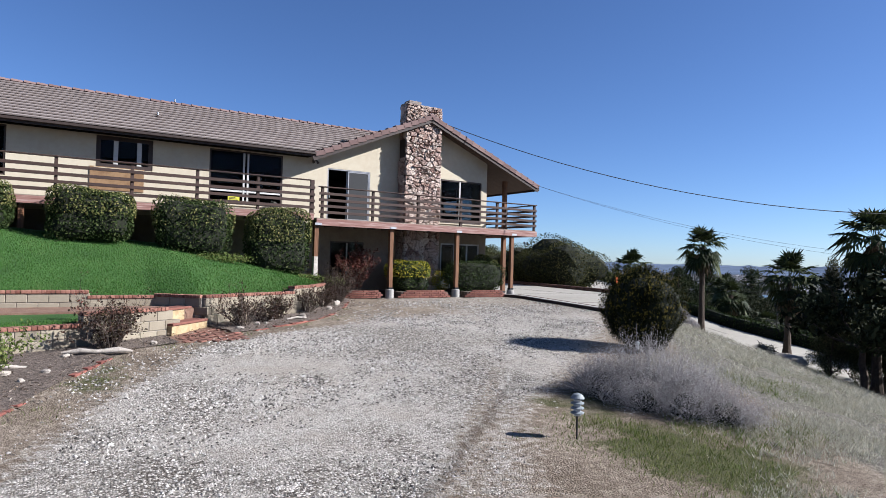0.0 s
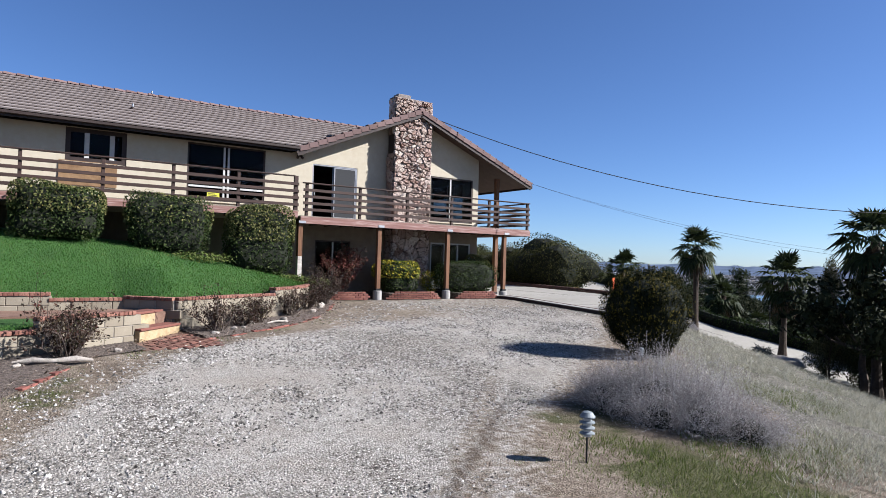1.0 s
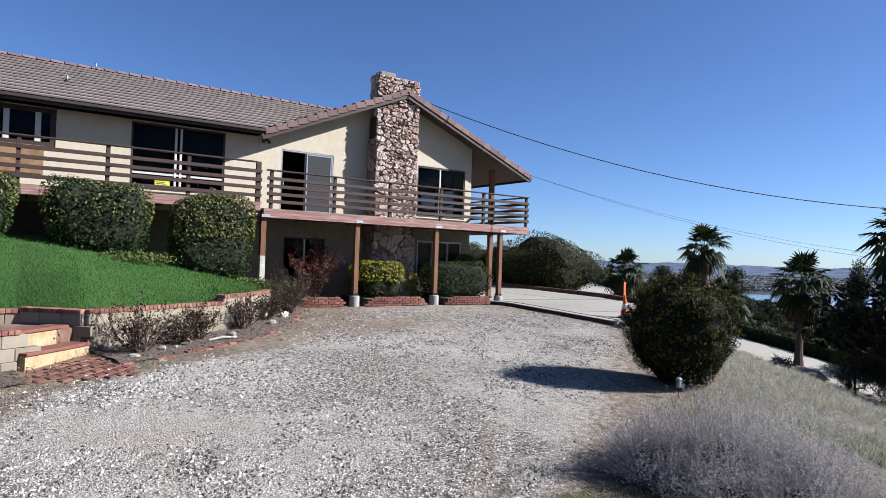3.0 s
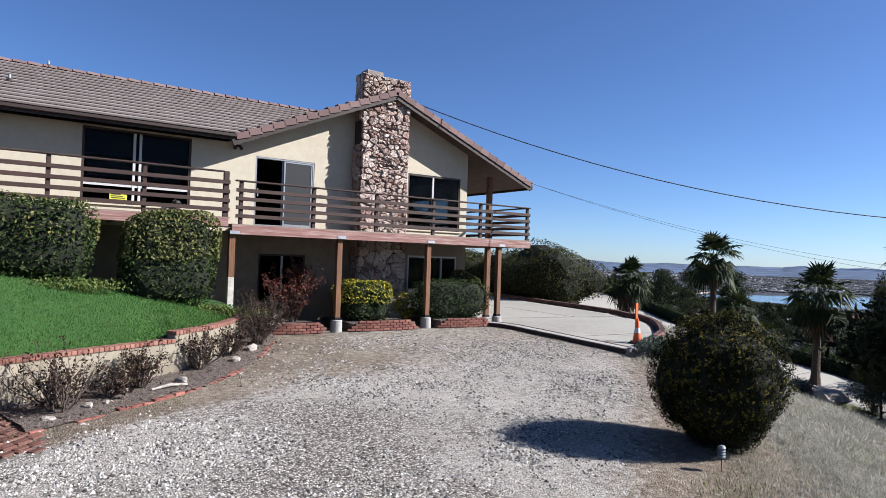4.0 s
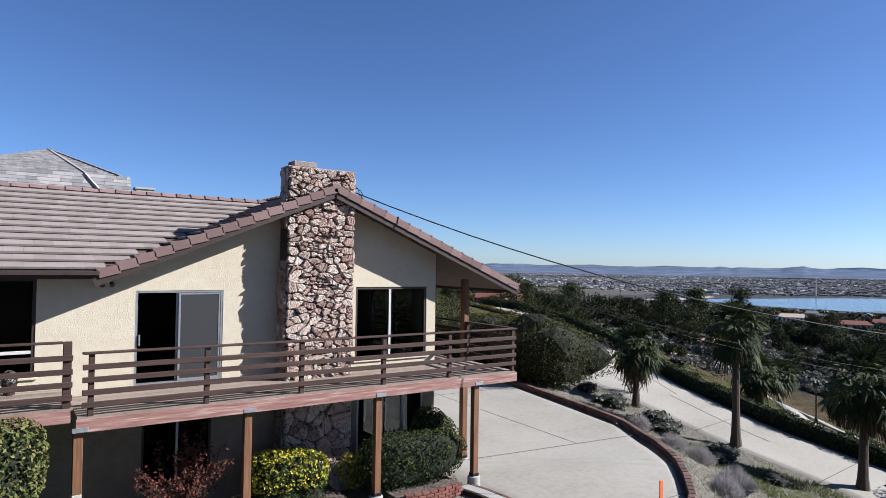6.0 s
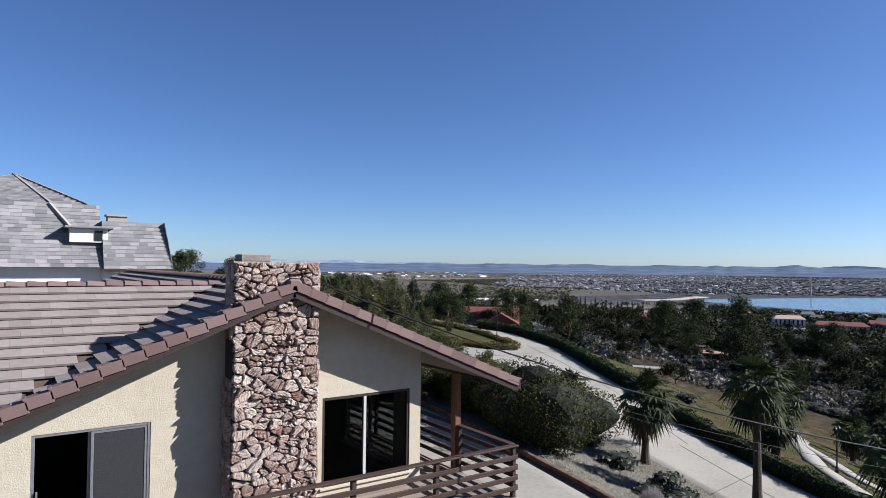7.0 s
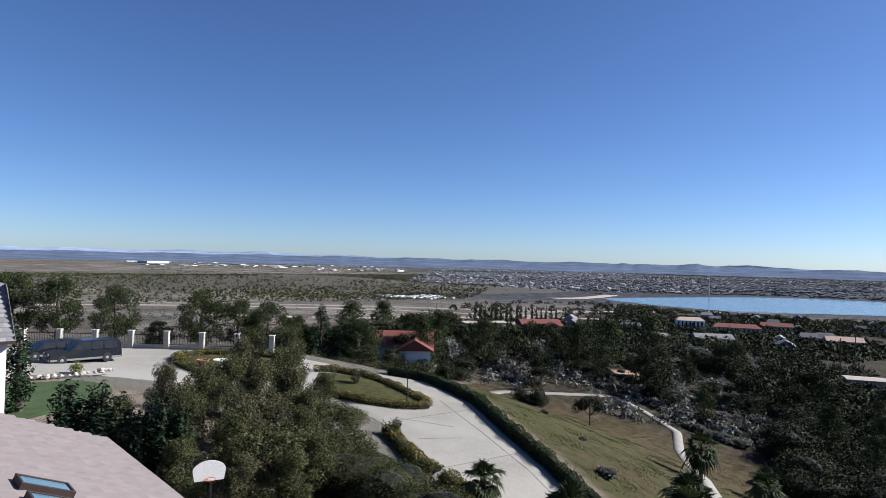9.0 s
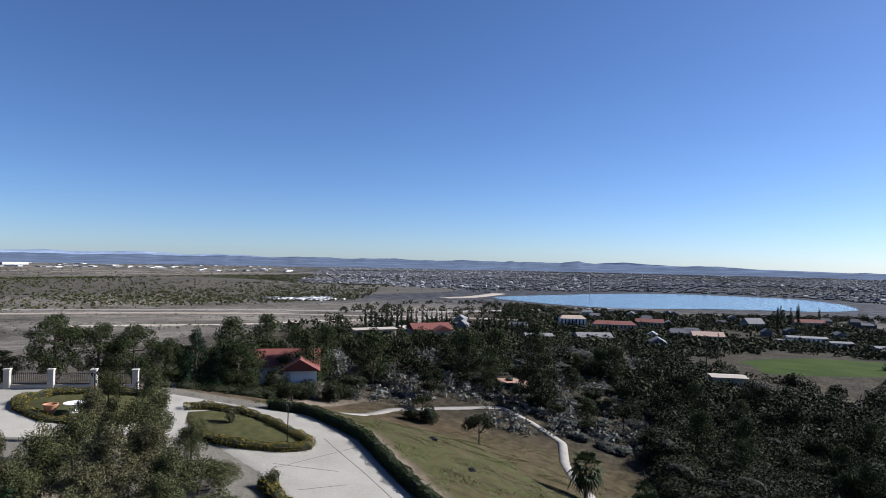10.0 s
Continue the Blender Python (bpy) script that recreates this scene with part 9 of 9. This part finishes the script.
# ---- parked vehicles ----
M["car_paint"] = simple("car_paint", (0.012, 0.0135, 0.016), (0.016, 0.018, 0.021), 2, 0.22, 0.0, metal=0.2, spec=0.5)
M["car_paint_2"] = simple("car_paint_2", (0.016, 0.0176, 0.0224), (0.0224, 0.024, 0.0288), 2, 0.2, 0.0, metal=0.4, spec=0.6)
M["car_trim"] = simple("car_trim", (0.128, 0.132, 0.136), (0.176, 0.18, 0.184), 3, 0.5)
M["tyre"] = simple("tyre", (0.012, 0.012, 0.0128), (0.024, 0.024, 0.0248), 20, 0.9)


def vehicle(at, rz, L, W, H, hood, paint, label):
    """A parked wagon or car with its front towards -x."""
    ob = empty("parked_car", at, label, "car", rz=rz)
    sill, belt = 0.42, H * 0.58
    prof = [(-L / 2, sill + 0.12), (-L / 2 + 0.04, belt * 0.92), (-L / 2 + hood, belt), (-L / 2 + hood + 0.65, H - 0.06), (-L / 2 + hood + 1.1, H), (L / 2 - 0.45, H), (L / 2 - 0.12, H - 0.12), (L / 2 - 0.02, belt), (L / 2, sill + 0.1), (L / 2 - 0.1, sill - 0.12), (-L / 2 + 0.1, sill - 0.12)]
    bm = bmesh.new()
    rows = []
    for s in (-1, 1):
        rows.append([bm.verts.new((x, s * W / 2 * (1 - 0.16 * max(0, (z - belt) / (H - belt))), z)) for x, z in prof])
    n = len(prof)
    bm.faces.new(rows[0]), bm.faces.new(rows[1][::-1])
    for k in range(n):
        bm.faces.new((rows[0][k], rows[1][k], rows[1][(k + 1) % n], rows[0][(k + 1) % n]))
    bmesh.ops.recalc_face_normals(bm, faces=bm.faces)
    bmesh.ops.bevel(bm, geom=list(bm.edges), offset=0.05, segments=2, affect='EDGES')
    part("body", bm, paint, ob, smooth=False)
    x0, x1 = -L / 2 + hood + 0.62, L / 2 - 0.3
    cuts = [x0, x0 + (x1 - x0) * 0.33, x0 + (x1 - x0) * 0.63, x1]
    for s in (-1, 1):
        for i in range(3):
            bm = bmesh.new()
            za, zb = belt + 0.06, H - 0.12
            ys_ = [s * (W / 2 * (1 - 0.16 * (z - belt) / (H - belt)) + 0.006) for z in (za, zb)]
            xa, xb = cuts[i] + (0.05 if i else -0.15), cuts[i + 1] - 0.05
            quad(bm, [(xa, ys_[0], za), (xb, ys_[0], za), (xb - (0.1 if i == 2 else 0), ys_[1], zb), (xa + (0.28 if i == 0 else 0), ys_[1], zb)])
            ex = bmesh.ops.extrude_face_region(bm, geom=list(bm.faces))
            for v in ex["geom"]:
                if isinstance(v, bmesh.types.BMVert):
                    v.co.y -= s * 0.02
            part("side_window", bm, M["pane_dark"], ob)
        part("side_trim", boxes((-L / 2 + 0.1, L / 2 - 0.1, s * (W / 2 + 0.012) - 0.012, s * (W / 2 + 0.012) + 0.012, sill - 0.1, sill + 0.06), c=0.004), M["car_trim"], ob)
    ang = math.atan2(H - 0.06 - belt, 0.65)
    bm = bmesh.new()
    box(bm, -0.36, 0.36, -W / 2 * 0.84, W / 2 * 0.84, -0.008, 0.012, 0.004, pose(-L / 2 + hood + 0.31, 0, (belt + H) / 2 - 0.02, 0, -math.degrees(ang), 0))
    part("windscreen", bm, M["pane_dark"], ob)
    for s in (-1, 1):
        for x in (-L / 2 + 0.95, L / 2 - 1.2):
            wh = part("wheel", bmesh.new(), M["tyre"], ob)
            bm = bmesh.new()
            lathe(bm, [(0.24, -0.12), (0.36, -0.12), (0.385, -0.06), (0.385, 0.06), (0.36, 0.12), (0.24, 0.12)], 20)
            bmesh.ops.transform(bm, matrix=pose(x, s * (W / 2 - 0.08), 0.385, 90), verts=bm.verts)
            bm.to_mesh(wh.data), bm.free()
            bm = bmesh.new()
            lathe(bm, [(0.23, -0.10), (0.23, 0.10), (0.10, 0.125), (0.05, 0.13)], 14)
            bmesh.ops.transform(bm, matrix=pose(x, s * (W / 2 - 0.08), 0.385, 90 if s < 0 else -90), verts=bm.verts)
            part("rim", bm, M["galv"], wh)
        part("headlight", boxes((-L / 2 - 0.015, -L / 2 + 0.06, s * W * 0.36 - 0.16, s * W * 0.36 + 0.16, belt * 0.72, belt * 0.88), c=0.01), M["white_plastic"], ob)
        part("tail_light", boxes((L / 2 - 0.06, L / 2 + 0.012, s * W * 0.44 - 0.08, s * W * 0.44 + 0.08, belt * 0.75, belt * 1.15), c=0.01), M["brick_joined"], ob)
    part("bumper", boxes((-L / 2 - 0.07, -L / 2 + 0.05, -W / 2 + 0.05, W / 2 - 0.05, sill - 0.1, sill + 0.14), c=0.03), M["car_trim"], ob)
    part("bumper", boxes((L / 2 - 0.05, L / 2 + 0.07, -W / 2 + 0.05, W / 2 - 0.05, sill - 0.1, sill + 0.14), c=0.03), M["car_trim"], ob)
    return ob


vz = lambda x, y: land1(x, y) + 0.05
vehicle((27.0, 74.2, vz(27.0, 74.2)), 2, 5.6, 2.0, 1.9, 1.5, M["car_paint"], "dark grey full-size wagon parked on the concrete forecourt")
vehicle((25.0, 77.0, vz(25.0, 77.0)), 6, 4.6, 1.8, 1.55, 1.05, M["car_paint_2"], "dark blue car parked behind the wagon")

# forecourt of the neighbouring house, stones, pots, hoop, lamp posts
bed_patch("forecourt", [(19, 66.5), (24, 66.2), (28.5, 63.5), (32, 61.5), (36, 62), (38, 66), (36, 74), (30, 81), (24, 86), (18, 88), (15, 78)], M["concrete"], 0.07, "pale concrete forecourt with parked cars", "pavement")
for k in range(16):
    a = k / 15
    rock((20.4 + 6.8 * a, 66.2 - 0.9 * math.sin(a * 3.1) + rr.uniform(-0.15, 0.15), land1(22, 66) + 0.1), rr.uniform(0.14, 0.3), 160 + k, "white edging stone beside the neighbour's lawn", "white edging stones", M["pillar"])
shrub("agave", (25.0, 67.2, land1(25, 67)), (0.5, 0.5, 0.9), 200, 0.32, M["weed"], 171, label="spiky yellow-green plant beside the forecourt", category="plant", aspect=0.08, core=0, spread=0.5)
tz = land1(34.9, 67.6) + 0.18
tpot = empty("terracotta_pot", (34.9, 67.9, tz), "wide terracotta pot on the turning circle bed", "pot")
bm = bmesh.new()
lathe(bm, [(0.30, 0), (0.42, 0.35), (0.52, 0.62), (0.56, 0.64), (0.56, 0.72), (0.48, 0.72), (0.42, 0.55)], 20)
part("pot", bm, simple("terracotta", (0.24, 0.112, 0.06), (0.336, 0.176, 0.104), 6, 0.85), tpot)
bird = empty("stone_table", (36.2, 66.9, tz), "white round garden table on a pedestal", "table")
bm = bmesh.new()
lathe(bm, [(0.35, 0), (0.3, 0.08), (0.14, 0.15), (0.12, 0.6), (0.2, 0.68), (0.75, 0.7), (0.78, 0.76), (0.0, 0.77)], 20)
part("table", bm, M["white_wall"], bird)


def lamp_post(x, y, h, label):
    z = land1(x, y)
    ob = empty("lamp_post", (x, y, z), label, "street lamp", "lamp posts")
    bm = bmesh.new()
    lathe(bm, [(0.10, -0.1), (0.09, 0.3), (0.04, 0.4), (0.035, h)], 10)
    part("pole", bm, M["metal_dark"], ob)
    for s in (-1, 1):
        bm = bmesh.new()
        tube(bm, [(0, 0, h - 0.25), (0.14 * s, 0, h - 0.3), (0.2 * s, 0, h - 0.15)], 0.015, 6)
        part("arm", bm, M["metal_dark"], ob)
        bm = bmesh.new()
        lathe(bm, [(0.05, h - 0.15), (0.11, h + 0.05), (0.12, h + 0.08), (0.02, h + 0.2)], 8, (0.2 * s, 0, 0))
        part("lantern", bm, M["metal_dark"], ob)
    return ob


lamp_post(45.3, 52.6, 2.9, "dark twin-headed lamp post on the planted island")
lamp_post(38.3, 68.4, 2.6, "dark twin-headed lamp post in the turning circle")
lamp_post(48.4, 26.6, 2.4, "dark lamp post beside the footpath")

hx, hy = 23.8, 39.3
hoop = empty("basketball_hoop", (hx, hy, land1(hx, hy)), "white fan-shaped basketball backboard on a pole", "basketball hoop")
bm = bmesh.new()
tube(bm, [(0.1, 0.45, -0.1), (0.1, 0.4, 2.5), (0.05, 0.1, 3.0)], 0.05, 10)
part("pole", bm, M["metal_dark"], hoop)
bm = bmesh.new()
out = [(-0.58, 0), (0.58, 0)] + [(0.66 * math.cos(math.radians(a)), 0.42 + 0.42 * math.sin(math.radians(a))) for a in range(0, 181, 15)]
fr = [bm.verts.new((x, -0.02, 2.72 + z)) for x, z in out]
bk = [bm.verts.new((x, 0.02, 2.72 + z)) for x, z in out]
bm.faces.new(fr), bm.faces.new(bk[::-1])
for k in range(len(out)):
    bm.faces.new((fr[k], bk[k], bk[(k + 1) % len(out)], fr[(k + 1) % len(out)]))
bmesh.ops.recalc_face_normals(bm, faces=bm.faces)
part("backboard", bm, M["white_plastic"], hoop)
bm = bmesh.new()
tube(bm, [(0.23 * math.cos(k / 16 * 6.2832), -0.28 + 0.23 * math.sin(k / 16 * 6.2832), 2.86) for k in range(17)], 0.012, 6)
part("rim", bm, M["orange"], hoop)
hoop.rotation_euler.z = radians(-18)


# ---- houses below the hill ----
def far_house(x, y, w, d, h, rz, wall, roof_mat, label, rise=1.6, wing=None, hip=0.0, z=None):
    """A house with pitched tile roof, windows and an optional gabled wing to the front."""
    z = land1(x, y) if z is None else z
    ob = empty("house", (x, y, z), label, "house", "houses below the hill", rz=rz)

    def block(x0, x1, y0, y1, hh, ridge_along, up, hp):
        part("wall", boxes((x0, x1, y0, y1, -2.0, hh)), wall, ob)
        bm = bmesh.new()
        e = 0.5
        a = [bm.verts.new(p) for p in ((x0 - e, y0 - e, hh), (x1 + e, y0 - e, hh), (x1 + e, y1 + e, hh), (x0 - e, y1 + e, hh))]
        if ridge_along == 'x':
            b = [bm.verts.new(p) for p in ((x0 - e + hp, (y0 + y1) / 2, hh + up), (x1 + e - hp, (y0 + y1) / 2, hh + up))]
            bm.faces.new((a[0], a[1], b[1], b[0])), bm.faces.new((a[2], a[3], b[0], b[1])), bm.faces.new((a[1], a[2], b[1])), bm.faces.new((a[3], a[0], b[0]))
        else:
            b = [bm.verts.new(p) for p in (((x0 + x1) / 2, y0 - e + hp, hh + up), ((x0 + x1) / 2, y1 + e - hp, hh + up))]
            bm.faces.new((a[1], a[2], b[1], b[0])), bm.faces.new((a[3], a[0], b[0], b[1])), bm.faces.new((a[0], a[1], b[0])), bm.faces.new((a[2], a[3], b[1]))
        bm.faces.new(a[::-1])
        bmesh.ops.recalc_face_normals(bm, faces=bm.faces)
        r = part("roof", bm, roof_mat, ob)
        return r
    block(-w / 2, w / 2, -d / 2, d / 2, h, 'x', rise, hip)
    if wing:
        wx, ww, wl = wing
        block(wx - ww / 2, wx + ww / 2, -d / 2 - wl, -d / 2 - 0.02, h - 0.15, 'y', rise * 0.8, 0.0)
    k = -w / 2 + 1.4
    while k < w / 2 - 1.2:
        if not wing or abs(k - wing[0]) > wing[1] / 2 + 0.6:
            wd = part("window", boxes((k - 0.55, k + 0.55, -d / 2 - 0.05, -d / 2 - 0.005, 0.9, h - 0.5)), M["white_frame"], ob)
            part("pane", boxes((k - 0.47, k + 0.47, -d / 2 - 0.06, -d / 2 - 0.051, 0.98, h - 0.58)), M["pane_dark"], wd)
        k += 2.6
    return ob


far_house(74.8, 93.3, 13.0, 8, 3.0, -41, M["white_wall"], M["red_tile"], "white house with red tile roof among pines", 2.0, (4.2, 4.6, 3.0), 0.0, -4.3)
far_house(225, 185, 17, 10, 3.4, -30, M["tan_wall"], M["red_tile"], "tan house with red tile roof behind cypresses", 2.4, (3, 7, 4))
far_house(453, 232, 19, 11, 5.6, -55, M["white_wall"], simple("tan_tile", (0.288, 0.216, 0.168), (0.384, 0.296, 0.232), 0.3, 0.85), "large white two-storey house with tan roof", 2.2, None, 3)
far_house(455, 200, 30, 13, 3.6, -60, M["tan_wall"], M["red_tile"], "long low house with reddish roof", 2.2, None, 3)
far_house(500, 190, 20, 12, 3.6, -70, M["tan_wall"], M["red_tile"], "low tan house with reddish roof", 2.2)
far_house(272, 159, 12, 8, 3.0, -50, M["white_wall"], M["grey_tile"], "small building with pale metal roof", 1.0)
far_house(400, 120, 17, 10, 3.6, -62, M["tan_wall"], simple("tan_tile_2", (0.272, 0.184, 0.136), (0.368, 0.264, 0.208), 0.3, 0.85), "tan ranch house with clay roof", 2.2)
far_house(180, 55, 7.5, 5, 3.0, -60, M["tan_wall"], M["tan_wall"], "small square tan pump house", 0.3)
far_house(165, 160, 14, 6, 2.6, -25, M["tan_wall"], M["tan_wall"], "low tan flat-roofed outbuilding among scrub", 0.4)
far_house(250, 214, 16, 8, 3.0, -30, M["white_wall"], M["tan_wall"], "low white house beside the cypresses", 1.2)
far_house(470, 80, 22, 9, 3.4, -70, M["white_wall"], M["grey_tile"], "white mobile home with pale roof", 0.8)
far_house(445, 92, 9, 4, 2.8, -70, M["white_wall"], M["grey_tile"], "white trailer beside the pasture", 0.3)
far_house(455, 60, 12, 5, 3.0, -60, M["white_wall"], M["grey_tile"], "white shed beside the pasture", 0.8)
far_house(300, 22, 12, 5, 2.2, -65, M["white_wall"], M["grey_tile"], "open white shelter at the pasture's edge", 0.3)
far_house(620, 100, 22, 12, 4, -70, M["tan_wall"], M["red_tile"], "house with red roof near the lake", 2.4)
far_house(560, 130, 14, 10, 4, -40, M["tan_wall"], M["grey_tile"], "house with steep grey roof near the lake", 4.0)
far_house(420, 34, 16, 9, 3.2, -60, M["tan_wall"], M["grey_tile"], "low grey-roofed barn beside the pasture", 1.6)
far_house(300, 145, 16, 10, 3.2, -50, M["tan_wall"], M["grey_tile"], "grey-roofed house among trees", 1.8)


def power_pole(x, y, h, label):
    z = land1(x, y)
    ob = empty("power_pole", (x, y, z), label, "power pole", "power poles", rz=35)
    bm = bmesh.new()
    tube(bm, [(0, 0, -0.5), (0, 0, h)], [0.17, 0.11], 8)
    part("pole", bm, M["bark"], ob)
    part("crossarm", boxes((-1.1, 1.1, -0.06, 0.06, h - 0.7, h - 0.58)), M["bark"], ob)
    return ob


power_pole(172, 57.6, 11.5, "wooden power pole rising from dark scrub")
power_pole(230, 70.0, 10.5, "wooden power pole beside the pasture")
power_pole(300, 260, 10, "wooden power pole on the flat")
power_pole(225, 250, 10, "wooden power pole on the flat")

# ---- separate pieces: roof tiles, verge and ridge tiles, bricks, blocks ----
for p, a, u in near_tiles:
    ob = new("roof_tile", tile_me)
    ob.parent = roof
    ob.matrix_world = frame_of(p, a, u)
for s, xe, count in ((-1, 9.4, 15), (1, EAVE_R, 17)):
    d = Vector((s, 0, -SLOPE)).normalized()
    L = math.hypot(xe - RIDGE_X, SLOPE * (xe - RIDGE_X))
    for k in range(count):
        p = Vector((RIDGE_X, BARGE_Y, RIDGE_Z + 0.03)) + d * ((k + 1) * L / count)
        a = -d
        n = a.cross(Vector((0, 1, 0)))
        if n.z < 0:
            n = -n
        ob = new("verge_tile", bt)
        ob.parent = roof
        ob.matrix_world = Matrix(((a.x, 0, n.x, p.x), (a.y, 1, n.y, p.y), (a.z, 0, n.z, p.z + 0.035), (0, 0, 0, 1))) @ pose(0, 0, 0, 0, 7 if s < 0 else 2, 0)
part('apex_cap', boxes((RIDGE_X - 0.13, RIDGE_X + 0.13, BARGE_Y - 0.03, BARGE_Y + 0.32, RIDGE_Z - 0.06, RIDGE_Z + 0.115), c=0.04), M['barge_tile'], roof)
y = BARGE_Y + 0.3
while y < BACK_Y:
    if not (CH[2] - 0.45 < y < CH[3]):
        ob = new("ridge_tile", rt)
        ob.parent = roof
        ob.matrix_world = pose(RIDGE_X, y, RIDGE_Z + 0.06, -2.5, 0, 0)
    y += 0.36
x = WEST_X
while x < WEND_X - 0.15:
    ob = new("ridge_tile", rt)
    ob.parent = roof
    ob.matrix_world = pose(x, WING_Y, WRIDGE_Z + 0.05, -2.5, 0, -90)
    x += 0.36


def piece_mesh(name, lx, ly, lz, c, mat):
    bm = bmesh.new()
    box(bm, -lx / 2, lx / 2, -ly / 2, ly / 2, -lz / 2, lz / 2, c)
    me = bpy.data.meshes.new(name)
    bm.to_mesh(me), bm.free()
    me.materials.append(mat)
    return me


brick_me = piece_mesh("brick", 0.195, 0.10, 0.06, 0.006, M["brick"])
cap_me = piece_mesh("cap_brick", 0.085, 0.225, 0.07, 0.006, M["cap_brick"])
old_me = piece_mesh("old_brick", 0.195, 0.10, 0.06, 0.006, M["old_brick"])
kerb_me = piece_mesh("kerb_brick", 0.195, 0.10, 0.06, 0.006, M["kerb_brick"])
landing_me = piece_mesh("landing_brick", 0.195, 0.10, 0.06, 0.006, M["landing_brick"])
block_me = piece_mesh("block", 0.385, 0.175, 0.19, 0.008, M["block"])
pr = random.Random(31)


def piece(name, me, parent, m):
    ob = new(name, me)
    ob.parent = parent
    ob.matrix_parent_inverse = parent.matrix_world.inverted()
    ob.matrix_world = m
    return ob


def along(pts, step):
    """Places at even steps along a line, with the heading."""
    P = np.array(pts, float)
    seg = np.concatenate([[0], np.cumsum(np.linalg.norm(np.diff(P, axis=0), axis=1))])
    out = []
    for t in np.arange(step / 2, seg[-1], step):
        x, y = np.interp(t, seg, P[:, 0]), np.interp(t, seg, P[:, 1])
        i = min(np.searchsorted(seg, t, side='right') - 1, len(P) - 2)
        d = P[i + 1] - P[i]
        out.append((x, y, math.degrees(math.atan2(d[1], d[0]))))
    return out


for ob, pts, top, height in wall_jobs:
    for x, y, a in along(pts, 0.092):
        piece("cap_brick", cap_me, ob, pose(x, y, top - 0.035, pr.uniform(-1, 1), pr.uniform(-1, 1), a + pr.uniform(-2, 2)))
    rows = int(height / 0.2)
    for j in range(min(rows, 3)):
        off = along(pts, 0.395)
        for k, (x, y, a) in enumerate(off):
            sh = 0.1975 * (j % 2)
            piece("block", block_me, ob, pose(x + sh * math.cos(math.radians(a)), y + sh * math.sin(math.radians(a)), top - 0.17 - 0.2 * j, 0, 0, a + pr.uniform(-0.5, 0.5)))

for pl, x0, x1 in planter_jobs:
    mid, half = (x0 + x1) / 2, (x1 - x0) / 2
    for j in range(4):
        n = int((x1 - x0) / 0.205)
        for k in range(n):
            x = x0 + 0.1 + k * 0.205 + 0.1 * (j % 2)
            t = (x - mid) / half
            if abs(t) > 1.0 - 0.11 * j:
                continue
            y = 19.98 - 0.16 * (1 - t * t)
            piece("brick", brick_me, pl, pose(x, y, -0.0 + 0.07 * j, pr.uniform(-1.5, 1.5), pr.uniform(-1.5, 1.5), math.degrees(math.atan(0.32 * t / half)) + pr.uniform(-2, 2)))

edging = empty("brick_edging", (0, 0, 0), "single row of old red bricks edging the beds", "edging")
for x, y, a in along(EDGING, 0.21) + along(EDGING_2, 0.23):
    if patchy(x * 1.3, y * 1.3) + pr.gauss(0, 0.5) < -0.1:
        continue
    piece("brick", old_me, edging, pose(x, y, land1(x, y) - 0.002 + pr.uniform(-0.02, 0.012), pr.uniform(-5, 5), pr.uniform(-5, 5), a + pr.uniform(-6, 6)))
kerb = empty("slab_kerb", (0, 0, 0), "low red brick kerb round the concrete slab", "kerb")
KERB = [(18.9, 15.55), (19.4, 15.7), (20.4, 16.2), (21.6, 16.85), (22.6, 17.7), (23.4, 18.5), (24.7, 20.4), (25.8, 22.4), (26.4, 24.8), (26.9, 27.4), (27.5, 30.2), (28.1, 33), (28.7, 37), (29.1, 40), (29.5, 44)]
for j in range(2):
    for x, y, a in along(KERB, 0.25):
        piece("brick", kerb_me, kerb, pose(x, y, land1(x, y) + 0.06 + 0.105 * j, pr.uniform(-2, 2), 0, a + pr.uniform(-2, 2)) @ Matrix.Diagonal((1.22, 1.7, 1.6, 1)))
for i in range(-8, 9):
    for j in range(-12, 13):
        x, y = 4.25 + 0.208 * i * 0.72 - 0.108 * j * 0.69 + 0.07 * (j % 2), 14.0 + 0.208 * i * 0.69 + 0.108 * j * 0.72
        inside = (x - 3.7) * 0.69 - (y - 13.1) * 0.72
        if 3.55 < x < 4.95 and y < 14.75 and -0.5 < inside < 0.75 and y > 13.1 and x - y > -10.4 and pr.random() > 0.05:
            piece("brick", landing_me, landing, pose(x, y, land1(x, y) - 0.013 + pr.uniform(-0.004, 0.004), pr.uniform(-1, 1), pr.uniform(-1, 1), 43.8 + pr.uniform(-2, 2)))
